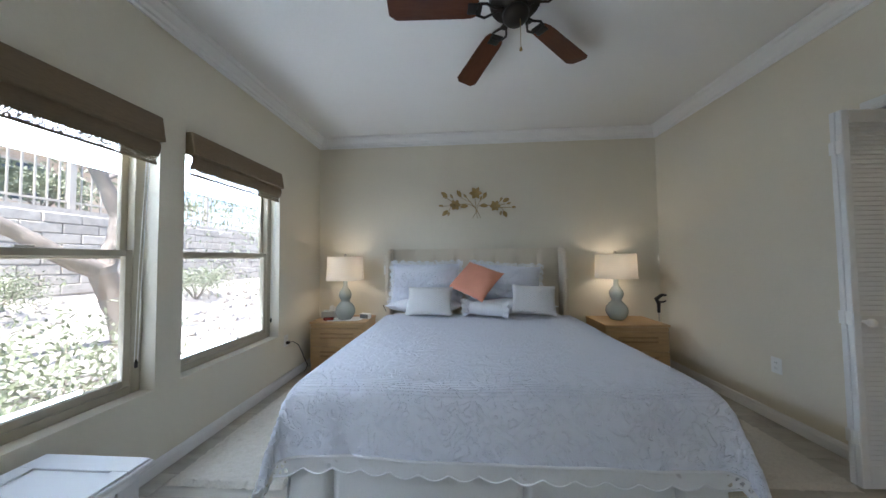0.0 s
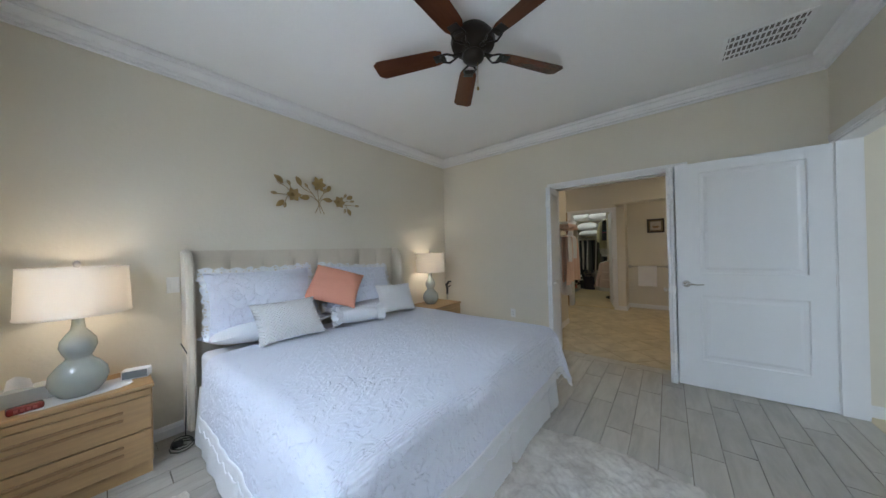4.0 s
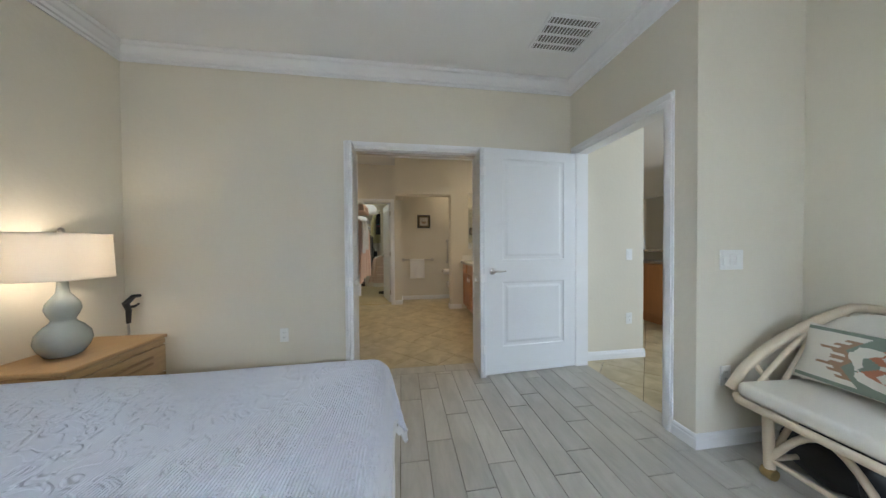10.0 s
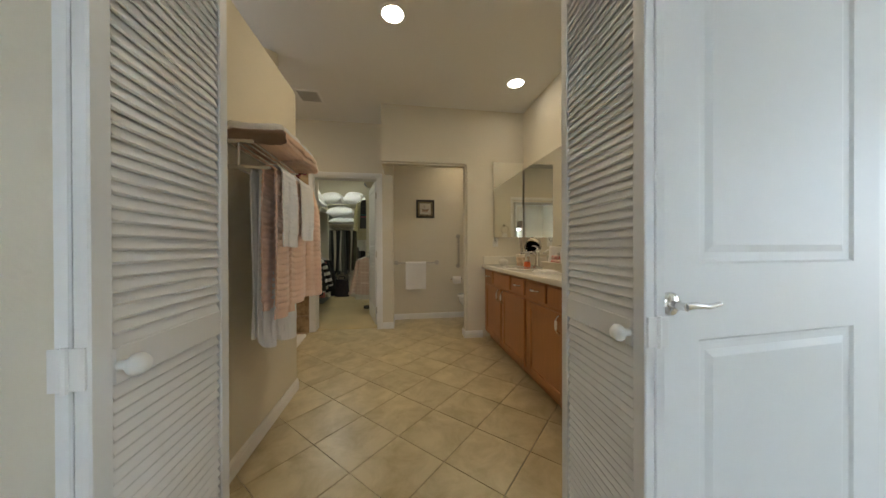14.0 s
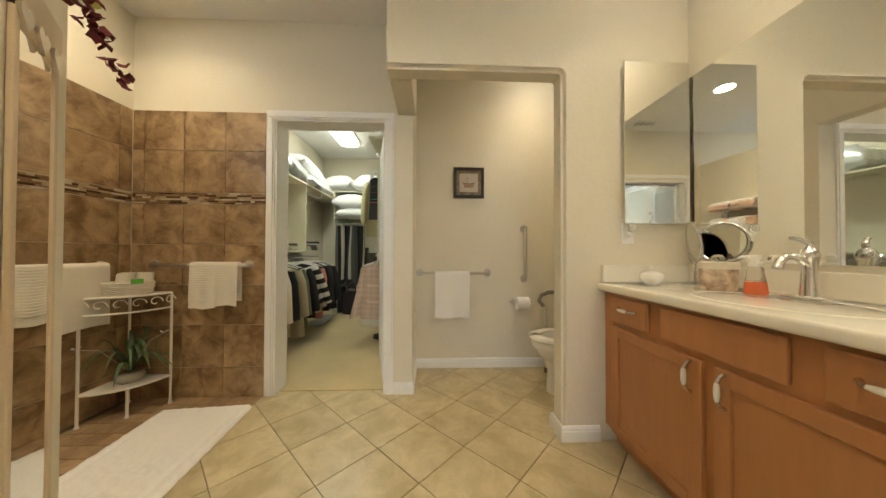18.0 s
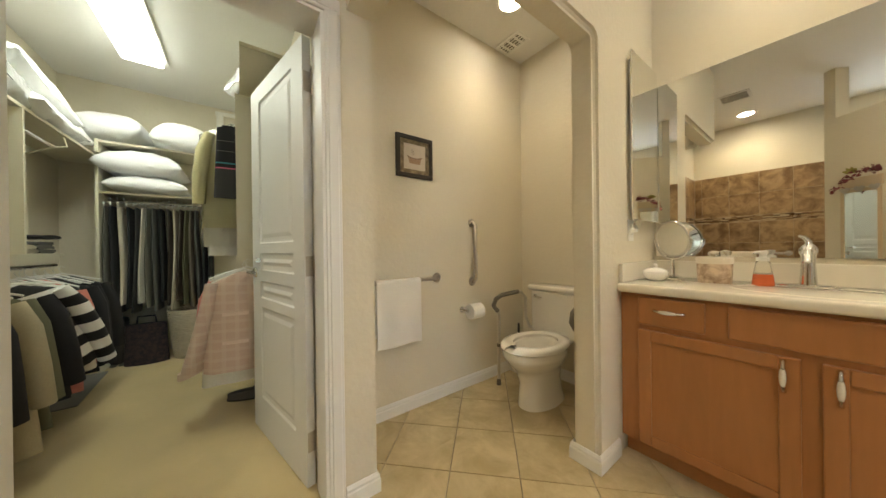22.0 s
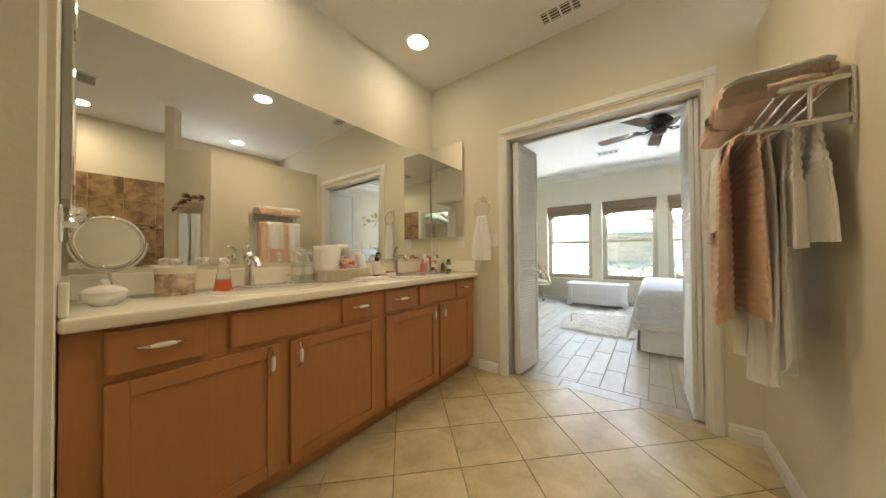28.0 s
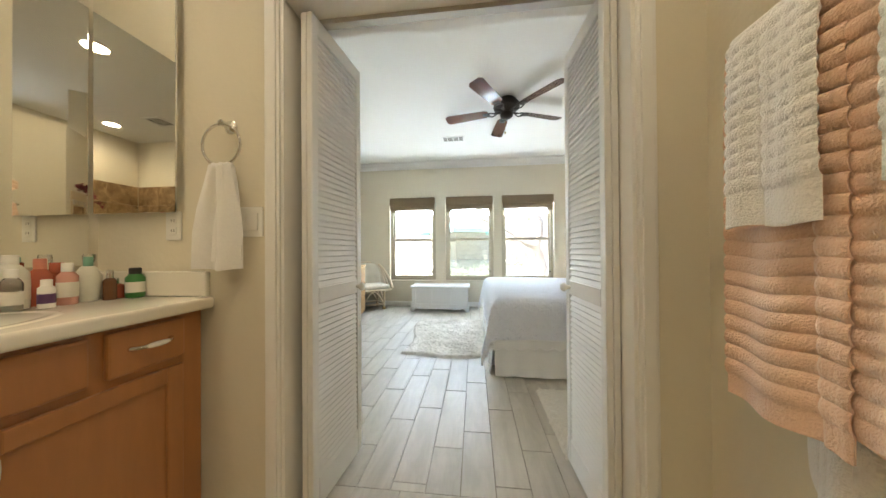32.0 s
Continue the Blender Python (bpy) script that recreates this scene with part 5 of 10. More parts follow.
# woven cushion with a stepped diamond pattern
KW, KH = 0.62, 0.30
cush = pillow("kilim_cushion", KW, KH, 0.09, SEATC, pose(1.07, -0.475, 0.615, 20, 0, -4), "woven cushion with rust and grey-green stepped diamonds", category="cushion", seed=12)
KIL_G, KIL_R, KIL_N = plain("sage_weave", (0.22, 0.26, 0.20), 0.9), plain("rust_weave", (0.48, 0.19, 0.10), 0.9), plain("brown_weave", (0.36, 0.23, 0.14), 0.9)


def on_cushion(bm, x0, x1, z0, z1, lift=0.0012):
    def surf(x, z):
        a, b = x / (KW / 2), z / (KH / 2)
        e = max(0.0, (1 - abs(a) ** 2.2)) ** 0.55 * max(0.0, (1 - abs(b) ** 2.2)) ** 0.55
        return 0.045 * e
    nx = max(1, int((x1 - x0) / 0.02))
    g = [[bm.verts.new((x0 + (x1 - x0) * i / nx, side, z)) for side, z in ((surf(x0 + (x1 - x0) * i / nx, z0) + lift, z0), (surf(x0 + (x1 - x0) * i / nx, z1) + lift, z1))] for i in range(nx + 1)]
    for a, b in zip(g, g[1:]):
        bm.faces.new((a[0], b[0], b[1], a[1]))


def weave_row(z):
    """Colour bands of one row, from the middle out: the end of each band and its yarn."""
    q = abs(abs(z) - 0.042)
    if abs(z) > 0.118:
        return [(0.29, "g")]
    bands = []
    core, rust = max(0.0, 0.022 - 0.9 * q), max(0.0, 0.075 - 1.6 * q)
    green = 0.05 + max(0.0, 0.105 - 1.1 * q) * 0.75
    if abs(z) < 0.010:
        bands = [(0.02, "w"), (0.06, "g")]
    elif rust > 0.012:
        bands = [(core, "w"), (rust, "r")]
    step = int(abs(z) / 0.012)
    bands.append((max(green, (bands[-1][0] if bands else 0) + 0.02), "g"))
    spike = (0.075, 0.02, 0.055, 0.09, 0.03, 0.06, 0.02, 0.05, 0.0, 0.0)[min(9, step)]
    if spike:
        bands.append((min(0.285, bands[-1][0] + spike), "n"))
    return bands


yarn = {"g": B(), "r": B(), "n": B()}
for k in range(-22, 23):
    z = k * 0.006
    at = 0.0
    for end, c in weave_row(z):
        if c != "w" and end > at + 0.002:
            if at == 0.0:
                on_cushion(yarn[c], -end, end, z - 0.003, z + 0.003)
            else:
                on_cushion(yarn[c], at, end, z - 0.003, z + 0.003)
                on_cushion(yarn[c], -end, -at, z - 0.003, z + 0.003)
        at = max(at, end)
part("green_pattern", yarn["g"], KIL_G, cush)
part("rust_pattern", yarn["r"], KIL_R, cush)
part("brown_pattern", yarn["n"], KIL_N, cush)

# black bag under the chair
bag = thing("leather_bag", "slumped black leather bag on the floor beneath the chair", "bag", pose(1.22, -0.44, 0))
bm = B()
sheet(bm, 24, 16, lambda u, v: Vector((0.19 * math.cos(u * 2 * math.pi) * math.sin(0.15 + 2.84 * v) ** 0.5, 0.13 * math.sin(u * 2 * math.pi) * math.sin(0.15 + 2.84 * v) ** 0.5 * (1 - 0.35 * v), 0.004 + 0.26 * v + 0.012 * noise.noise(Vector((u * 9, v * 6, 2))))))
bmesh.ops.remove_doubles(bm, verts=bm.verts, dist=0.001)
bmesh.ops.holes_fill(bm, edges=bm.edges)
part("body", bm, BLACKM, bag, smooth=70)
bm = B()
tube(bm, [(-0.14, 0.0, 0.17), (-0.18, 0.06, 0.24), (-0.12, 0.12, 0.22), (-0.16, 0.15, 0.08), (-0.17, 0.12, 0.012)], 0.008, 8)
part("strap", bm, BLACKM, bag, smooth=70)

# vase with white lilies on the dresser
vase = thing("flower_vase", "white vase of ivory artificial lilies on the dresser", "vase", pose(0.70, -0.53, 0.831))
bm = B()
lathe(bm, [(0.05, 0.0), (0.062, 0.01), (0.05, 0.05), (0.034, 0.10), (0.038, 0.16), (0.055, 0.21), (0.052, 0.212), (0.03, 0.15), (0.028, 0.10), (0.045, 0.04), (0.0, 0.015)], 24)
part("vase", bm, CERAMIC, vase, smooth=60)
PETAL = plain("ivory_petal", (0.74, 0.68, 0.56), 0.7)
rl = random.Random(8)
DRIED = plain("dried_olive_leaf", (0.20, 0.17, 0.085), 0.8)
for k in range(15):
    a, r, z = k * 2.4, 0.04 + 0.15 * rl.random(), 0.27 + 0.17 * rl.random()
    head = Vector((r * math.cos(a), r * math.sin(a), z))
    bm = B()
    tube(bm, [(0, 0, 0.06), (head.x * 0.4, head.y * 0.4, 0.2), head], 0.0025, 6)
    part("stem", bm, DRIED, vase, smooth=60)
    bm = B()
    for j in range(6):
        b = j * math.pi / 3 + k
        d = (Vector((math.cos(b), math.sin(b), 0.3)) + 0.9 * Vector((math.cos(a), math.sin(a), 0.2))).normalized()
        sd = d.cross(Vector((0, 0, 1))).normalized()
        sheet(bm, 4, 2, lambda u, v: head + d * 0.062 * u + sd * (v - 0.5) * 0.034 * math.sin(math.pi * (0.12 + 0.86 * u)) + Vector((0, 0, -0.03 * u * u)))
    part("flower", bm, PETAL, vase, smooth=80)
for k in range(9):
    a = k * 0.75 + 0.4
    bm = B()
    root = Vector((0.05 * math.cos(a), 0.05 * math.sin(a), 0.24))
    tip = Vector((0.16 * math.cos(a), 0.16 * math.sin(a), 0.27 + 0.16 * rl.random()))
    sd = Vector((-math.sin(a), math.cos(a), 0))
    sheet(bm, 6, 2, lambda u, v: root * (1 - u) + tip * u + Vector((0, 0, 0.03 * math.sin(math.pi * u))) + sd * (v - 0.5) * 0.022 * math.sin(math.pi * (0.1 + 0.88 * u)))
    part("leaf", bm, DRIED, vase, smooth=80)

# photo frame
pf = thing("photo_frame", "small standing silver photo frame on the dresser", "photo frame", pose(-0.55, -0.58, 0.832, -12, 0, 150))
bm = B()
for b in ((-0.07, -0.055, -0.006, 0.006, 0, 0.18), (0.055, 0.07, -0.006, 0.006, 0, 0.18), (-0.055, 0.055, -0.006, 0.006, 0, 0.015), (-0.055, 0.055, -0.006, 0.006, 0.165, 0.18)):
    box(bm, *b, bevel=0.002)
part("frame", bm, NICKEL, pf)
bm = B()
box(bm, -0.055, 0.055, -0.002, 0.002, 0.015, 0.165)
part("picture", bm, plain("faded_print", (0.34, 0.32, 0.30)), pf)

# things on the nightstand by the windows
NZ = 0.5465
dl = solid("doily", (lambda bm: (sheet(bm, 60, 4, lambda u, v: Vector((0.21 * math.copysign(abs(math.cos(u * 2 * math.pi)) ** 0.5, math.cos(u * 2 * math.pi)) * v * (1 + 0.02 * math.sin(u * 100)), 0.115 * math.copysign(abs(math.sin(u * 2 * math.pi)) ** 0.5, math.sin(u * 2 * math.pi)) * v * (1 + 0.03 * math.sin(u * 100)), 0.0015))), bm)[1])(B()), LACE_FINE,
            "white scalloped cloth runner on the nightstand", "doily", pose(-0.93, 3.56, NZ, 0, 0, 4))
tb = thing("tissue_box", "grey patterned tissue box with a tissue pulled up", "tissue box", pose(-1.12, 3.66, NZ, 0, 0, 6))
bm = B()
box(bm, -0.115, 0.115, -0.055, 0.055, 0, 0.075, bevel=0.002)
part("box", bm, plain("grey_dotted_card", (0.42, 0.42, 0.38), 0.7), tb)
bm = B()
sheet(bm, 8, 8, lambda u, v: Vector(((u - 0.5) * (0.09 - 0.02 * v), 0.02 * math.sin(u * 5) * (1 - 0.4 * v), 0.074 + 0.07 * v * (1 - 0.5 * abs(u - 0.4)))), 0.001)
part("tissue", bm, TERRY_W, tb, smooth=80)
rd = thing("desk_clock", "dark red low clock lying on the nightstand", "clock", pose(-1.085, 3.485, NZ + 0.001, 0, 0, 10))
bm = B()
box(bm, -0.055, 0.055, -0.026, 0.026, 0, 0.034, bevel=0.010, seg=3)
part("case", bm, REDPL, rd, smooth=50)
for i in range(4):
    bm = B()
    box(bm, -0.034 + i * 0.018, -0.022 + i * 0.018, -0.0275, -0.0255, 0.012, 0.024)
    part("key", bm, plain("worn_red_key", (0.30, 0.05, 0.04)), rd)
sp = thing("speaker", "small white box speaker with a grey cloth front on the nightstand", "speaker", pose(-0.70, 3.60, NZ, 0, 0, -18))
bm = B()
box(bm, -0.062, 0.062, -0.03, 0.03, 0, 0.058, bevel=0.006, seg=3)
part("case", bm, WHITEPL, sp, smooth=50)
bm = B()
box(bm, -0.055, 0.055, -0.033, -0.0295, 0.006, 0.052, bevel=0.002)
part("grille", bm, plain("grey_speaker_cloth", (0.20, 0.22, 0.21), 0.9), sp)

# reacher propped behind the other nightstand
gr = thing("reacher_tool", "black handled reacher tool propped between nightstand and wall", "reacher", pose(2.62, 3.70, 0))
bm = B()
tube(bm, [(0.03, 0.0, 0.012), (0.02, 0.0, 0.62)], 0.008, 8)
part("shaft", bm, NICKEL, gr, smooth=60)
bm = B()
tube(bm, [(0.02, 0.0, 0.60), (0.018, -0.005, 0.70), (-0.01, -0.01, 0.755), (0.04, -0.02, 0.80), (0.085, -0.03, 0.80)], [0.014, 0.018, 0.022, 0.018, 0.012], 10)
tube(bm, [(0.02, 0.0, 0.72), (0.06, -0.01, 0.72), (0.09, -0.015, 0.735)], [0.012, 0.010, 0.008], 8)
part("grip", bm, BLACKM, gr, smooth=60)


def plate(name, m, gangs, kind_, label):
    """A wall plate facing local +y; kind_: outlet or switch."""
    t = thing(name, label, "wall plate", m, group="wall plates")
    w = 0.035 + 0.0225 * (gangs - 1) * 1.0
    bm = B()
    box(bm, -w, w, 0.0, 0.006, -0.058, 0.058, bevel=0.003)
    part("cover", bm, WHITEPL, t)
    for g in range(gangs):
        x = (g - (gangs - 1) / 2) * 0.046
        if kind_ == "switch":
            bm = B()
            box(bm, x - 0.016, x + 0.016, 0.005, 0.010, -0.033, 0.033, bevel=0.002)
            part("rocker", bm, WHITEPL, t)
        else:
            for z in (-0.02, 0.02):
                bm = B()
                box(bm, x - 0.016, x + 0.016, 0.005, 0.008, z - 0.014, z + 0.014, bevel=0.004)
                so = part("socket", bm, WHITEPL, t)
                bm = B()
                for dx in (-0.006, 0.006):
                    box(bm, x + dx - 0.0012, x + dx + 0.0012, 0.0075, 0.0086, z - 0.004, z + 0.006)
                part("slots", bm, GREYPL, so)
    return t


plate("light_switch", pose(1.5355, -0.271, 1.085, 0, 0, 90), 3, "switch", "white three-gang rocker switch on the wall")
plate("wall_outlet", pose(1.5355, -0.235, 0.41, 0, 0, 90), 1, "outlet", "white duplex outlet low on the wall")
plate("light_switch", pose(2.7395, -0.70, 1.07, 0, 0, 90), 1, "switch", "white rocker switch in the passage")
plate("wall_outlet", pose(2.7395, -0.70, 0.41, 0, 0, 90), 1, "outlet", "white duplex outlet in the passage")
plate("wall_outlet", pose(2.7345, 2.625, 0.42, 0, 0, 90), 1, "outlet", "white duplex outlet low on the bedroom wall")
ow = plate("wall_outlet", pose(XW + 0.0005, 3.13, 0.42, 0, 0, -90), 1, "outlet", "white duplex outlet with a plug in it")
plate("light_switch", pose(-0.50, YN - 0.0005, 1.10, 0, 0, 180), 1, "switch", "white rocker switch beside the headboard")
plate("wall_outlet", pose(XB + 0.0005, 0.36, 1.165, 0, 0, -90), 1, "outlet", "white duplex outlet over the counter")
plate("light_switch", pose(XB + 0.0005, 0.69, 1.175, 0, 0, -90), 2, "switch", "white double rocker switch beside the doorway")
plate("wall_outlet", pose(5.2295, 0.365, 1.16, 0, 0, 90), 1, "outlet", "white duplex outlet with a night light in it")
cord = thing("power_cord", "black cord with plug trailing from outlet to floor", "cord", pose(XW, 3.13, 0))
bm = B()
tube(bm, [(0.03, 0, 0.40), (0.07, 0.01, 0.41), (0.10, 0.06, 0.36), (0.12, 0.10, 0.26), (0.10, 0.16, 0.20), (0.12, 0.2, 0.10), (0.06, 0.24, 0.02)], 0.004, 6)
part("wire", bm, BLACKM, cord, smooth=60)
bm = B()
box(bm, 0.009, 0.04, -0.015, 0.015, 0.385, 0.415, bevel=0.006)
part("plug", bm, BLACKM, cord)
cd2 = thing("power_cord", "tangled black cords on the floor beside the bed", "cord", pose(-0.52, 3.60, 0))
bm = B()
tube(bm, [(0.02 + 0.07 * math.cos(k * 0.7) * (1 - k * 0.012), -0.05 + 0.08 * math.sin(k * 0.7), 0.006 + 0.002 * k) for k in range(26)], 0.0035, 6)
tube(bm, [(0.05, 0.05, 0.03), (0.06, 0.06, 0.3), (0.07, 0.02, 0.6), (0.03, 0.0, 0.7)], 0.0035, 6)
box(bm, -0.03, 0.03, -0.02, 0.02, 0.0, 0.035, bevel=0.006)
part("wire", bm, BLACKM, cd2, smooth=60)

# metal wall art over the bed
art = thing("wall_art", "brass coloured metal spray of leaves and flowers on the wall", "wall decor", pose(0.615, YN - 0.022, 1.72))


def stalk(pts, r=0.0035):
    bm = B()
    tube(bm, [(x, 0, z) for x, z in pts], r, 6)
    part("stalk", bm, BRASS, art, smooth=60)


def leaf_at(x, z, ang, l=0.085, w=0.045):
    bm = B()
    sheet(bm, 8, 4, lambda u, v: Vector((l * u, -0.012 * math.sin(math.pi * u) - 0.006 * abs(v - 0.5), (v - 0.5) * w * math.sin(math.pi * min(1, 0.05 + u * 0.95)) ** 0.8)), 0.0012)
    part("leaf", bm, BRASS, art, smooth=60, at=pose(x, 0, z) @ pose(0, 0, 0, 0, -ang, 0))


def bloom(x, z, r=0.062, n=6):
    bm = B()
    for k in range(n):
        a = k * 2 * math.pi / n
        ca, sa = math.cos(a), math.sin(a)
        sheet(bm, 5, 3, lambda u, v: Vector((r * u * ca - (v - 0.5) * 0.05 * math.sin(math.pi * (0.1 + 0.85 * u)) * sa, -0.016 * u, r * u * sa + (v - 0.5) * 0.05 * math.sin(math.pi * (0.1 + 0.85 * u)) * ca)), 0.0012)
    lathe(bm, [(0.0, -0.02), (0.012, -0.016), (0.014, -0.004), (0.0, 0.0)], 12, axis="y")
    part("bloom", bm, BRASS, art, smooth=60, at=pose(x, 0, z))


def bud_at(x, z, ang, l=0.062, w=0.034):
    """A half-open pod of three slim petals with dark gaps between them."""
    bm = B()
    for k in (-1, 0, 1):
        sheet(bm, 7, 2, lambda u, v: Vector((l * u, -0.014 * math.sin(math.pi * u) * (1.2 - 0.5 * abs(k)), k * w * 0.30 * math.sin(math.pi * u) + (v - 0.5) * w * 0.26 * math.sin(math.pi * min(1, 0.06 + 0.94 * u)))), 0.0012)
    part("bud", bm, BRASS, art, smooth=60, at=pose(x, 0, z) @ pose(0, 0, 0, 0, -ang, 0))


def curve(*pts):
    """A stalk rounded off between its given bends."""
    out = [Vector((*pts[0], 0))]
    ps = [Vector((*p, 0)) for p in pts]
    for i in range(len(ps) - 1):
        a, b, c, d = ps[max(0, i - 1)], ps[i], ps[i + 1], ps[min(len(ps) - 1, i + 2)]
        for k in range(1, 5):
            t = k / 4
            out.append(0.5 * ((2 * b) + (c - a) * t + (2 * a - 5 * b + 4 * c - d) * t * t + (3 * b - a - 3 * c + d) * t ** 3))
    stalk([(p.x, p.y) for p in out])


curve((0.012, 0.0), (-0.002, 0.12), (-0.012, 0.22), (-0.005, 0.30))
curve((-0.045, 0.0), (-0.004, 0.11), (-0.10, 0.175), (-0.25, 0.165), (-0.40, 0.155))
curve((0.055, 0.0), (0.008, 0.11), (0.07, 0.165), (0.20, 0.145), (0.30, 0.125), (0.42, 0.125))
curve((-0.012, 0.13), (-0.07, 0.20), (-0.115, 0.255))
curve((-0.07, 0.20), (-0.15, 0.235), (-0.185, 0.265))
curve((0.004, 0.14), (0.05, 0.215), (0.085, 0.24))
curve((-0.25, 0.165), (-0.275, 0.22), (-0.285, 0.255))
curve((-0.27, 0.19), (-0.33, 0.235), (-0.355, 0.25))
curve((-0.30, 0.16), (-0.325, 0.115), (-0.33, 0.09))
curve((0.24, 0.14), (0.27, 0.185), (0.285, 0.20))
curve((0.25, 0.14), (0.32, 0.165), (0.35, 0.165))
curve((0.30, 0.125), (0.325, 0.09), (0.325, 0.075))
bloom(-0.005, 0.305, 0.078)
bloom(-0.255, 0.165, 0.068)
bloom(0.225, 0.145, 0.066)
for x, z, a in ((-0.40, 0.155, 172), (-0.285, 0.25, 120), (-0.355, 0.25, 150), (-0.33, 0.085, 255), (-0.115, 0.25, 128), (0.05, 0.215, 75), (0.285, 0.20, 60), (0.36, 0.165, 15), (0.42, 0.125, 0), (0.30, 0.085, 255)):
    bud_at(x, z, a)
for x, z, a, l in ((-0.35, 0.265, 140, 0.10), (-0.185, 0.262, 118, 0.10), (-0.10, 0.155, 188, 0.10), (0.045, 0.155, -4, 0.10), (0.085, 0.24, 62, 0.085), (0.32, 0.195, 25, 0.085), (0.325, 0.08, -62, 0.085), (-0.345, 0.10, 222, 0.095)):
    leaf_at(x, z, a, l, 0.05)


# ceiling fittings
def vent(name, x, y, w, l, n, turn, label, two=False):
    t = thing(name, label, "ceiling vent", pose(x, y, H, 0, 0, turn))
    bm = B()
    for b in ((-w / 2, w / 2, -l / 2, -l / 2 + 0.025), (-w / 2, w / 2, l / 2 - 0.025, l / 2), (-w / 2, -w / 2 + 0.025, -l / 2 + 0.025, l / 2 - 0.025), (w / 2 - 0.025, w / 2, -l / 2 + 0.025, l / 2 - 0.025)):
        box(bm, *b, -0.010, 0.0, bevel=0.003)
    part("frame", bm, TRIM, t)
    # Grey sheet flush with the ceiling: the duct's shade is put into its colour
    bm = B()
    box(bm, -w / 2 + 0.02, w / 2 - 0.02, -l / 2 + 0.02, l / 2 - 0.02, -0.003, -0.001)
    part("backing", bm, GREYPL, t)
    bm = B()
    box(bm, -w / 2 + 0.025, w / 2 - 0.025, -0.004, 0.004, -0.0075, -0.0045)
    sl = mesh("slat", bm, TRIM)
    for k in range(n):
        yy = -l / 2 + 0.025 + (l - 0.05) * (k + 0.5) / n
        piece("slat", sl, t, pose(0, yy, 0, 25, 0, 0))
    if two:
        for q in (-1, 0, 1):
            bm = B()
            box(bm, q * w / 4 - 0.006, q * w / 4 + 0.006, -l / 2 + 0.02, l / 2 - 0.02, -0.012, -0.003)
            part("divider", bm, TRIM, t)
    return t


vent("ceiling_vent", 2.145, 0.40, 0.36, 0.42, 14, 0, "white louvred return-air vent in the ceiling", two=True)
vent("ceiling_vent", -0.27, 1.25, 0.34, 0.20, 5, 90, "white supply register in the bedroom ceiling", two=True)
vent("ceiling_vent", 3.16, 1.34, 0.30, 0.16, 4, 90, "white supply register in the bath ceiling", two=True)
vent("ceiling_vent", 5.19, 2.50, 0.26, 0.26, 9, 0, "white exhaust fan grille in the ceiling")
vent("ceiling_vent", 6.11, 0.27, 0.24, 0.16, 4, 0, "white supply register over the toilet", two=True)
vent("ceiling_vent", 5.62, 0.31, 0.20, 0.20, 7, 90, "white exhaust grille over the toilet")
sd = thing("smoke_detector", "round yellowed smoke detector on the ceiling", "smoke detector", pose(1.535, 0.27, H))
bm = B()
lathe(bm, [(0.0, 0.0), (0.075, 0.0), (0.075, -0.012), (0.066, -0.016), (0.066, -0.034), (0.056, -0.050), (0.0, -0.054)], 28)
part("body", bm, plain("yellowed_plastic", (0.62, 0.54, 0.36), 0.5), sd, smooth=40)
bm = B()
tube(bm, [(0.067 * math.cos(k * 0.314), 0.067 * math.sin(k * 0.314), -0.019) for k in range(20)], 0.003, 6, closed=True)
part("vent_ring", bm, GREYPL, sd)
# ---- garden outside the windows ----
GRAVEL = material("pale_gravel", (0.44, 0.41, 0.37), 0.95, grain=26, vary=0.45, stains=0.12, bump=1.0, bump_scale=40)
BLOCK = mottled("pale_retaining_block", (0.40, 0.37, 0.33), (0.52, 0.49, 0.44), 0.9, scale=14, per_object=0.10, bump=0.4)
BARK = material("grey_bark", (0.26, 0.23, 0.20), 0.95, grain=18, vary=0.40, stains=0.1, bump=1.0, bump_scale=30, stretch=(1, 1, 0.3))
BUSH = material("grey_green_leaf", (0.24, 0.27, 0.18), 0.6, grain=8, vary=0.35, stains=0.2)
STUCCO = material("tan_stucco", (0.52, 0.42, 0.32), 0.95, grain=60, vary=0.06, bump=0.5, bump_scale=90)
IRON = plain("pale_iron_paint", (0.48, 0.44, 0.38), 0.5)
bm = B()


def ground_z(x, y):
    if x > -5.2:
        z = -0.14 + max(0.0, -1.8 - x) * 0.26
    elif x > -5.8:
        z = -0.14 + 3.4 * 0.26
    else:
        z = 2.05 + 0.03 * max(0.0, min(-6.0 - x, 40))
    return z


xs = [-1.57, -1.7, -1.9, -2.2, -2.5, -2.8, -3.1, -3.5, -4.0, -4.5, -5.0, -5.2, -5.45, -5.46, -5.8, -5.81, -6.5, -8, -11, -16, -40, -200, -900]
ys = [-900, -200, -40, -15, -8, -5, -3, -2, -1, -0.5, 0, 0.5, 1, 1.5, 2, 2.5, 3, 3.5, 4, 5, 6, 8, 11, 15, 40, 200, 900]
gv = [[bm.verts.new((x, y, ground_z(x, y) + (0.05 * noise.noise(Vector((x * 1.3, y * 1.3, 0))) if -5 < x < -1.7 else 0))) for y in ys] for x in xs]
for i in range(len(xs) - 1):
    for j in range(len(ys) - 1):
        bm.faces.new((gv[i][j], gv[i + 1][j], gv[i + 1][j + 1], gv[i][j + 1]))
solid("ground", bm, GRAVEL, "sloping gravel garden ground", "ground", kind="structure", smooth=60)
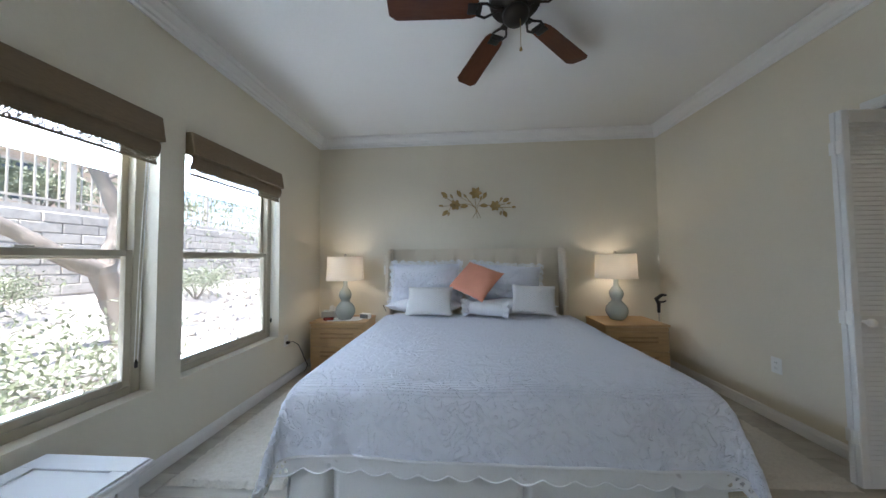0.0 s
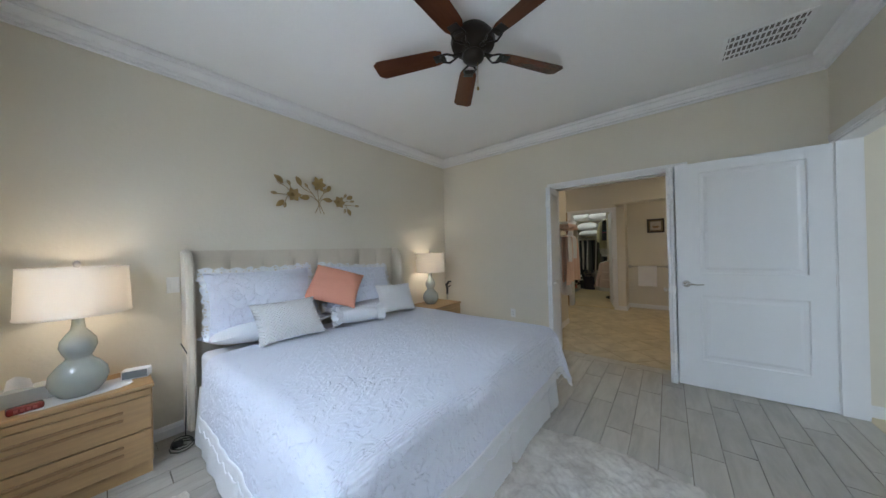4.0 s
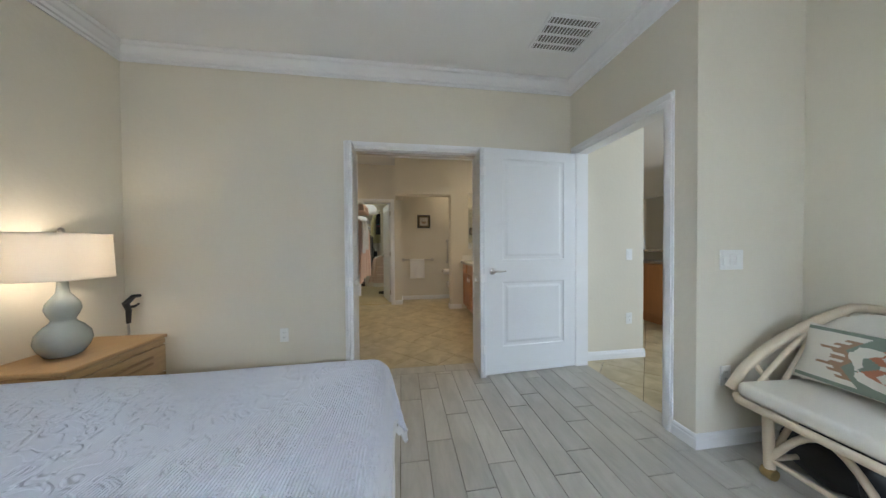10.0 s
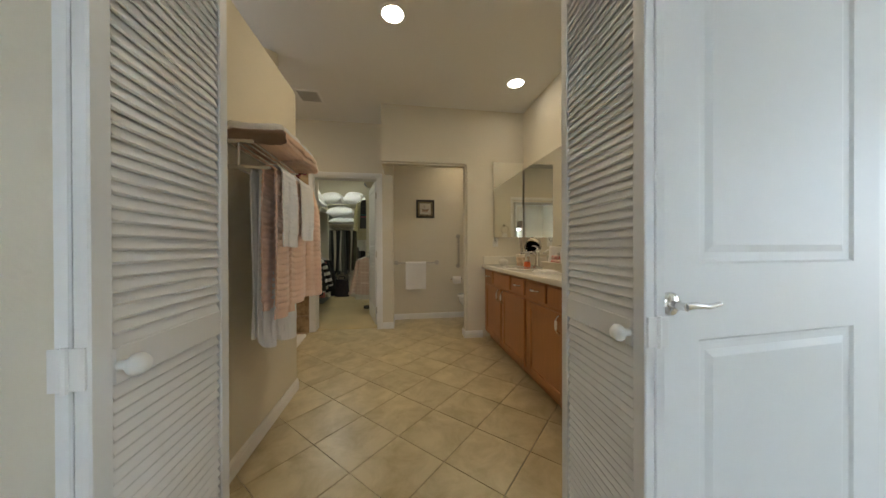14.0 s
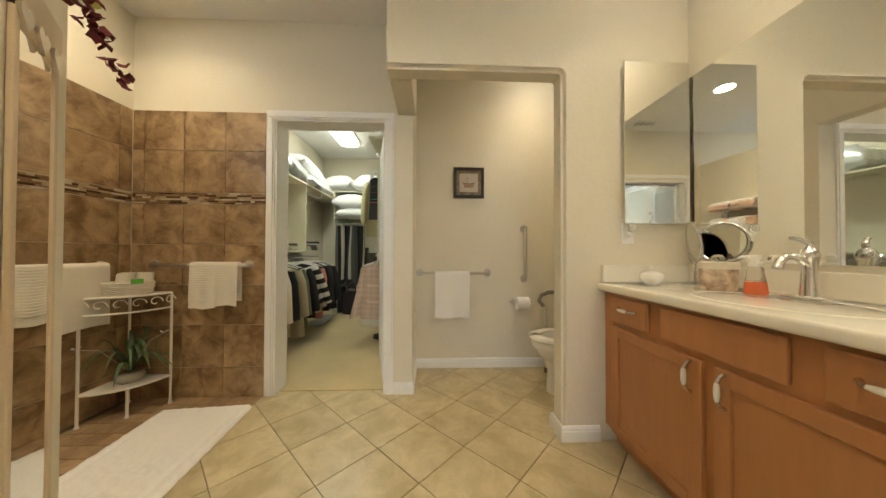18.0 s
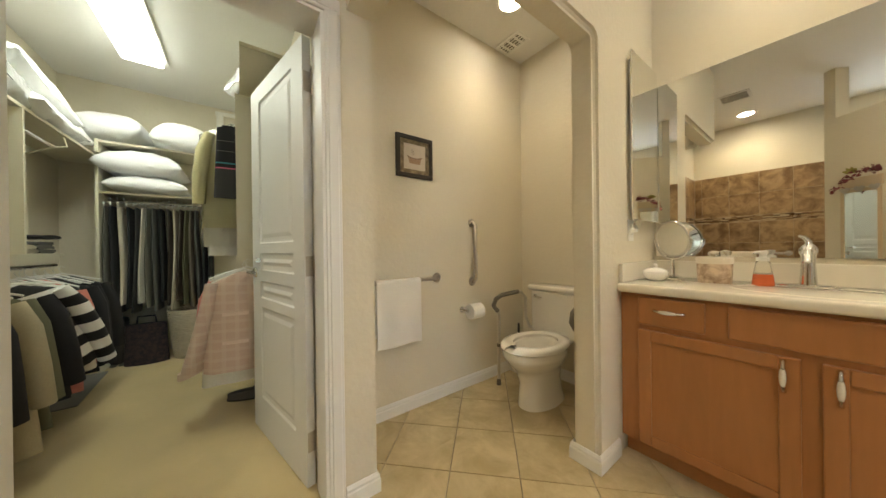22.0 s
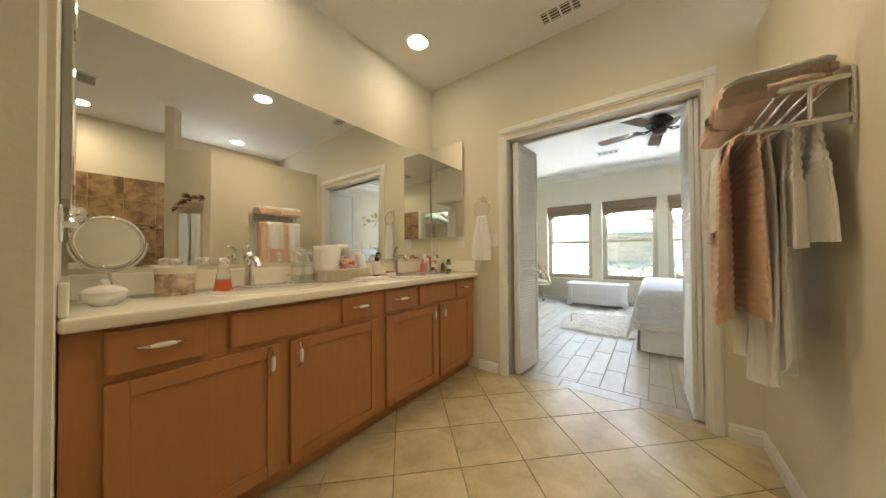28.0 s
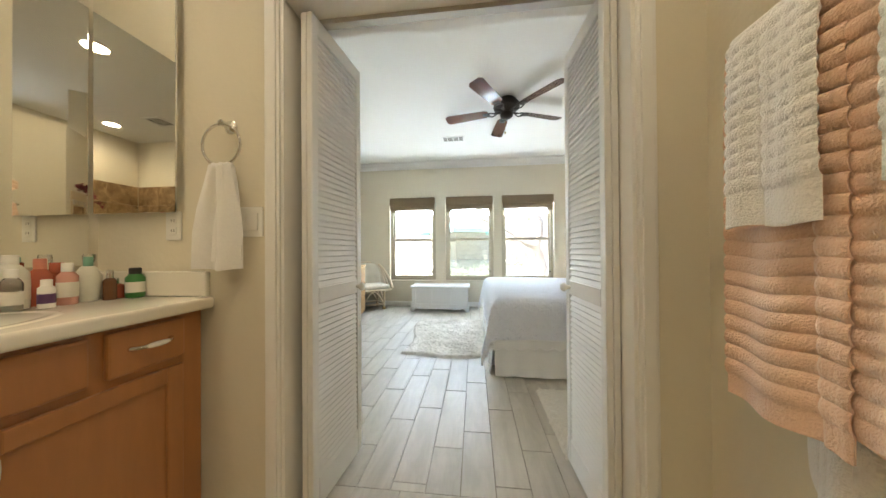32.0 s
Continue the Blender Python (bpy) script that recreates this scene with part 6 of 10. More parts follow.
# stones on the slope
rg = random.Random(21)
bm = B()
for k in range(700):
    x, y = -1.9 - 3.2 * rg.random(), -1.5 + 9.0 * rg.random()
    r = 0.015 + 0.05 * rg.random() ** 3
    mt = Matrix.LocRotScale((x, y, ground_z(x, y) + r * 0.3), Euler((rg.random() * 3, rg.random() * 3, rg.random() * 3)), (r * 1.3, r, r * 0.7))
    bmesh.ops.create_icosphere(bm, subdivisions=1, radius=1.0, matrix=mt)
solid("gravel_stones", bm, GRAVEL, "loose pale stones strewn over the slope", "stones", kind="stuff", smooth=70)
# retaining wall of blocks
rw = thing("retaining_wall", "pale split-face block retaining wall above the slope", "wall", pose(-5.3, 0, 0), kind="structure")
bm = B()
box(bm, -0.30, -0.02, -12.0, 16.0, 0.5, 2.02)
part("core", bm, BLOCK, rw)
bm = B()
box(bm, -0.06, 0.06, -0.198, 0.198, -0.0715, 0.0715, bevel=0.012, seg=1)
blk = mesh("block", bm, BLOCK)
for c in range(9):
    for k in range(24):
        y = -1.2 + 0.4 * k + (0.2 if c % 2 else 0.0)
        piece("block", blk, rw, pose(-0.02 + 0.012 * rg.random(), y, 0.70 + 0.146 * c, 0, 0, rg.uniform(-1.2, 1.2)))
# fence on top
fn = thing("fence", "pale iron picket fence on top of the retaining wall", "fence", pose(-5.62, 0, 2.03), kind="structure")
for z in (0.12, 0.92):
    bm = B()
    box(bm, -0.015, 0.015, -3.0, 10.0, z, z + 0.03)
    part("rail", bm, IRON, fn)
bm = B()
box(bm, -0.009, 0.009, -0.009, 0.009, 0.0, 1.0)
pk = mesh("picket", bm, IRON)
for k in range(105):
    piece("picket", pk, fn, pose(0, -2.9 + 0.122 * k, 0))
bm = B()
box(bm, -0.04, 0.04, -0.04, 0.04, -0.02, 1.08, bevel=0.006)
ps = mesh("post", bm, IRON)
for k in range(6):
    piece("post", ps, fn, pose(0, -2.6 + 2.3 * k, 0))


def limb(tree, pts, r0, r1, name="limb"):
    pts = [Vector(p) for p in pts]
    fine = []
    for a, b in zip(pts, pts[1:]):
        for k in range(5):
            p = a.lerp(b, k / 5)
            fine.append(p + 0.018 * Vector((noise.noise(p * 6), noise.noise(p * 6 + Vector((9, 0, 0))), 0)))
    fine.append(pts[-1])
    n = len(fine)
    bm = B()
    tube(bm, fine, [(r0 + (r1 - r0) * (k / (n - 1))) * (1 + 0.12 * noise.noise(fine[k] * 9)) for k in range(n)], 12)
    part(name, bm, BARK, tree, smooth=60)
    return fine


def foliage(tree, centres, count, spread, leaf, seed, name="crown", mat=BUSH):
    r = random.Random(seed)
    verts, faces = [], []
    for c in centres:
        for k in range(count):
            o = Vector((r.gauss(0, 1), r.gauss(0, 1), r.gauss(0, 0.8))) * spread
            p = Vector(c) + o
            d = Vector((r.gauss(0, 1), r.gauss(0, 1), r.gauss(0.3, 1))).normalized()
            s = d.orthogonal().normalized() * leaf * 0.16
            l = leaf * (0.6 + 0.8 * r.random())
            i = len(verts)
            verts += [p, p + d * l * 0.5 + s, p + d * l, p + d * l * 0.5 - s]
            faces.append((i, i + 1, i + 2, i + 3))
    me = bpy.data.meshes.new(name)
    me.from_pydata([tuple(v) for v in verts], [], faces)
    me.materials.append(mat)
    ob = new(name, me)
    ob.parent = tree
    return ob


tr = thing("tree", "gnarled grey tree with a forked trunk outside the window", "tree", pose(0, 0, 0))
limb(tr, [(-3.35, 3.42, 0.05), (-3.4, 3.34, 0.5), (-3.4, 3.20, 0.95), (-3.4, 3.10, 1.18)], 0.13, 0.11, "trunk")
limb(tr, [(-3.4, 3.12, 1.12), (-3.4, 2.80, 1.30), (-3.45, 2.58, 1.50), (-3.5, 2.30, 1.68), (-3.6, 1.7, 1.95)], 0.085, 0.05)
limb(tr, [(-3.4, 3.14, 1.12), (-3.4, 3.24, 1.45), (-3.4, 3.24, 1.75), (-3.4, 3.10, 2.10), (-3.4, 2.93, 2.45), (-3.4, 2.7, 3.0)], 0.085, 0.05)
limb(tr, [(-3.4, 2.75, 1.31), (-3.3, 2.55, 1.30), (-3.3, 2.25, 1.36), (-3.35, 1.9, 1.34)], 0.04, 0.02)
for a, b in (((-3.4, 2.93, 2.4), (-3.0, 3.6, 2.7)), ((-3.5, 2.3, 1.7), (-3.2, 2.0, 2.1)), ((-3.4, 3.1, 2.1), (-3.6, 3.6, 2.3)), ((-3.6, 1.7, 1.95), (-3.6, 1.0, 2.1)), ((-3.0, 3.6, 2.7), (-3.2, 4.3, 2.2)), ((-3.6, 3.6, 2.3), (-3.7, 4.4, 2.0))):
    limb(tr, [a, ((a[0] + b[0]) / 2, (a[1] + b[1]) / 2, (a[2] + b[2]) / 2 + 0.08), b], 0.025, 0.008, "branch")
foliage(tr, [(-3.0, 3.6, 2.75), (-3.6, 3.7, 2.35), (-3.2, 4.3, 2.2), (-3.7, 4.5, 2.0), (-3.6, 1.0, 2.2), (-3.3, 2.6, 3.1), (-3.6, 5.0, 2.2), (-3.5, 5.6, 2.0)], 130, 0.30, 0.085, 3)
t2 = thing("tree", "slim grey tree trunk farther along the slope", "tree", pose(0, 0, 0))
limb(t2, [(-3.5, 5.9, 0.25), (-3.45, 6.05, 0.7), (-3.4, 6.3, 1.1), (-3.4, 6.5, 1.8), (-3.4, 6.3, 2.6)], 0.11, 0.06, "trunk")
foliage(t2, [(-3.4, 6.1, 2.5), (-3.5, 5.7, 2.2), (-3.4, 6.8, 2.6), (-3.0, 6.4, 2.2), (-4.2, 6.0, 1.2)], 130, 0.38, 0.09, 5)


def bush(x, y, r, n, seed, label, leaf=0.06):
    t = thing("bush", label, "bush", pose(0, 0, 0), group="garden bushes")
    z = ground_z(x, y)
    rr = random.Random(seed)
    cs = []
    for k in range(7):
        a = k * 0.9
        c = (x + 0.5 * r * math.cos(a), y + 0.7 * r * math.sin(a), z + r * (0.45 + 0.5 * rr.random()))
        cs.append(c)
        limb(t, [(x, y, z - 0.02), ((x + c[0]) / 2, (y + c[1]) / 2, z + 0.4 * r), c], 0.014, 0.005, "branch")
    foliage(t, cs, n, 0.30 * r, leaf, seed)


bush(-2.55, 1.55, 0.62, 240, 31, "grey-green leafy bush close to the window")
bush(-2.6, 2.35, 0.58, 240, 32, "grey-green leafy bush close to the window")
bush(-2.5, 0.55, 0.55, 240, 33, "grey-green leafy bush close to the window")
bush(-4.6, 2.95, 0.42, 420, 34, "rounded dark green shrub before the block wall", 0.04)
bush(-4.4, 5.2, 0.45, 300, 35, "rounded dark green shrub before the block wall", 0.05)
bush(-2.6, -0.35, 0.50, 200, 36, "grey-green leafy bush close to the window")
bush(-6.3, 4.4, 0.55, 300, 37, "shrub behind the fence", 0.08)
bush(-6.4, 6.3, 0.6, 300, 38, "shrub behind the fence", 0.08)
# fan palm behind the fence
pm = thing("palm", "fan palm behind the fence", "palm", pose(-6.6, 3.6, 2.05))
for k in range(12):
    a = k * 0.55
    bm = B()
    hub = Vector((0.35 * math.cos(a), 0.35 * math.sin(a), 0.7 + 0.25 * math.sin(k * 2.1)))
    tube(bm, [(0, 0, 0), hub], 0.012, 5)
    side = Vector((-math.sin(a), math.cos(a), 0))
    outw = Vector((math.cos(a), math.sin(a), 0.4)).normalized()
    for j in range(-6, 7):
        d = (outw * math.cos(j * 0.2) + side * math.sin(j * 0.2)).normalized()
        w_ = d.cross(Vector((0, 0, 1))).normalized() * 0.02
        q = [bm.verts.new(hub), bm.verts.new(hub + d * 0.25 + w_), bm.verts.new(hub + d * 0.5 + Vector((0, 0, -0.08))), bm.verts.new(hub + d * 0.25 - w_)]
        bm.faces.new(q)
    part("frond", bm, BUSH, pm)
# neighbouring house
hs = thing("house", "tan stucco neighbouring house with a low roof", "house", pose(-13.0, 4.0, 2.2))
bm = B()
box(bm, -4, 0, -6, 7, 0, 2.9)
part("wall", bm, STUCCO, hs)
bm = B()
for s in (1,):
    vs = [(-4.6, -6.6, 2.9), (0.7, -6.6, 2.9), (0.7, 7.6, 2.9), (-4.6, 7.6, 2.9), (-2.0, -6.6, 4.0), (-2.0, 7.6, 4.0)]
    vv = [bm.verts.new(v) for v in vs]
    for f in ((0, 1, 4), (3, 5, 2), (1, 2, 5, 4), (0, 4, 5, 3), (0, 3, 2, 1)):
        bm.faces.new([vv[i] for i in f])
part("roof", bm, plain("clay_roof_tile", (0.30, 0.15, 0.09), 0.9), hs)
for y in (-3.5, 0.2, 3.8):
    bm = B()
    box(bm, 0.0, 0.05, y - 0.7, y + 0.7, 0.9, 2.2)
    wn_ = part("window", bm, IRON, hs)
    bm = B()
    box(bm, 0.051, 0.056, y - 0.62, y + 0.62, 0.98, 2.12)
    part("pane", bm, plain("dark_far_glass", (0.05, 0.06, 0.07), 0.1), wn_)
# patio umbrella
um = thing("patio_umbrella", "open teal patio umbrella on a pole in the garden", "umbrella", pose(-4.6, 1.0, ground_z(-4.6, 1.0)))
bm = B()
tube(bm, [(0, 0, 0), (0, 0, 1.42)], 0.02, 10)
part("pole", bm, IRON, um, smooth=60)
bm = B()
top = bm.verts.new((0, 0, 1.42))
rim = [bm.verts.new((1.2 * math.cos(k * math.pi / 4), 1.2 * math.sin(k * math.pi / 4), 1.08)) for k in range(8)]
hem = [bm.verts.new((1.21 * math.cos(k * math.pi / 4), 1.21 * math.sin(k * math.pi / 4), 0.98)) for k in range(8)]
for k in range(8):
    bm.faces.new((top, rim[k], rim[(k + 1) % 8]))
    bm.faces.new((rim[k], hem[k], hem[(k + 1) % 8], rim[(k + 1) % 8]))
part("canopy", bm, plain("pale_teal_canvas", (0.30, 0.58, 0.55), 0.85), um)
for k in range(8):
    bm = B()
    tube(bm, [(0, 0, 1.40), (1.19 * math.cos(k * math.pi / 4), 1.19 * math.sin(k * math.pi / 4), 1.065)], 0.008, 6)
    part("rib", bm, IRON, um)
# ---- fittings and loose things of the bath ----
GLOW = glowing("lit_downlight_lens", (1.0, 0.90, 0.72), 6.0)
for lx, ly in DOWNLIGHTS:
    t = thing("downlight", "lit round recessed downlight with a white trim ring", "downlight", pose(lx, ly, H), group="downlights")
    bm = B()
    lathe(bm, [(0.098, 0.0), (0.098, -0.004), (0.090, -0.007), (0.076, -0.004), (0.076, 0.0)], 32)
    part("trim_ring", bm, TRIM, t, smooth=40)
    bm = B()
    lathe(bm, [(0.0, -0.0015), (0.076, -0.0015), (0.076, -0.001), (0.0, -0.001)], 32)
    part("lens", bm, GLOW, t)

# basins: a raised oval rim with a bowl set into the slab
CZ = 0.886
for sx in SINKS:
    bm = B()
    n = 40
    prof = [(1.0, 0.0), (0.97, 0.003), (0.93, 0.003), (0.90, 0.0015), (0.86, 0.0012)]
    rings = [[bm.verts.new((sx + 0.26 * r * math.cos(2 * math.pi * k / n), 0.30 + 0.19 * r * math.sin(2 * math.pi * k / n), CZ + 0.0005 + z)) for k in range(n)] for r, z in prof]
    for a, b in zip(rings, rings[1:]):
        for k in range(n):
            bm.faces.new((a[k], a[(k + 1) % n], b[(k + 1) % n], b[k]))
    part("basin_rim", bm, MARBLE, counter, smooth=60)


def faucet(x):
    t = thing("faucet", "polished chrome single-lever basin faucet", "faucet", pose(x, 0.12, CZ), group="faucets")
    bm = B()
    def oval(u, v):
        a = u * 2 * math.pi
        r = (0.0, 0.8, 1.0, 1.0)[min(3, int(v * 3 + 0.01))]
        z = (0.014, 0.013, 0.008, 0.0005)[min(3, int(v * 3 + 0.01))]
        return Vector((0.085 * r * math.cos(a), 0.030 * r * math.sin(a), z))
    sheet(bm, 32, 3, oval)
    bmesh.ops.remove_doubles(bm, verts=bm.verts, dist=1e-4)
    part("base_plate", bm, CHROME, t, smooth=40)
    bm = B()
    lathe(bm, [(0.026, 0.012), (0.024, 0.03), (0.020, 0.09), (0.021, 0.135), (0.026, 0.15), (0.026, 0.165), (0.018, 0.18), (0.008, 0.19), (0.0, 0.192)], 20)
    part("body", bm, CHROME, t, smooth=60)
    bm = B()
    tube(bm, [(0, 0.01, 0.125), (0, 0.045, 0.155), (0, 0.085, 0.155), (0, 0.115, 0.13), (0, 0.12, 0.112)], [0.014, 0.013, 0.012, 0.013, 0.015], 12)
    part("spout", bm, CHROME, t, smooth=60)
    bm = B()
    tube(bm, [(0, 0.0, 0.185), (0.0, -0.006, 0.20), (0.012, 0.02, 0.218), (0.02, 0.045, 0.222)], [0.009, 0.009, 0.008, 0.006], 10)
    part("lever", bm, CHROME, t, smooth=60)
    return t


fc = faucet(4.64)
copy_thing(fc, pose(3.585, 0.12, CZ))

# make-up mirror on a stand
mk = thing("makeup_mirror", "round tilting chrome make-up mirror on a stand", "mirror", pose(5.116, 0.085, CZ, 0, 0, -30))
bm = B()
lathe(bm, [(0.0, 0.0), (0.055, 0.0), (0.055, 0.006), (0.04, 0.014), (0.012, 0.02), (0.009, 0.04), (0.012, 0.06), (0.007, 0.075), (0.007, 0.11), (0.0, 0.11)], 24)
tube(bm, [(0.115 * math.cos(a), 0, 0.225 + 0.115 * math.sin(a)) for a in [math.pi + math.pi * k / 16 for k in range(17)]], 0.005, 8)
part("stand", bm, CHROME, mk, smooth=60)
bm = B()
tube(bm, [(0.102 * math.cos(k * 0.1963), 0, 0.102 * math.sin(k * 0.1963)) for k in range(32)], 0.008, 8, closed=True)
fr = part("frame", bm, CHROME, mk, smooth=60, at=pose(0, 0, 0.225, -8, 0, 0))
for s in (-1, 1):
    bm = B()
    lathe(bm, [(0.0, 0.004 * s), (0.098, 0.004 * s), (0.098, 0.002 * s), (0.0, 0.002 * s)], 36, axis="y")
    part("glass", bm, MIRROR, fr)

dish = thing("lidded_dish", "small white ceramic lidded dish on the counter", "dish", pose(5.135, 0.30, CZ))
bm = B()
lathe(bm, [(0.028, 0.0), (0.032, 0.004), (0.052, 0.022), (0.056, 0.04), (0.054, 0.046), (0.0, 0.046)], 26)
part("bowl", bm, CERAMIC, dish, smooth=60)
bm = B()
lathe(bm, [(0.056, 0.047), (0.052, 0.056), (0.03, 0.068), (0.008, 0.072), (0.011, 0.082), (0.008, 0.092), (0.0, 0.094)], 26)
part("lid", bm, CERAMIC, dish, smooth=60)

fb_ = thing("floral_box", "round cream box with brown floral print and crystal knob", "box", pose(4.93, 0.15, CZ))
FLORAL = mottled("cream_floral_paper", (0.20, 0.11, 0.06), (0.72, 0.58, 0.42), 0.6, scale=16, detail=5, per_object=0.0, bump=0.0)
bm = B()
lathe(bm, [(0.0, 0.0), (0.064, 0.0), (0.068, 0.10), (0.0, 0.10)], 28)
part("body", bm, FLORAL, fb_, smooth=40)
bm = B()
lathe(bm, [(0.071, 0.094), (0.071, 0.122), (0.068, 0.125), (0.0, 0.125)], 28)
part("lid", bm, TERRY_C, fb_, smooth=40)
bm = B()
bmesh.ops.create_icosphere(bm, subdivisions=2, radius=0.021, matrix=Matrix.LocRotScale((0, 0, 0.142), None, (1.25, 1.25, 0.85)))
part("knob", bm, CLEARPL, fb_, "clear faceted knob")


def bottle(name, x, y, prof, mat, label, cap=None, capmat=WHITEPL, pump=False, lbl=None, turn=0, group="toiletries"):
    t = thing(name, label, "bottle", pose(x, y, CZ + 0.0006, 0, 0, turn), group=group)
    bm = B()
    lathe(bm, prof, 20)
    part("body", bm, mat, t, smooth=40)
    z = prof[-1][1]
    if cap:
        bm = B()
        lathe(bm, [(cap[0], z), (cap[0], z + cap[1] * 0.9), (cap[0] * 0.85, z + cap[1]), (0.0, z + cap[1])], 16)
        part("cap", bm, capmat, t, smooth=40)
        z += cap[1]
    if pump:
        bm = B()
        tube(bm, [(0, 0, z), (0, 0, z + 0.028)], 0.004, 8)
        tube(bm, [(0, 0, z + 0.03), (0.0, 0.02, z + 0.032), (0.0, 0.042, z + 0.026)], [0.009, 0.008, 0.005], 8)
        part("pump", bm, capmat, t, smooth=60)
    if lbl:
        r, z0, z1, lm = lbl
        bm = B()
        sheet(bm, 14, 1, lambda u, v: Vector((r * math.cos(-0.3 + 3.7 * u), r * math.sin(-0.3 + 3.7 * u), z0 + (z1 - z0) * v)))
        part("label", bm, lm, t, smooth=60)
    return t


GREYCL = material("pale_grey_cloth", (0.56, 0.54, 0.50), 0.95, grain=160, vary=0.06, bump=0.8, bump_scale=260, sheen=0.2)
WRAP = mottled("red_printed_wrap", (0.50, 0.03, 0.03), (0.72, 0.60, 0.48), 0.3, scale=40, detail=2, per_object=0.0, bump=0.0)
sq = bottle("soap_dispenser", 4.765, 0.17, [(0.0, 0.0), (0.034, 0.0), (0.036, 0.005), (0.031, 0.052), (0.0, 0.053)], ORANGEPL, "clear pump bottle of coral hand soap", None)
bm = B()
lathe(bm, [(0.0312, 0.053), (0.025, 0.085), (0.024, 0.105), (0.015, 0.114), (0.0, 0.114)], 20)
part("upper_bottle", bm, CLEARPL, sq, smooth=40)
bm = B()
lathe(bm, [(0.021, 0.112), (0.021, 0.128), (0.012, 0.132), (0.012, 0.142), (0.017, 0.144), (0.017, 0.158), (0.0, 0.160)], 18)
tube(bm, [(0.01, 0.01, 0.152), (0.02, 0.03, 0.152), (0.024, 0.042, 0.147)], [0.007, 0.006, 0.004], 8)
part("pump", bm, WHITEPL, sq, smooth=50)
# lotion caddy
cad = thing("wire_caddy", "silver wire caddy holding two sage lotion bottles", "caddy", pose(4.36, 0.12, CZ))
for z in (0.012, 0.05):
    bm = B()
    tube(bm, [(-0.075, -0.035, z), (0.075, -0.035, z), (0.075, 0.035, z), (-0.075, 0.035, z)], 0.0022, 6, closed=True)
    part("rail", bm, CHROME, cad)
for k in range(16):
    bm = B()
    x = -0.072 + 0.0096 * k
    tube(bm, [(x, 0.035, 0.012), (x, 0.035, 0.05)], 0.0012, 5)
    part("wire", bm, CHROME, cad)
for x in (-0.07, 0.07):
    for y in (-0.03, 0.03):
        bm = B()
        lathe(bm, [(0.0, 0.0), (0.006, 0.002), (0.006, 0.01), (0.0, 0.012)], 10, centre=(x, y, 0))
        part("foot", bm, CHROME, cad)
LABEL = plain("ivory_label", (0.70, 0.68, 0.60), 0.6)
for x in (4.325, 4.395):
    bottle("lotion_bottle", x, 0.12, [(0.0, 0.014), (0.029, 0.014), (0.031, 0.02), (0.031, 0.115), (0.026, 0.126), (0.011, 0.13)], LAV, "sage lotion bottle with a white pump", (0.011, 0.016), WHITEPL, True, (0.0314, 0.05, 0.095, LABEL))

# basket of rolled towels
bk = thing("towel_basket", "white wicker tray basket on the counter", "basket", pose(4.12, 0.16, CZ))
bm = B()
box(bm, -0.16, 0.16, -0.095, 0.095, 0.0, 0.008)
part("bottom", bm, WICKERW, bk)


def woven_side(x0, y0, x1, y1, h, rows, cols):
    """Withies in and out of stakes."""
    bm = B()
    a, b = Vector((x0, y0, 0)), Vector((x1, y1, 0))
    nrm = Vector((-(b - a).y, (b - a).x, 0)).normalized()
    for r in range(rows):
        z = h * (r + 0.5) / rows
        tube(bm, [a.lerp(b, k / (cols * 2)) + nrm * 0.004 * math.sin(k * math.pi / 2 + r * math.pi) + Vector((0, 0, z)) for k in range(cols * 2 + 1)], h / rows * 0.52, 5)
    return bm


for q in ((-0.16, -0.095, 0.16, -0.095), (0.16, -0.095, 0.16, 0.095), (0.16, 0.095, -0.16, 0.095), (-0.16, 0.095, -0.16, -0.095)):
    tagged(part("woven_side", woven_side(*q, 0.072, 7, 14 if abs(q[0] - q[2]) > 0.2 else 8), WICKERW, bk, smooth=70), kind="stuff")
bm = B()
tube(bm, [(-0.163, -0.098, 0.074), (0.163, -0.098, 0.074), (0.163, 0.098, 0.074), (-0.163, 0.098, 0.074)], 0.006, 6, closed=True)
part("rim", bm, WICKERW, bk, smooth=60)


def rolled(name, m, r, l, mat, label):
    t = thing(name, label, "towel", m, group="rolled towels")
    bm = B()
    n = 64
    pts = []
    for k in range(n):
        a = k * 0.42
        rr = r * (0.25 + 0.75 * k / (n - 1))
        pts.append((rr * math.cos(a), rr * math.sin(a)))
    g = [[bm.verts.new((x, y, z + 0.004 * noise.noise(Vector((x * 30, y * 30, z * 9))))) for z in (0.0, l * 0.5, l)] for x, y in pts]
    for a, b in zip(g, g[1:]):
        for j in range(2):
            bm.faces.new((a[j], b[j], b[j + 1], a[j + 1]))
    part("roll", bm, mat, t, smooth=80)
    bm = B()
    lathe(bm, [(0.0, 0.004), (r * 0.93, 0.004), (r * 0.95, l * 0.5), (r * 0.93, l - 0.008), (0.0, l - 0.008)], 24)
    part("core", bm, mat, t, smooth=60)
    return t


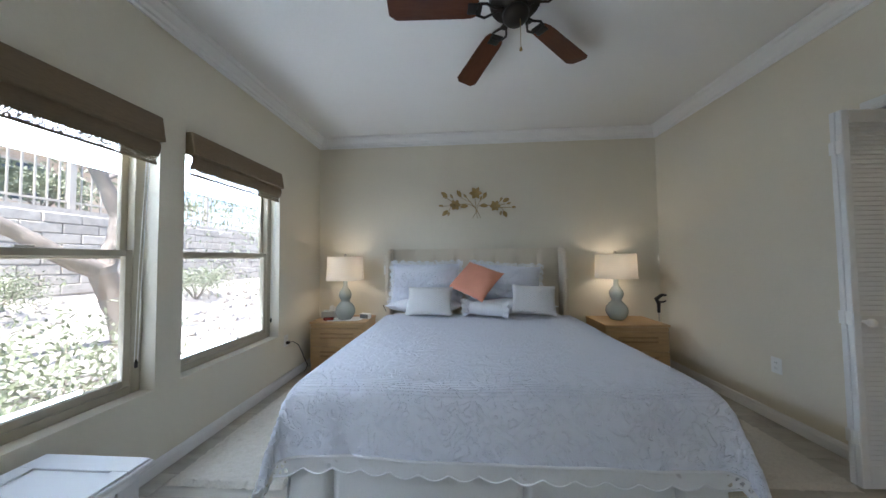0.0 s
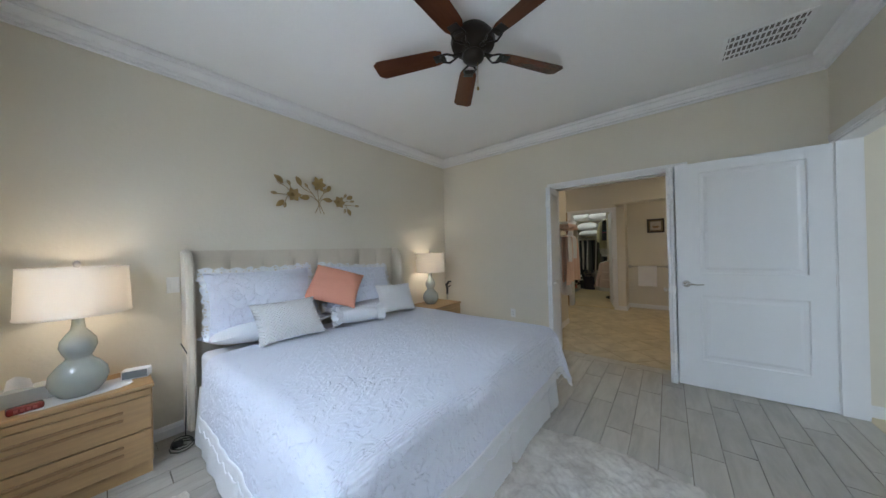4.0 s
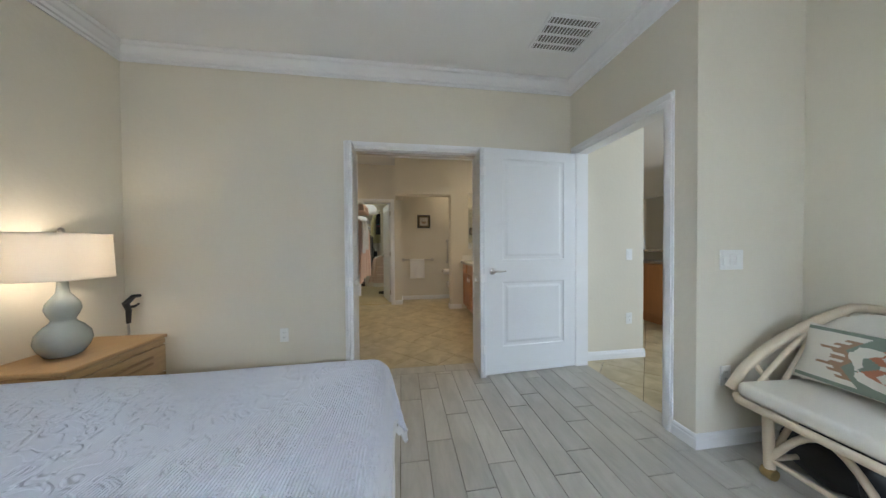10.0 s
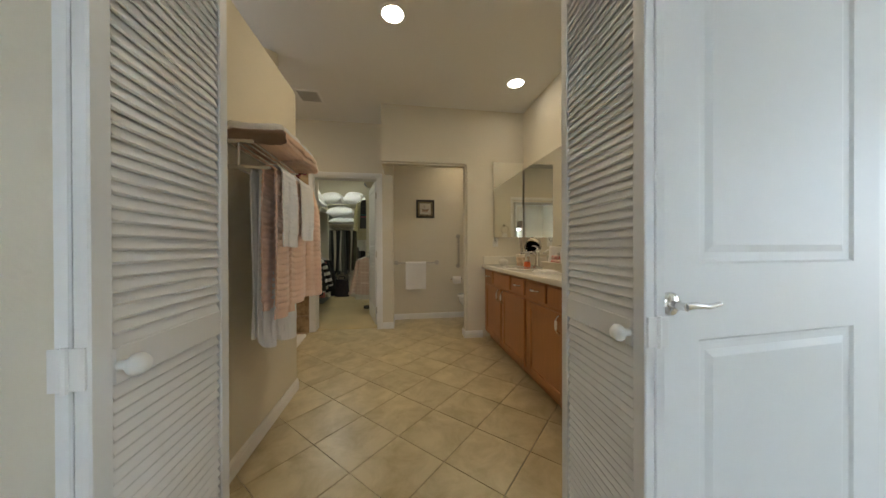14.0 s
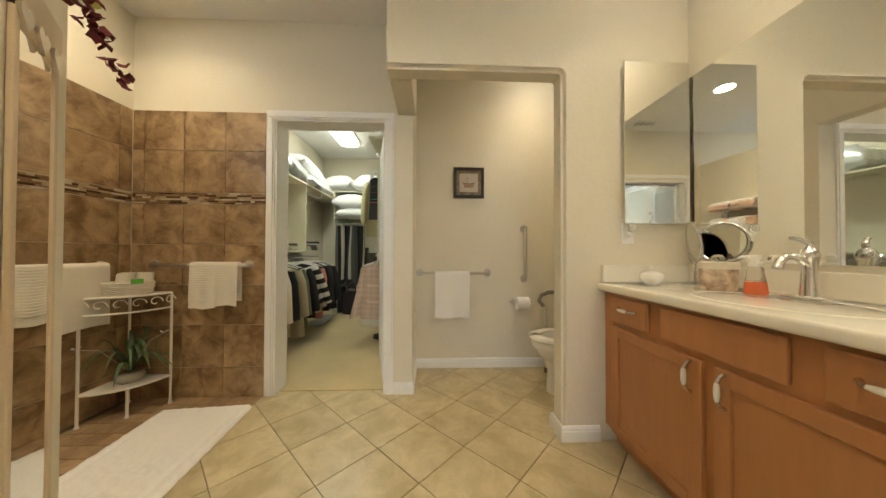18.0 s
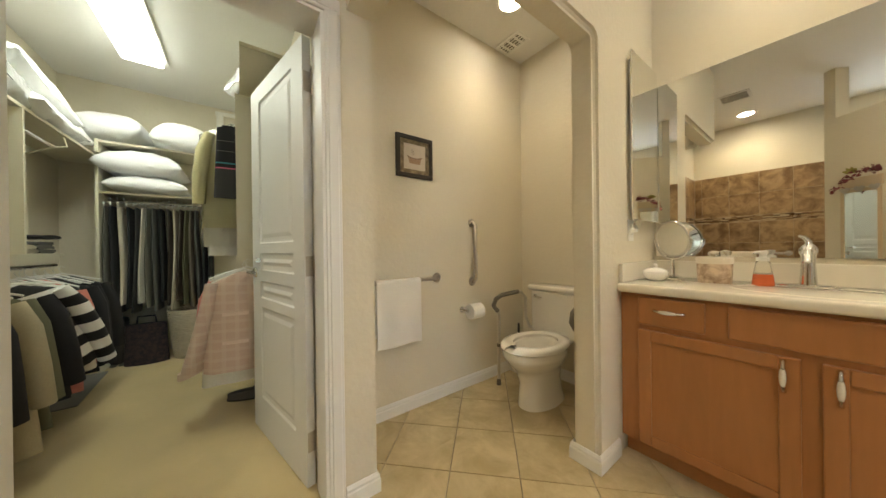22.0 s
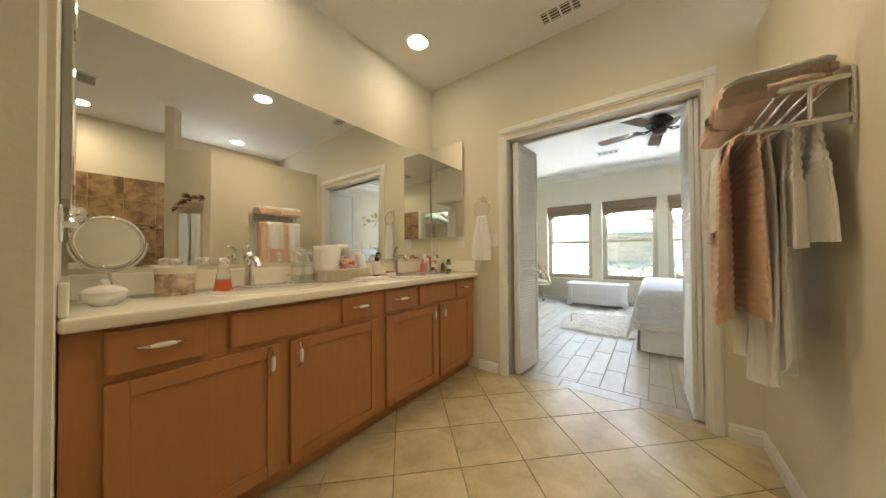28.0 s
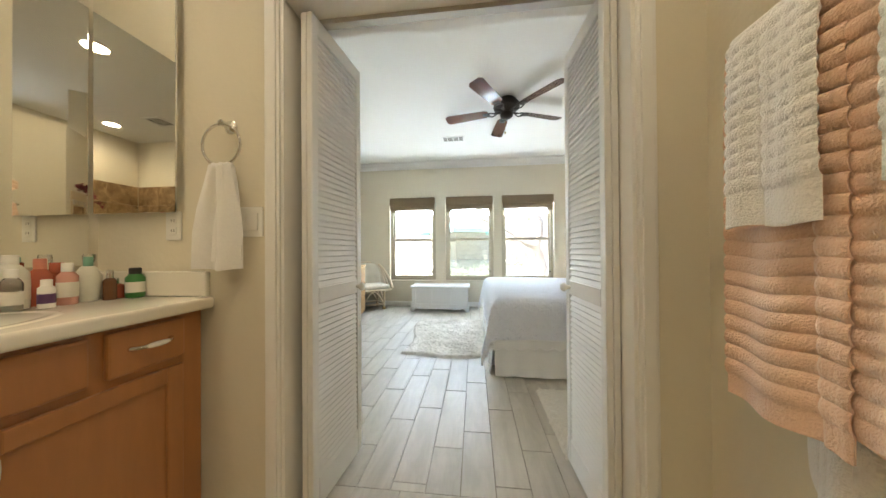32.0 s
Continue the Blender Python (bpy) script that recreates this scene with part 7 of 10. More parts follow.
rolled("rolled_towel", pose(4.215, 0.175, CZ + 0.010, 3, -6, 0), 0.064, 0.200, TERRY_W, "thick white towel rolled upright in the basket")
rolled("rolled_towel", pose(4.015, 0.165, CZ + 0.010, 2, 4, 40), 0.056, 0.185, TERRY_W, "thick white towel rolled upright in the basket")
rolled("rolled_towel", pose(4.19, 0.085, CZ + 0.205, 0, 86, 176), 0.028, 0.16, TERRY_C, "cream towel rolled and laid behind the others")
rolled("rolled_towel", pose(4.05, 0.09, CZ + 0.010, 0, 0, 170), 0.034, 0.190, TERRY_C, "cream towel rolled upright behind the others")
rolled("rolled_towel", pose(4.13, 0.09, CZ + 0.010, 0, 0, 100), 0.036, 0.180, TERRY_C, "cream towel rolled upright behind the others")
rolled("rolled_towel", pose(4.135, 0.17, CZ + 0.010, 0, 3, 0), 0.032, 0.150, GREYCL, "small pale grey cloth rolled in the basket")
rolled("rolled_towel", pose(4.085, 0.15, CZ + 0.010, 0, -3, 0), 0.032, 0.145, GREYCL, "small pale grey cloth rolled in the basket")
rolled("rolled_towel", pose(3.985, 0.205, CZ + 0.010, 4, 10, 20), 0.040, 0.165, TERRY_W, "thick white towel rolled upright in the basket")
rolled("rolled_towel", pose(4.235, 0.105, CZ + 0.010, 0, -5, 60), 0.045, 0.190, TERRY_W, "thick white towel rolled upright in the basket")
rolled("soap_roll", pose(4.170, 0.215, CZ + 0.118, 0, -88, -6), 0.020, 0.110, WRAP, "red and white printed wrapped soap roll")
rolled("soap_roll", pose(4.160, 0.228, CZ + 0.082, 0, -88, 2), 0.020, 0.125, WRAP, "red and white printed wrapped soap roll")
ht = solid("hand_towel_folded", (lambda bm: ([sheet(bm, 16, 12, lambda u, v, k=k: Vector(((u - 0.5) * (0.24 - 0.02 * k), (v - 0.5) * (0.15 - 0.012 * k), 0.005 + 0.007 * k + 0.004 * noise.noise(Vector((u * 5 + k, v * 5, k))))), 0.006) for k in range(3)], bm)[1])(B()), TERRY_W,
            "white embroidered hand towel folded flat on the counter", "towel", pose(4.02, 0.36, CZ + 0.001, 0, 0, -8), smooth=80)
pu = bottle("soap_pump", 3.80, 0.14, [(0.0, 0.014), (0.028, 0.014), (0.032, 0.04), (0.037, 0.08), (0.034, 0.10), (0.020, 0.115)], CERAMIC, "white ceramic lotion pump with dark fittings", (0.016, 0.03), DARKMETAL, True)
bm = B()
lathe(bm, [(0.0, 0.0), (0.026, 0.0), (0.026, 0.014), (0.0, 0.014)], 20)
part("foot", bm, DARKMETAL, pu)
sdh = thing("soap_dish", "white soap dish with an orange bar of soap", "soap dish", pose(3.74, 0.22, CZ))
bm = B()
box(bm, -0.045, 0.045, -0.03, 0.03, 0, 0.028, bevel=0.008, seg=3)
part("dish", bm, CERAMIC, sdh, smooth=50)
bm = B()
box(bm, -0.03, 0.03, -0.018, 0.018, 0.0285, 0.044, bevel=0.007, seg=3)
part("soap_bar", bm, plain("orange_soap", (0.55, 0.12, 0.03), 0.3), sdh, smooth=50)
AMBER, FROST = plain("red_lotion", (0.45, 0.12, 0.07), 0.15), plain("frosted_bottle", (0.62, 0.62, 0.54), 0.35)
bottle("lotion_bottle", 3.30, 0.17, [(0.0, 0.0), (0.022, 0.0), (0.022, 0.075), (0.012, 0.09)], PINKPL, "pink lotion bottle with a clear cap", (0.009, 0.03), PINKPL)
bottle("lotion_bottle", 3.24, 0.14, [(0.0, 0.0), (0.034, 0.0), (0.036, 0.01), (0.036, 0.11), (0.02, 0.135), (0.014, 0.14)], FROST, "white lotion bottle with a printed label", (0.016, 0.028), WHITEPL, lbl=(0.0364, 0.03, 0.09, LABEL))
bottle("lotion_bottle", 3.205, 0.21, [(0.0, 0.0), (0.018, 0.0), (0.018, 0.062), (0.012, 0.07)], WHITEPL, "small white bottle with a purple label", (0.012, 0.02), WHITEPL, lbl=(0.0183, 0.015, 0.045, plain("purple_label", (0.12, 0.05, 0.14))))
bottle("lotion_bottle", 3.17, 0.12, [(0.0, 0.0), (0.025, 0.0), (0.026, 0.10), (0.014, 0.12)], AMBER, "amber red lotion bottle with a peach cap", (0.014, 0.035), plain("peach_cap", (0.62, 0.22, 0.14)))
bottle("lotion_bottle", 3.12, 0.10, [(0.0, 0.0), (0.024, 0.0), (0.024, 0.09), (0.014, 0.105)], AMBER, "small amber red lotion bottle on the counter", (0.018, 0.035), AMBER)
bottle("lotion_bottle", 3.085, 0.17, [(0.0, 0.0), (0.026, 0.0), (0.032, 0.03), (0.034, 0.09), (0.02, 0.12), (0.014, 0.125)], FROST, "frosted bottle with a green cap", (0.012, 0.034), plain("sea_green_cap", (0.16, 0.36, 0.26)))
bottle("perfume_bottle", 3.045, 0.11, [(0.0, 0.0), (0.021, 0.0), (0.021, 0.11), (0.011, 0.118)], plain("smoky_glass", (0.20, 0.17, 0.13), 0.1), "smoky spray bottle with a clear cap", (0.017, 0.05), CLEARPL)
bottle("perfume_bottle", 3.02, 0.19, [(0.0, 0.0), (0.024, 0.0), (0.024, 0.048), (0.010, 0.055)], AMBER, "squat amber perfume bottle", (0.009, 0.022), CHROME)
bottle("lotion_bottle", 3.265, 0.195, [(0.0, 0.0), (0.020, 0.0), (0.021, 0.085), (0.012, 0.10)], CLEARPL, "small clear plastic bottle with a white cap", (0.013, 0.026), WHITEPL, lbl=(0.0214, 0.02, 0.06, LABEL))
bottle("lotion_bottle", 3.145, 0.185, [(0.0, 0.0), (0.023, 0.0), (0.024, 0.095), (0.013, 0.11)], plain("rosy_lotion", (0.58, 0.30, 0.24), 0.25), "rosy lotion bottle with a white label", (0.014, 0.03), WHITEPL, lbl=(0.0244, 0.025, 0.075, LABEL))
bottle("perfume_bottle", 3.055, 0.215, [(0.0, 0.0), (0.018, 0.0), (0.018, 0.07), (0.009, 0.08)], plain("brown_glass", (0.13, 0.06, 0.03), 0.1), "brown glass bottle with a chrome cap", (0.010, 0.03), CHROME)
bottle("lotion_bottle", 2.995, 0.24, [(0.0, 0.0), (0.026, 0.0), (0.028, 0.01), (0.028, 0.075), (0.018, 0.09)], GREENPL, "green bottle with a black cap", (0.018, 0.024), BLACKM, lbl=(0.0284, 0.02, 0.06, LABEL))
# night light
nl = thing("night_light", "crystal shaded night light plugged into the outlet", "night light", pose(5.2235, 0.365, 1.18))
bm = B()
bmesh.ops.create_icosphere(bm, subdivisions=2, radius=0.026, matrix=Matrix.LocRotScale((-0.03, 0, 0.012), None, (0.8, 1, 1.1)))
part("shade", bm, CLEARPL, nl)
bm = B()
box(bm, -0.030, 0.0, -0.014, 0.014, -0.03, -0.012, bevel=0.003)
part("base", bm, WHITEPL, nl)


# draped towels
def towel(name, m, w, drop_f, drop_b, mat, label, rib=0.0, step=0.02, gap=0.03, seed=0, band=0.0, wav=0.008, gather=0.0, weave="across", folds=(), corner=0.0, flare=0.0):
    """Hangs over a bar along local x; front side towards -y. folds: panels (u0, u1, how far proud)."""
    t = thing(name, label, "towel", m, group="hanging towels")
    bm = B()
    tot = drop_f + drop_b
    ny = max(24, int(tot / (step / 6))) if rib and weave != "upright" else 56
    nx = 26 + (34 if folds else 0) if weave == "across" else max(30, int(w / step * 6))
    def f(u, v):
        s = v * tot - drop_b
        r = gap / 2
        x = (u - 0.5) * w
        if corner:
            e = max(0.0, (abs(x) - (w / 2 - corner)) / corner)
            far = drop_f if s > 0 else drop_b
            s *= 1 - corner / far * (1 - math.sqrt(max(0.0, 1 - e * e)))
        if abs(s) < r * math.pi / 2:
            a = s / r
            y, z = -r * math.sin(a), r * math.cos(a) - r
        else:
            y, z = math.copysign(r, -s), -(abs(s) - r * math.pi / 2) - r
        hang = max(0.0, -z)
        side = math.copysign(1, -s)
        y += side * (wav * (1 + 2 * hang) * math.sin(u * 9 + seed + hang * 2) * min(1, hang * 6) + 0.01 * hang)
        x *= 1 + 0.03 * noise.noise(Vector((seed, hang * 2, 1))) + flare * hang
        for u0, u1, proud in folds:
            d = min(u - u0, u1 - u)
            if d > 0:
                y += side * (proud if s > 0 else 0.0) * min(1.0, d / 0.05) ** 0.5 * min(1, hang * 8)
        if gather:
            x *= 1 - gather * max(0.0, 1 - hang / 0.26)
            y += 0.006 * math.sin(u * 19 + seed) * (1 - min(1.0, hang / 0.4))
        if rib and not (band and hang > (drop_f if s > 0 else drop_b) - band):
            lift = abs(math.sin(math.pi * hang / step)) ** 0.7
            if weave == "upright":
                lift = abs(math.sin(math.pi * (u * w) / step)) ** 0.7
            elif weave == "waffle":
                lift = max(lift, abs(math.sin(math.pi * (u * w) / step)) ** 3)
            y += side * rib * lift
        z += 0.004 * math.sin(u * 7 + seed) * min(1, hang * 4)
        return Vector((x, y, z))
    sheet(bm, nx, ny, f, 0.006)
    part("cloth", bm, mat, t, smooth=80)
    return t


def bar_on_wall(name, m, length, r, label, off=0.045, cat="grab bar", mat=NICKEL):
    """A straight bar along local x with flanges, standing off a wall at local y = 0 towards -y."""
    t = thing(name, label, cat, m, group="rails")
    bm = B()
    e = length / 2
    tube(bm, [(-e, -0.002, 0), (-e, -off * 0.6, 0), (-e + 0.02, -off, 0), (e - 0.02, -off, 0), (e, -off * 0.6, 0), (e, -0.002, 0)], r, 12)
    part("bar", bm, mat, t, smooth=60)
    for s in (-1, 1):
        bm = B()
        lathe(bm, [(0.0, -0.001), (0.034, -0.001), (0.034, -0.006), (0.028, -0.011), (0.0, -0.011)], 20, centre=(s * e, 0, 0), axis="y")
        part("flange", bm, mat, t, smooth=40)
    return t


# toilet room (the east wall at x = 6.24 faces -x: local x runs along -y)
EW = lambda y, z, x=6.239: Matrix(((0, 1, 0, x), (-1, 0, 0, y), (0, 0, 1, z), (0, 0, 0, 1)))
bar_on_wall("grab_bar", EW(1.275, 0.865), 0.62, 0.012, "brushed nickel towel rail on the wall", cat="towel bar")
towel("hand_towel", EW(1.29, 0.878, 6.194), 0.31, 0.42, 0.36, TERRY_W, "white hand towel folded over the rail", seed=3, wav=0.003)
vb = bar_on_wall("grab_bar", EW(0.625, 1.04) @ pose(0, 0, 0, 0, 90, 0), 0.46, 0.016, "upright brushed steel grab bar on the wall")
bar_on_wall("grab_bar", Matrix(((0, -1, 0, 5.361), (1, 0, 0, 0.57), (0, 0, 1, 0.94), (0, 0, 0, 1))) @ pose(0, 0, 0, 0, 90, 0), 0.50, 0.016, "upright steel grab bar on the wing wall")
pic = thing("framed_picture", "small framed print of a bathtub in brown tones", "picture", EW(1.14, 1.69))
bm = B()
for b in ((-0.14, 0.14, 0.112, 0.14), (-0.14, 0.14, -0.14, -0.112), (-0.14, -0.112, -0.112, 0.112), (0.112, 0.14, -0.112, 0.112)):
    box(bm, b[0], b[1], -0.022, -0.001, b[2], b[3], bevel=0.003)
part("frame", bm, plain("black_brown_frame", (0.018, 0.012, 0.009), 0.35), pic)
bm = B()
for b in ((-0.112, 0.112, 0.085, 0.112), (-0.112, 0.112, -0.112, -0.085), (-0.112, -0.085, -0.085, 0.085), (0.085, 0.112, -0.085, 0.085)):
    box(bm, b[0], b[1], -0.014, -0.002, b[2], b[3])
part("mat_border", bm, mottled("olive_brown_border", (0.09, 0.06, 0.03), (0.28, 0.22, 0.12), 0.6, scale=40, per_object=0.0), pic)
bm = B()
box(bm, -0.085, 0.085, -0.010, -0.002, -0.085, 0.085)
part("print", bm, plain("ivory_print", (0.56, 0.48, 0.37), 0.5), pic)
bm = B()
sheet(bm, 14, 5, lambda u, v: Vector(((u - 0.5) * (0.11 - 0.03 * (1 - v)), -0.0115, -0.045 + 0.035 * v + 0.03 * abs(u - 0.5) * v)))
part("tub_drawing", bm, plain("tan_drawing", (0.33, 0.20, 0.11), 0.6), pic)
bm = B()
tube(bm, [(-0.06, -0.0125, 0.0), (-0.03, -0.0125, -0.008), (0.03, -0.0125, -0.008), (0.06, -0.0125, 0.002)], 0.002, 5)
for k in range(7):
    box(bm, -0.02 + 0.011 * math.sin(k * 2.1), -0.014 + 0.011 * math.sin(k * 2.1), -0.012, -0.0105, 0.012 + 0.006 * k, 0.016 + 0.006 * k)
part("tub_outline", bm, plain("sepia_ink", (0.06, 0.035, 0.02), 0.6), pic)
bm = B()
box(bm, -0.085, 0.085, -0.0165, -0.0155, -0.085, 0.085)
g_ = part("glass", bm, GLASS, pic)
g_.visible_shadow = False

# toilet against the south wall, facing +y
TX = 5.78
wc = thing("toilet", "white two-piece toilet with the lid removed and seat down", "toilet", pose(TX, 0.0, 0))
bm = B()
def pedestal(u, v):
    a = u * 2 * math.pi
    zs_ = [0.0, 0.06, 0.16, 0.24, 0.30, 0.35, 0.39]
    wx = [0.115, 0.105, 0.10, 0.115, 0.155, 0.18, 0.185]
    yf = [0.60, 0.60, 0.59, 0.62, 0.68, 0.715, 0.72]
    yb = [0.18, 0.20, 0.22, 0.22, 0.20, 0.20, 0.20]
    q = v * 6
    i = min(5, int(q))
    fr_ = q - i
    mixv = lambda l: l[i] + (l[i + 1] - l[i]) * fr_
    cy, ry = (mixv(yf) + mixv(yb)) / 2, (mixv(yf) - mixv(yb)) / 2
    return Vector((mixv(wx) * math.copysign(abs(math.cos(a)) ** 0.9, math.cos(a)), cy + ry * math.sin(a), mixv(zs_)))
sheet(bm, 36, 18, pedestal)
bmesh.ops.remove_doubles(bm, verts=bm.verts, dist=1e-4)
part("bowl", bm, CERAMIC, wc, smooth=70)
bm = B()
def rim_(u, v):
    a = u * 2 * math.pi
    prof_ = [(1.0, 0.0), (1.02, 0.012), (0.98, 0.02), (0.68, 0.02), (0.64, 0.008), (0.60, -0.06), (0.40, -0.13), (0.0, -0.15)]
    r, z = prof_[min(7, int(round(v * 7)))]
    return Vector((0.185 * r * math.cos(a), 0.46 + 0.26 * r * math.sin(a), 0.39 + z))
sheet(bm, 36, 7, rim_)
bmesh.ops.remove_doubles(bm, verts=bm.verts, dist=1e-4)
part("inner_bowl", bm, CERAMIC, wc, smooth=60)
bm = B()
def seat_(u, v):
    a = radians(100) + u * radians(340)
    prof_ = [(0.66, 0.0), (0.66, 0.018), (0.82, 0.026), (1.0, 0.018), (1.03, 0.0)]
    r, z = prof_[min(4, int(round(v * 4)))]
    return Vector((0.19 * r * math.cos(a), 0.455 + 0.275 * r * math.sin(a), 0.412 + z))
sheet(bm, 40, 4, seat_)
bmesh.ops.holes_fill(bm, edges=bm.edges)
part("seat", bm, CERAMIC, wc, "open-front white seat", smooth=60)
bm = B()
box(bm, -0.215, 0.215, 0.03, 0.215, 0.40, 0.735, bevel=0.022, seg=3)
part("tank", bm, CERAMIC, wc, smooth=50)
bm = B()
box(bm, -0.235, 0.235, 0.018, 0.232, 0.736, 0.775, bevel=0.016, seg=3)
part("tank_lid", bm, CERAMIC, wc, smooth=50)
bm = B()
box(bm, -0.10, 0.10, 0.10, 0.26, 0.36, 0.41, bevel=0.015)
part("tank_shelf", bm, CERAMIC, wc, smooth=50)
bm = B()
lathe(bm, [(0.0, 0.215), (0.014, 0.215), (0.014, 0.228), (0.0, 0.23)], 14, centre=(0.165, 0, 0.69), axis="y")
tube(bm, [(0.165, 0.232, 0.69), (0.13, 0.238, 0.688), (0.10, 0.236, 0.685)], [0.008, 0.007, 0.006], 8)
part("flush_lever", bm, CHROME, wc, smooth=60)
# toilet safety frame
sf = thing("toilet_safety_frame", "aluminium toilet safety frame with grey padded armrests", "safety frame", pose(TX, 0.0, 0))
ALU = plain("anodised_aluminium", (0.60, 0.57, 0.50), 0.3, 1.0)
for s in (-1, 1):
    bm = B()
    tube(bm, [(s * 0.10, 0.20, 0.425), (s * 0.24, 0.20, 0.43), (s * 0.265, 0.21, 0.50), (s * 0.275, 0.20, 0.66), (s * 0.285, 0.24, 0.71), (s * 0.30, 0.42, 0.70)], 0.0115, 10)
    part("rear_tube", bm, ALU, sf, smooth=60)
    bm = B()
    tube(bm, [(s * 0.29, 0.28, 0.715), (s * 0.30, 0.46, 0.705), (s * 0.305, 0.52, 0.68), (s * 0.31, 0.54, 0.63), (s * 0.308, 0.50, 0.585)], 0.017, 12)
    part("armrest", bm, GREYPL, sf, "grey foam armrest", smooth=60)
    bm = B()
    tube(bm, [(s * 0.308, 0.49, 0.60), (s * 0.315, 0.475, 0.54), (s * 0.33, 0.47, 0.03)], 0.0115, 10)
    part("leg", bm, ALU, sf, smooth=60)
    bm = B()
    lathe(bm, [(0.013, 0.30), (0.015, 0.302), (0.015, 0.322), (0.013, 0.325)], 12, centre=(s * 0.324, 0.472, 0))
    part("clip", bm, GREYPL, sf)
    bm = B()
    lathe(bm, [(0.0, 0.0), (0.018, 0.0), (0.017, 0.03), (0.013, 0.045), (0.0, 0.045)], 14, centre=(s * 0.33, 0.47, 0))
    part("foot", bm, GREYPL, sf, "grey rubber foot", smooth=50)
tph = thing("paper_holder", "chrome toilet paper holder with a white roll", "paper holder", EW(0.66, 0.605))
for s in (-1, 1):
    bm = B()
    lathe(bm, [(0.0, 0.0), (0.024, -0.001), (0.022, -0.010), (0.008, -0.014), (0.008, -0.07), (0.013, -0.075), (0.0, -0.08)], 16, centre=(s * 0.075, 0, 0), axis="y")
    part("bracket", bm, CHROME, tph, smooth=50)
bm = B()
lathe(bm, [(0.02, -0.055), (0.056, -0.055), (0.056, 0.055), (0.02, 0.055)], 26, centre=(0, -0.07, -0.01), axis="x")
part("roll", bm, TERRY_W, tph, smooth=40)
br = thing("toilet_brush", "toilet brush with a dark handle in a white holder", "brush", pose(6.16, 0.16, 0))
bm = B()
box(bm, -0.05, 0.05, -0.05, 0.05, 0.0, 0.22, bevel=0.01)
part("holder", bm, WHITEPL, br)
bm = B()
tube(bm, [(0, 0, 0.20), (0, 0, 0.38), (0, 0, 0.42)], [0.007, 0.010, 0.008], 8)
part("handle", bm, BLACKM, br, smooth=60)
pl = thing("plunger", "black rubber plunger on the floor beside the wall", "plunger", pose(5.44, 0.15, 0))
bm = B()
lathe(bm, [(0.055, 0.0), (0.06, 0.02), (0.05, 0.06), (0.025, 0.085), (0.015, 0.10), (0.0, 0.10)], 20)
part("cup", bm, BLACKM, pl, smooth=60)
bm = B()
tube(bm, [(0, 0, 0.09), (0, 0, 0.5)], 0.010, 8)
part("stick", bm, WHITEPL, pl, smooth=60)

# towel ring by the doorway
trg = thing("towel_ring", "chrome towel ring on the wall beside the doorway", "towel ring", pose(XB, 0.612, 1.545))
bm = B()
lathe(bm, [(0.0, 0.001), (0.026, 0.001), (0.026, 0.006), (0.016, 0.012), (0.010, 0.03), (0.012, 0.05), (0.0, 0.056)], 18, axis="x")
part("post", bm, CHROME, trg, smooth=50)
bm = B()
tube(bm, [(0.047, 0.078 * math.sin(k * 0.2244), -0.083 + 0.078 * math.cos(k * 0.2244)) for k in range(28)], 0.005, 8, closed=True)
part("ring", bm, CHROME, trg, smooth=60)
towel("hand_towel", Matrix(((0, -1, 0, XB + 0.047), (1, 0, 0, 0.612), (0, 0, 1, 1.388), (0, 0, 0, 1))), 0.17, 0.40, 0.37, TERRY_W, "white hand towel gathered through the towel ring", seed=1, wav=0.012, gap=0.02, gather=0.5)

# towel rack on the partition (its wall faces -y)
RX0, RX1, RZ_, TZ_ = 3.315, 3.850, 1.462, 1.575
rk = thing("towel_rack", "chrome hotel style shelf and rail for bath towels", "towel rack", pose(0, PY - 0.001, 0))
for x in (RX0, RX1):
    bm = B()
    box(bm, x - 0.011, x + 0.011, -0.012, -0.001, RZ_ - 0.036, TZ_ + 0.022, bevel=0.005)
    part("wall_bracket", bm, CHROME, rk)
    for y0, z in ((-0.222, RZ_ - 0.008), (-0.150, TZ_ - 0.006)):
        bm = B()
        tube(bm, [(x, -0.010, z), (x, y0 + 0.012, z), (x, y0, z)], [0.010, 0.0095, 0.006], 10)
        part("arm", bm, CHROME, rk, smooth=60)
    bm = B()
    tube(bm, [(x, -0.085, RZ_), (x, -0.085, TZ_ - 0.008)], 0.006, 8)
    part("link", bm, CHROME, rk, smooth=60)
for y, z in ((-0.03, TZ_ - 0.004), (-0.07, TZ_ - 0.004), (-0.11, TZ_ - 0.004), (-0.142, TZ_ - 0.004), (-0.212, RZ_ - 0.008), (-0.135, RZ_ - 0.008), (-0.07, RZ_ - 0.008)):
    bm = B()
    tube(bm, [(RX0 - 0.008, y, z), (RX1 + 0.008, y, z)], 0.0065, 10)
    part("rail", bm, CHROME, rk, smooth=60)
NW = lambda x, z, y: pose(x, PY + y, z)
RIB = dict(rib=0.0062, step=0.030)
towel("hand_towel", NW(3.785, RZ_, -0.080), 0.15, 0.40, 0.38, TERRY_W, "white ribbed hand towel flaring out from the rear rail", seed=5, band=0.22, wav=0.012, gather=0.6, **RIB)
towel("bath_towel", NW(3.460, RZ_, -0.136), 0.215, 0.86, 0.82, TERRY_W, "long white ribbed bath towel on the middle rail", seed=3, wav=0.008, weave="upright", corner=0.07, **RIB)
towel("bath_towel", NW(3.665, RZ_, -0.136), 0.25, 0.89, 0.84, TERRY_W, "long white ribbed bath towel on the middle rail", seed=8, wav=0.010, weave="upright", corner=0.08, **RIB)
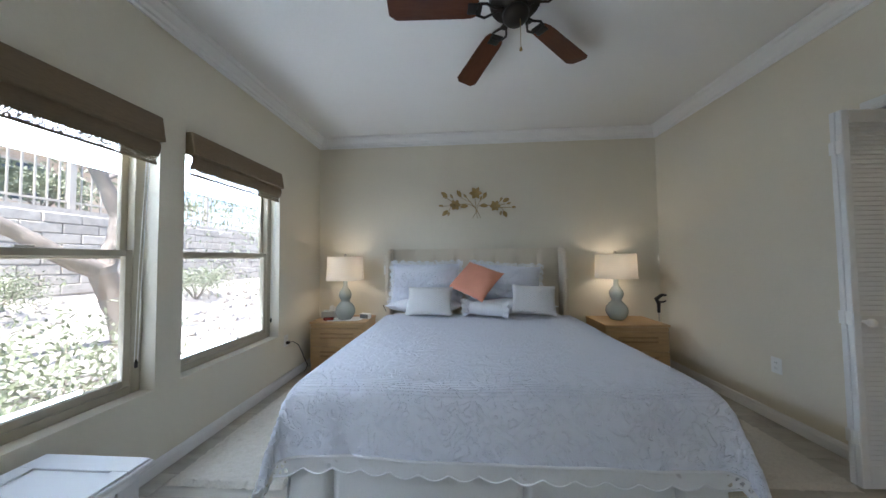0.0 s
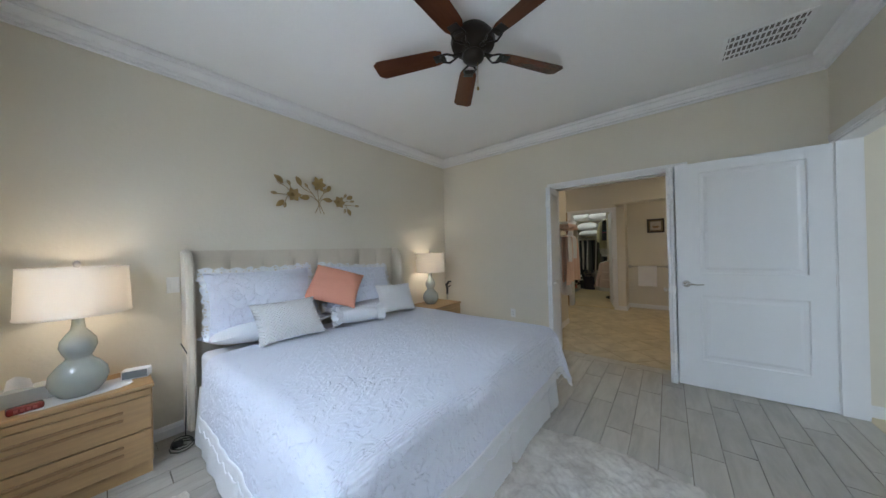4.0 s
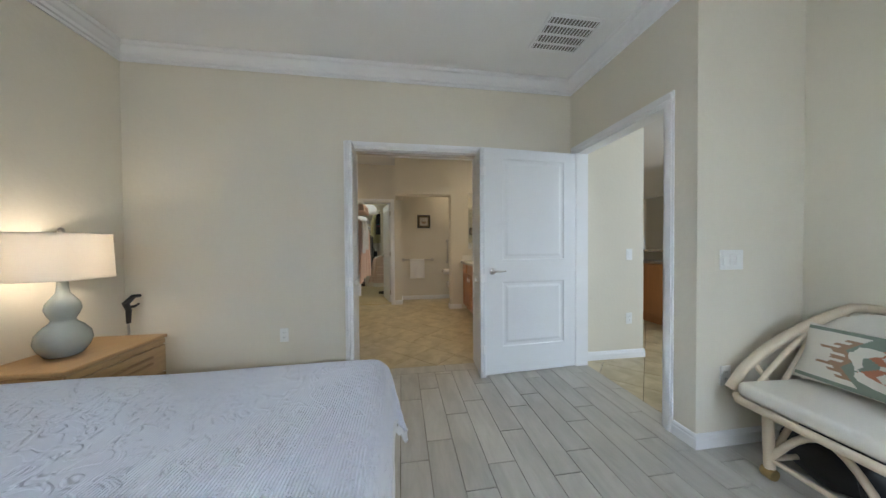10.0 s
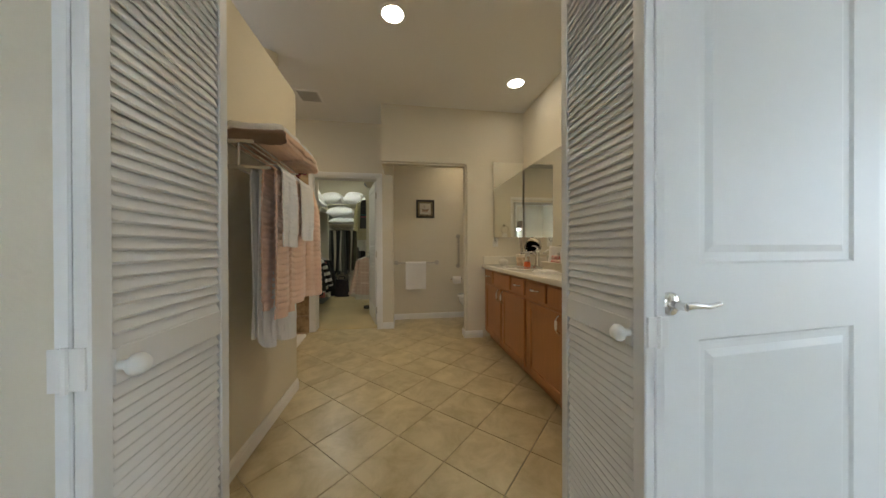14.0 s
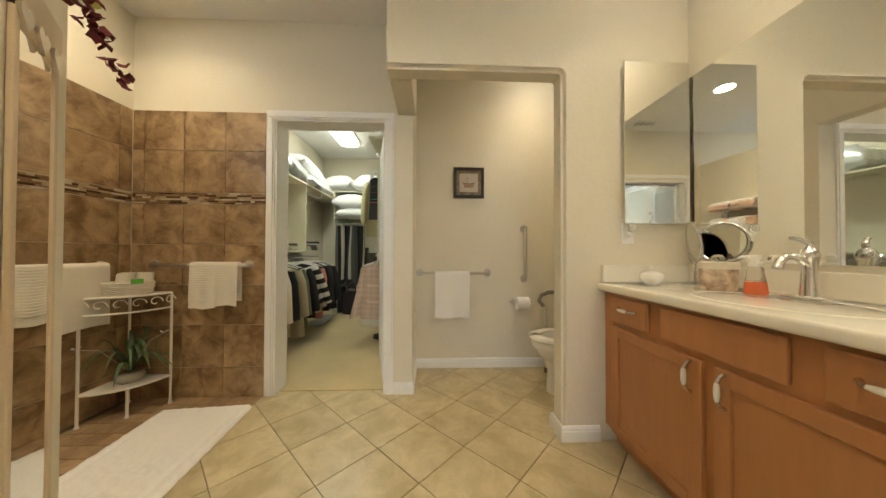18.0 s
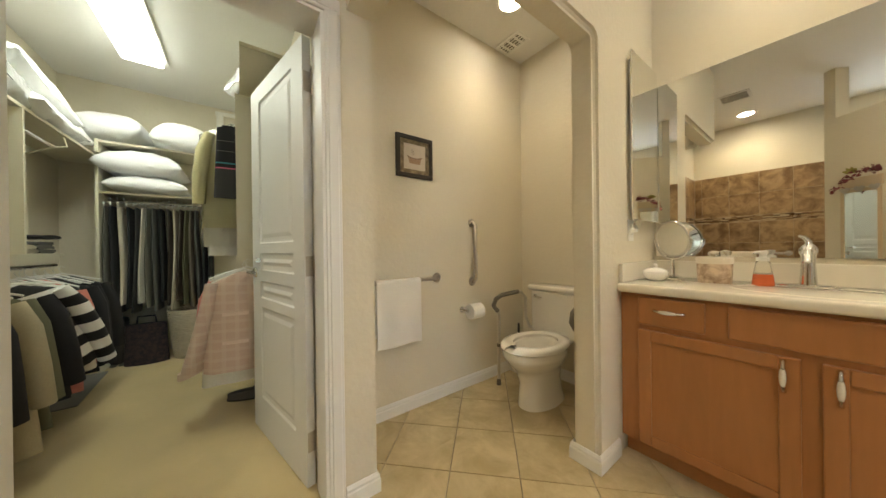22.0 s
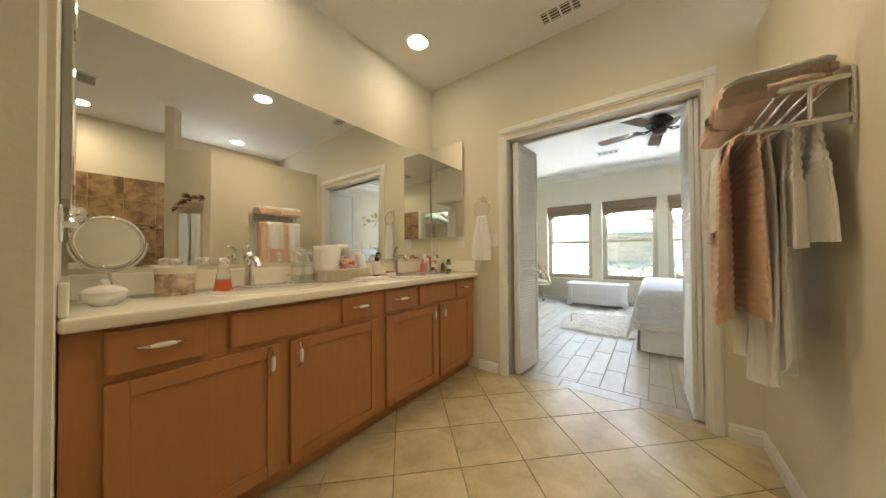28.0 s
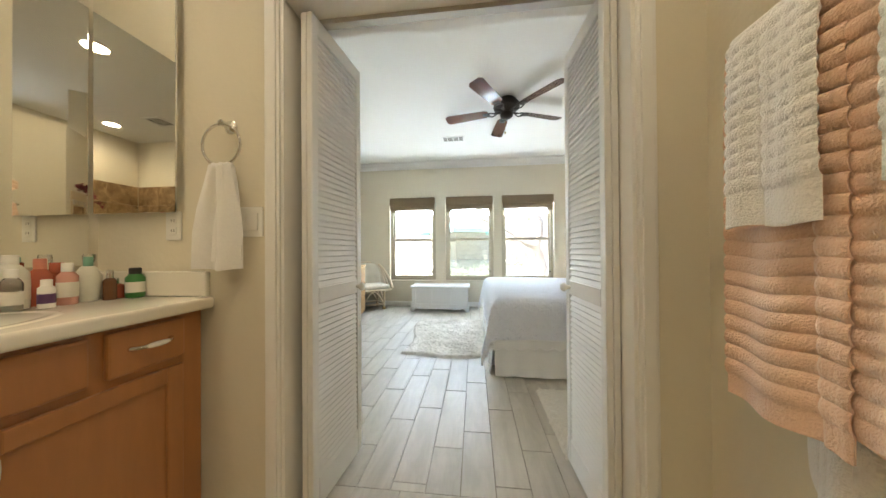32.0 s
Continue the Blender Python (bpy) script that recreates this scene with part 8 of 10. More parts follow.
towel("bath_towel", NW(3.402, RZ_, -0.213), 0.185, 0.71, 0.67, TERRY_P, "peach ribbed bath towel on the front rail", seed=2, band=0.05, wav=0.004, gap=0.034, folds=((0.80, 1.03, 0.013),), flare=0.10, **RIB)
towel("bath_towel", NW(3.658, RZ_, -0.216), 0.335, 0.675, 0.64, TERRY_P, "peach ribbed bath towel in thick folds on the front rail", seed=4, wav=0.006, gap=0.040, folds=((0.66, 1.03, 0.022), (0.84, 1.05, 0.014)), **RIB)
towel("hand_towel", NW(3.412, RZ_ + 0.012, -0.213), 0.150, 0.40, 0.30, TERRY_W, "white waffle hand towel laid over a peach one", seed=6, band=0.09, gap=0.080, wav=0.004, weave="waffle", folds=((0.45, 1.03, 0.010),), rib=0.005, step=0.024)
towel("hand_towel", NW(3.645, RZ_ + 0.012, -0.213), 0.185, 0.365, 0.30, TERRY_W, "white waffle hand towel laid over a peach one", seed=7, band=0.09, gap=0.092, wav=0.004, weave="waffle", folds=((0.60, 1.03, 0.012),), rib=0.005, step=0.024)


def folded(m, w, d, n, mat, label, seed=0):
    t = thing("folded_towel", label, "towel", m, group="folded towels")
    for k in range(n):
        bm = B()
        def f(u, v):
            a = v * 2 * math.pi
            e = 0.55
            x = (u - 0.5) * w * (1 - 0.02 * k)
            y = d / 2 * math.copysign(abs(math.cos(a)) ** e, math.cos(a)) * (1 - 0.03 * k)
            z = 0.0135 * math.copysign(abs(math.sin(a)) ** 0.8, math.sin(a)) + 0.006 * noise.noise(Vector((u * 6 + seed, a, k)))
            return Vector((x, y + 0.008 * math.sin(u * 5 + k), 0.016 + 0.026 * k + z))
        sheet(bm, 20, 20, f)
        bmesh.ops.remove_doubles(bm, verts=bm.verts, dist=1e-4)
        bmesh.ops.holes_fill(bm, edges=bm.edges)
        part("fold", bm, mat, t, smooth=80)
    return t


def rack_towel(m, w, d, h, mat, label, sag, seed):
    """A thick ribbed towel folded in layers, its front edge sagging over the rail."""
    t = thing("folded_towel", label, "towel", m, group="folded towels")
    def f(u, v):
        a = v * 2 * math.pi
        x = (u - 0.5) * w
        y = d / 2 * math.copysign(abs(math.cos(a)) ** 0.6, math.cos(a))
        z = h / 2 * math.copysign(abs(math.sin(a)) ** 0.6, math.sin(a))
        out = 0.004 * abs(math.sin(math.pi * (y + 0.3 * z) / 0.030)) ** 0.7
        front = max(0.0, (-y - 0.045) / (d / 2))
        z += math.copysign(out, z) + 0.008 * noise.noise(Vector((u * 5 + seed, a, 0))) - sag * front ** 2.0 - 0.012 * abs(2 * u - 1) ** 6
        return Vector((x, y - out * math.cos(a) * 0.3 + 0.006 * math.sin(u * 5 + seed), h / 2 + z))
    bm = B()
    sheet(bm, 26, 96, f)
    bmesh.ops.remove_doubles(bm, verts=bm.verts, dist=1e-4)
    bmesh.ops.holes_fill(bm, edges=bm.edges)
    part("fold", bm, mat, t, smooth=80)
    return t


for x, turn in ((3.448, 1.5), (3.698, -2.0)):
    rack_towel(pose(x, PY - 0.150, 1.579, 0, 0, turn), 0.25, 0.250, 0.042, TERRY_P, "peach ribbed towel folded on the rack", 0.014, x * 7)
    rack_towel(pose(x + 0.004, PY - 0.152, 1.613, 0, 0, -turn), 0.24, 0.256, 0.036, TERRY_P, "peach ribbed towel folded on the rack", 0.014, x * 9)
    rack_towel(pose(x - 0.003, PY - 0.146, 1.645, 0, 0, turn), 0.235, 0.245, 0.028, TERRY_W, "white ribbed towel folded on the rack", 0.014, x * 11)

# slanted partition end: tall framed mirror, peg rail and silk grapes
ux, uy = 0.767, 0.641
SLM = Matrix(((ux, -uy, 0, (4.24 + 4.587) / 2), (uy, ux, 0, (PY + 2.60) / 2), (0, 0, 1, 0), (0, 0, 0, 1)))   # local x along the wall, -y into the room
CREAMW = plain("cream_washed_wood", (0.62, 0.50, 0.34), 0.5)
tm = thing("tall_mirror", "tall narrow mirror in a cream wooden frame against the slanted wall", "mirror", SLM @ pose(-0.025, 0, 0))
bm = B()
for b in ((-0.13, -0.105, 0.03, 1.57), (0.105, 0.13, 0.03, 1.57), (-0.105, 0.105, 0.03, 0.06), (-0.105, 0.105, 1.54, 1.57)):
    box(bm, b[0], b[1], -0.013, -0.002, b[2], b[3], bevel=0.003)
part("frame", bm, CREAMW, tm)
bm = B()
box(bm, -0.105, 0.105, -0.009, -0.004, 0.06, 1.54)
part("glass", bm, MIRROR, tm)
for x in (-0.115, 0.115):
    bm = B()
    box(bm, x - 0.012, x + 0.012, -0.013, -0.004, 0.0, 0.0305)
    part("foot", bm, CREAMW, tm)
pg = thing("peg_rail", "cream wooden peg rail with silver heart shaped hooks", "peg rail", SLM @ pose(-0.025, 0, 1.61))
bm = B()
box(bm, -0.14, 0.14, -0.016, -0.002, -0.03, 0.06, bevel=0.004)
part("board", bm, CREAMW, pg)
for k in range(3):
    bm = B()
    heart = [(0.0021 * 16 * math.sin(q) ** 3, 0.0021 * (13 * math.cos(q) - 5 * math.cos(2 * q) - 2 * math.cos(3 * q) - math.cos(4 * q))) for q in [j * math.pi / 12 for j in range(24)]]
    prism(bm, heart, 0.0, 0.008)
    bmesh.ops.rotate(bm, verts=bm.verts, cent=(0, 0, 0), matrix=Matrix.Rotation(radians(90), 3, "X"))
    bmesh.ops.translate(bm, verts=bm.verts, vec=(-0.095 + 0.095 * k, -0.012, -0.045))
    part("hook", bm, NICKEL, pg, "heart shaped hook", smooth=60)
gp = thing("silk_grapes", "dusky red silk blossom and green leaves over the peg rail", "silk flowers", SLM @ pose(-0.06, -0.05, 1.71))
GRAPE = plain("dusky_red_silk", (0.20, 0.035, 0.045), 0.8)
rgp = random.Random(5)
bm = B()
for k in range(90):
    q = rgp.random()
    droop = max(0.0, q - 0.55)
    c = Vector((-0.13 + 0.26 * q + rgp.gauss(0, 0.010), -0.02 - 0.16 * droop + rgp.gauss(0, 0.012), 0.0 - 0.36 * droop + rgp.gauss(0, 0.014)))
    d = Vector((rgp.gauss(0, 1), rgp.gauss(0, 1), rgp.gauss(0, 1))).normalized()
    s_ = d.orthogonal().normalized()
    sheet(bm, 2, 2, lambda u, v: c + d * 0.028 * (u - 0.3) + s_ * 0.026 * (v - 0.5) * (1 - 0.5 * u) + d.cross(s_) * 0.008 * math.sin(u * 3))
part("blossom", bm, GRAPE, gp, smooth=80)
for k in range(4):
    bm = B()
    a = 0.4 + k * 0.7
    base = Vector((0.03, -0.02, 0.0))
    tip = Vector((0.055 * math.cos(a), -0.03, 0.05 * math.sin(a)))
    sd_ = Vector((-math.sin(a), 0.2, math.cos(a)))
    sheet(bm, 5, 2, lambda u, v: base + tip * u + sd_ * (v - 0.5) * 0.03 * math.sin(math.pi * (0.1 + 0.85 * u)))
    part("leaf", bm, plain("yellow_green_silk", (0.30, 0.28, 0.06), 0.8), gp, smooth=80)

# shower: grab bar with towels, corner stand, basket, plant, bath mat
CW = lambda y, z: Matrix(((0, 1, 0, XC - 0.011), (-1, 0, 0, y), (0, 0, 1, z), (0, 0, 0, 1)))
bar_on_wall("grab_bar", CW(3.13, 0.955), 0.66, 0.016, "brushed steel grab bar on the shower tile", off=0.055)
towel("hand_towel", CW(3.07, 0.973) @ pose(0, -0.055, 0), 0.17, 0.33, 0.30, TERRY_C, "cream waffle hand towel over the grab bar", rib=0.003, step=0.016, seed=1, band=0.06, wav=0.004, gap=0.036)
towel("hand_towel", CW(2.92, 0.973) @ pose(0, -0.055, 0), 0.17, 0.31, 0.28, TERRY_C, "cream waffle hand towel over the grab bar", rib=0.003, step=0.016, seed=4, band=0.06, wav=0.004, gap=0.036)
bar_on_wall("grab_bar", pose(5.22, 3.6285, 0.955), 0.72, 0.016, "brushed steel grab bar on the back tile", off=0.055)
towel("bath_mat_hung", pose(5.35, 3.573, 0.973), 0.44, 0.40, 0.40, TERRY_C, "cream tufted bath mat hung over the grab bar", seed=9, wav=0.004, gap=0.038)
st = thing("corner_stand", "white wire corner stand with two shelves and scrollwork", "shelf stand", pose(XC - 0.04, 3.60, 0))
WIRE = plain("white_wire_paint", (0.74, 0.70, 0.60), 0.4)
legs = [(-0.02, -0.02), (-0.31, -0.03), (-0.03, -0.31), (-0.205, -0.205)]
for i, (x, y) in enumerate(legs):
    bm = B()
    hi = 0.765 if i != 3 else 0.19
    tube(bm, [(x, y, 0.004), (x, y, hi)], 0.008, 8)
    lathe(bm, [(0.0, 0.0), (0.014, 0.0), (0.010, 0.014), (0.0, 0.016)], 10, centre=(x, y, 0))
    part("leg", bm, WIRE, st, smooth=60)
for z in (0.19, 0.765):
    bm = B()
    quarter = [(-0.02, -0.02), (-0.31, -0.03)] + [(-0.31 * math.cos(a) - 0.02 * 0, -0.31 * math.sin(a) - 0.03 * (1 - math.sin(a)), ) for a in [k * math.pi / 24 for k in range(1, 12)]] + [(-0.03, -0.31)]
    prism(bm, quarter, z - 0.006, z)
    part("shelf", bm, WIRE, st)
    bm = B()
    tube(bm, [(x, y, z) for x, y in quarter], 0.007, 8, closed=True)
    part("shelf_rim", bm, WIRE, st, smooth=60)
bm = B()
tube(bm, [(x, y, 0.665) for x, y in quarter[1:]], 0.006, 8)
for k in range(6):
    a = (k + 0.5) * math.pi / 12
    c, d = Vector((-0.31 * math.cos(a), -0.31 * math.sin(a), 0.715)), Vector((math.sin(a), -math.cos(a), 0))
    tube(bm, [c + d * 0.040 * (1 - 0.09 * j) * math.cos(j * 0.6) + Vector((0, 0, 0.040 * (1 - 0.09 * j) * math.sin(j * 0.6))) for j in range(10)], 0.004, 6)
part("scrollwork", bm, WIRE, st, smooth=60)
sb = thing("towel_basket", "round white basket of rolled towels on the corner stand", "basket", pose(XC - 0.17, 3.47, 0.7665))
bm = B()
for r in range(7):
    tube(bm, [((0.105 + 0.002 * r + 0.003 * math.sin(k * math.pi / 2 + r * math.pi)) * math.cos(k * 2 * math.pi / 40), (0.105 + 0.002 * r + 0.003 * math.sin(k * math.pi / 2 + r * math.pi)) * math.sin(k * 2 * math.pi / 40), 0.008 + 0.012 * r) for k in range(40)], 0.0062, 5, closed=True)
part("woven_wall", bm, WICKERW, sb, smooth=70)
bm = B()
lathe(bm, [(0.0, 0.002), (0.104, 0.002), (0.104, 0.01), (0.0, 0.01)], 24)
part("bottom", bm, WICKERW, sb)
for k, (x, y) in enumerate(((-0.05, -0.02), (0.04, -0.05), (0.03, 0.04))):
    rolled("rolled_towel", pose(XC - 0.17 + x, 3.47 + y, 0.7785, 4, 0, 50 * k), 0.045, 0.13, TERRY_C, "cream towel rolled upright in the round basket")
bm = B()
box(bm, -0.028, 0.028, -0.010, 0.010, 0, 0.028, bevel=0.003)
solid("soap_packet", bm, plain("bright_green_wrap", (0.10, 0.38, 0.03), 0.4), "bright green soap packet in the basket", "soap", pose(XC - 0.225, 3.365, 0.845, 8, 0, -40))
pt = thing("potted_plant", "spider plant in a silver bowl on the lower shelf", "plant", pose(XC - 0.16, 3.47, 0.1915))
bm = B()
lathe(bm, [(0.0, 0.0), (0.05, 0.0), (0.075, 0.03), (0.07, 0.06), (0.055, 0.07), (0.0, 0.065)], 24)
part("pot", bm, NICKEL, pt, smooth=60)
rp = random.Random(14)
for k in range(26):
    a, l = rp.random() * 6.283, 0.16 + 0.16 * rp.random()
    up = 0.10 + 0.22 * rp.random()
    bm = B()
    da, sa_ = Vector((math.cos(a), math.sin(a), 0)), Vector((-math.sin(a), math.cos(a), 0))
    sheet(bm, 7, 2, lambda u, v: Vector((0, 0, 0.06)) + da * l * u + Vector((0, 0, up * math.sin(u * 2.3) - 0.10 * u * u)) + sa_ * (v - 0.5) * 0.024 * math.sin(math.pi * (0.12 + 0.86 * u)))
    part("leaf", bm, LEAF, pt, smooth=80)
for k in range(3):
    a = k * 2.1 + 0.5
    bm = B()
    c = Vector((0.22 * math.cos(a), 0.22 * math.sin(a), 0.22 + 0.05 * k))
    tube(bm, [(0, 0, 0.06), c * 0.6 + Vector((0, 0, 0.08)), c], 0.0016, 5)
    for j in range(4):
        b = j * 1.57
        d = Vector((math.cos(b), math.sin(b), 0.5))
        bm.faces.new([bm.verts.new(c), bm.verts.new(c + d * 0.018 + Vector((0.008, 0, 0))), bm.verts.new(c + d * 0.032), bm.verts.new(c + d * 0.018 - Vector((0.008, 0, 0)))])
    part("white_bloom", bm, WHITEPL, pt)
mat_ = B()


def matf(u, v):
    x, y = (u - 0.5) * 0.54, (v - 0.5) * 0.86
    e = min(min(u, 1 - u) * 0.54, min(v, 1 - v) * 0.86)
    groove = -0.006 * math.exp(-((e - 0.055) / 0.008) ** 2)
    return Vector((x + 0.006 * noise.noise(Vector((y * 20, 0, 0))), y + 0.006 * noise.noise(Vector((x * 20, 5, 0))), (0.026 + groove + 0.005 * noise.noise(Vector((x * 50, y * 50, 0)))) if e > 0.008 else 0.002))


sheet(mat_, 46, 76, matf)
solid("bath_mat", mat_, TERRY_W, "thick white cotton bath mat before the shower", "bath mat", pose(5.175, 2.91, 0.001, 0, 0, 95), smooth=80)
# ---- closet ----
CREAMP = material("cream_shelf_paint", (0.70, 0.66, 0.52), 0.5, grain=30, vary=0.02)
TUBE = glowing("lit_fluorescent_diffuser", (0.97, 1.0, 0.88), 0.6)
fl = thing("fluorescent_light", "lit long fluorescent ceiling light", "ceiling light", pose(7.38, 2.74, H))
bm = B()
box(bm, -0.65, 0.65, -0.15, 0.15, -0.03, 0.0, bevel=0.004)
part("housing", bm, WHITEPL, fl)
bm = B()
box(bm, -0.63, 0.63, -0.13, 0.13, -0.095, -0.0305, bevel=0.02)
part("diffuser", bm, TUBE, fl)
# shelving hung on the north side, a tall unit at the end, hung shelving behind the door
CN, CS = 3.46, 1.74
UX = 8.36          # front of the end unit
sh = thing("closet_shelving", "cream built-in closet shelf with hanging rods on the wall", "shelving", pose(0, 0, 0))
bm = B()
box(bm, 7.39, 7.41, 3.125, CN - 0.002, 1.07, 1.935)
part("upright", bm, CREAMP, sh)
for z, x0, x1 in ((1.937, 5.99, CX - 0.01), (1.05, 5.99, 7.96)):
    bm = B()
    box(bm, x0, x1, 3.13 if z > 1.5 else 3.16, CN - 0.002, z, z + 0.019)
    part("shelf", bm, CREAMP, sh)
bm = B()
box(bm, 7.41, 8.04, CN - 0.02, CN - 0.002, 0.955, 1.049)
part("cleat", bm, CREAMP, sh)
for z, x0, x1 in ((0.985, 6.0, 7.95), (1.86, 7.42, 7.95)):
    bm = B()
    tube(bm, [(x0, 3.20, z), (x1, 3.20, z)], 0.013, 10)
    part("rod", bm, CHROME, sh, smooth=60)
bm = B()
tube(bm, [(7.93, 3.145, 1.93), (7.93, 3.13, 1.865), (7.93, 3.20, 1.845), (7.93, CN - 0.004, 1.70)], 0.006, 8)
part("bracket", bm, CREAMP, sh)
un = thing("closet_unit", "cream closet unit with a high shelf and a rod of trousers", "shelving", pose(0, 0, 0))
for y in (3.105, CS + 0.012):
    bm = B()
    box(bm, UX, CX - 0.005, y - 0.01, y + 0.01, 0.006, 1.935 if y > 3 else 2.075)
    part("upright", bm, CREAMP, un)
bm = B()
box(bm, UX, CX - 0.005, 3.095, 3.115, 1.958, 2.075)
part("upright", bm, CREAMP, un)
for z in (1.60, 2.05):
    bm = B()
    box(bm, UX, CX - 0.005, CS + 0.024, 3.094, z, z + 0.02)
    part("shelf", bm, CREAMP, un)
bm = B()
tube(bm, [(UX + 0.14, CS + 0.024, 1.55), (UX + 0.14, 3.094, 1.55)], 0.013, 10)
part("rod", bm, CHROME, un, smooth=60)
s2 = thing("closet_shelving", "cream upright closet panel and shelf behind the door", "shelving", pose(0, 0, 0))
bm = B()
box(bm, 6.97, 6.99, CS + 0.002, 2.115, 0.79, 2.15)
part("upright", bm, CREAMP, s2)
bm = B()
box(bm, 6.40, 7.97, CS + 0.002, 2.09, 2.152, 2.172)
part("shelf", bm, CREAMP, s2)
for z, x0, x1 in ((2.06, 6.995, 7.97), (1.02, 6.42, 6.965), (1.02, 6.995, 7.97)):
    bm = B()
    tube(bm, [(x0, 2.02, z), (x1, 2.02, z)], 0.012, 10)
    part("rod", bm, CHROME, s2, smooth=60)


def garment(kind_, m, w, l, mat, label, seed, stripes=None, sleeve=True):
    """A garment on a hanger: local x across the shoulders, hanging down from z = 0."""
    t = thing(kind_, label, "clothes", m, group="hanging clothes")
    bm = B()
    tube(bm, [(0, 0, 0.0), (0.012, 0, 0.03), (0, 0, 0.055), (-0.015, 0, 0.04)], 0.002, 5)
    tube(bm, [(-w * 0.46, 0, -0.07), (0, 0, 0.0), (w * 0.46, 0, -0.07)], 0.005, 6)
    part("hanger", bm, WHITEPL, t)
    bm = B()
    def skin(u, v):
        a = u * 2 * math.pi
        sh_ = min(1.0, v / 0.15)
        half = w / 2 * (0.22 + 0.78 * sh_) * (1 + 0.14 * max(0.0, v - 0.15))
        th = 0.035 * (0.5 + 0.5 * sh_) + 0.016 * math.sin(a * 3 + seed + 2 * v) * v + 0.010 * math.sin(a * 7 + seed) * v
        z = -0.02 - 0.085 * sh_ - l * max(0.0, v - 0.15) / 0.85
        return Vector((half * math.cos(a), th * math.sin(a), z))
    sheet(bm, 30, 16, skin)
    bmesh.ops.remove_doubles(bm, verts=bm.verts, dist=1e-4)
    part("cloth", bm, mat, t, smooth=80)
    if sleeve:
        for s in (-1, 1):
            bm = B()
            tube(bm, [(s * w * 0.44, 0, -0.10), (s * w * 0.53, 0.012, -0.22), (s * w * 0.58, 0.022, -0.40), (s * w * 0.60, 0.012, -0.60)], [0.042, 0.05, 0.045, 0.040], 10)
            part("sleeve", bm, mat, t, smooth=80)
    return t


def striped(name, a, b, step):
    m = bpy.data.materials.new(name)
    m.use_nodes = True
    nt = m.node_tree
    bs = nt.nodes["Principled BSDF"]
    bs.inputs["Roughness"].default_value = 0.9
    co, sep, mu, gt, mx = (nt.nodes.new(n) for n in ("ShaderNodeTexCoord", "ShaderNodeSeparateXYZ", "ShaderNodeMath", "ShaderNodeMath", "ShaderNodeMix"))
    mu.operation, mu.inputs[1].default_value = "PINGPONG", step
    gt.operation, gt.inputs[1].default_value = "GREATER_THAN", step * 0.5
    mx.data_type = "RGBA"
    mx.inputs["A"].default_value, mx.inputs["B"].default_value = (*a, 1), (*b, 1)
    nt.links.new(co.outputs["Object"], sep.inputs[0])
    nt.links.new(sep.outputs["Z"], mu.inputs[0])
    nt.links.new(mu.outputs[0], gt.inputs[0])
    nt.links.new(gt.outputs[0], mx.inputs["Factor"])
    nt.links.new(mx.outputs["Result"], bs.inputs["Base Color"])
    return m


def cloth(name, c):
    return material(name, c, 0.9, grain=120, vary=0.10, bump=0.3, bump_scale=200)


BW, BLK, GRY, KHK, PNK, OLV, CRM, TAU = (striped("black_white_stripe", (0.75, 0.74, 0.70), (0.012, 0.012, 0.014), 0.06), cloth("black_cloth", (0.014, 0.014, 0.016)), cloth("grey_cloth", (0.10, 0.10, 0.095)),
    cloth("khaki_cloth", (0.40, 0.35, 0.23)), cloth("salmon_cloth", (0.62, 0.22, 0.18)), cloth("olive_cloth", (0.12, 0.12, 0.07)), cloth("cream_cloth", (0.66, 0.61, 0.49)), cloth("taupe_cloth", (0.17, 0.14, 0.11)))
ZIG = striped("grey_cream_pattern", (0.50, 0.47, 0.38), (0.10, 0.10, 0.09), 0.014)
def tweed(name, ground, line):
    """Soft plaid: pale bands both ways over a nubbly ground."""
    m = material(name, ground, 0.95, grain=150, vary=0.10, bump=0.6, bump_scale=260)
    nt = m.node_tree
    bs = nt.nodes["Principled BSDF"]
    make, link = nt.nodes.new, nt.links.new
    co, sep = make("ShaderNodeTexCoord"), make("ShaderNodeSeparateXYZ")
    link(co.outputs["Object"], sep.inputs[0])
    last = bs.inputs["Base Color"].links[0].from_socket
    for axis, step in (("Z", 0.030), ("X", 0.036)):
        pp, gt, mx = make("ShaderNodeMath"), make("ShaderNodeMath"), make("ShaderNodeMix")
        pp.operation, pp.inputs[1].default_value = "PINGPONG", step
        gt.operation, gt.inputs[1].default_value = "GREATER_THAN", step * 0.68
        sc = make("ShaderNodeMath")
        sc.operation, sc.inputs[1].default_value = "MULTIPLY", 0.5
        mx.data_type = "RGBA"
        mx.inputs["B"].default_value = (*line, 1)
        link(sep.outputs[axis], pp.inputs[0])
        link(pp.outputs[0], gt.inputs[0])
        link(gt.outputs[0], sc.inputs[0])
        link(sc.outputs[0], mx.inputs["Factor"])
        link(last, mx.inputs["A"])
        last = mx.outputs["Result"]
    link(last, bs.inputs["Base Color"])
    return m


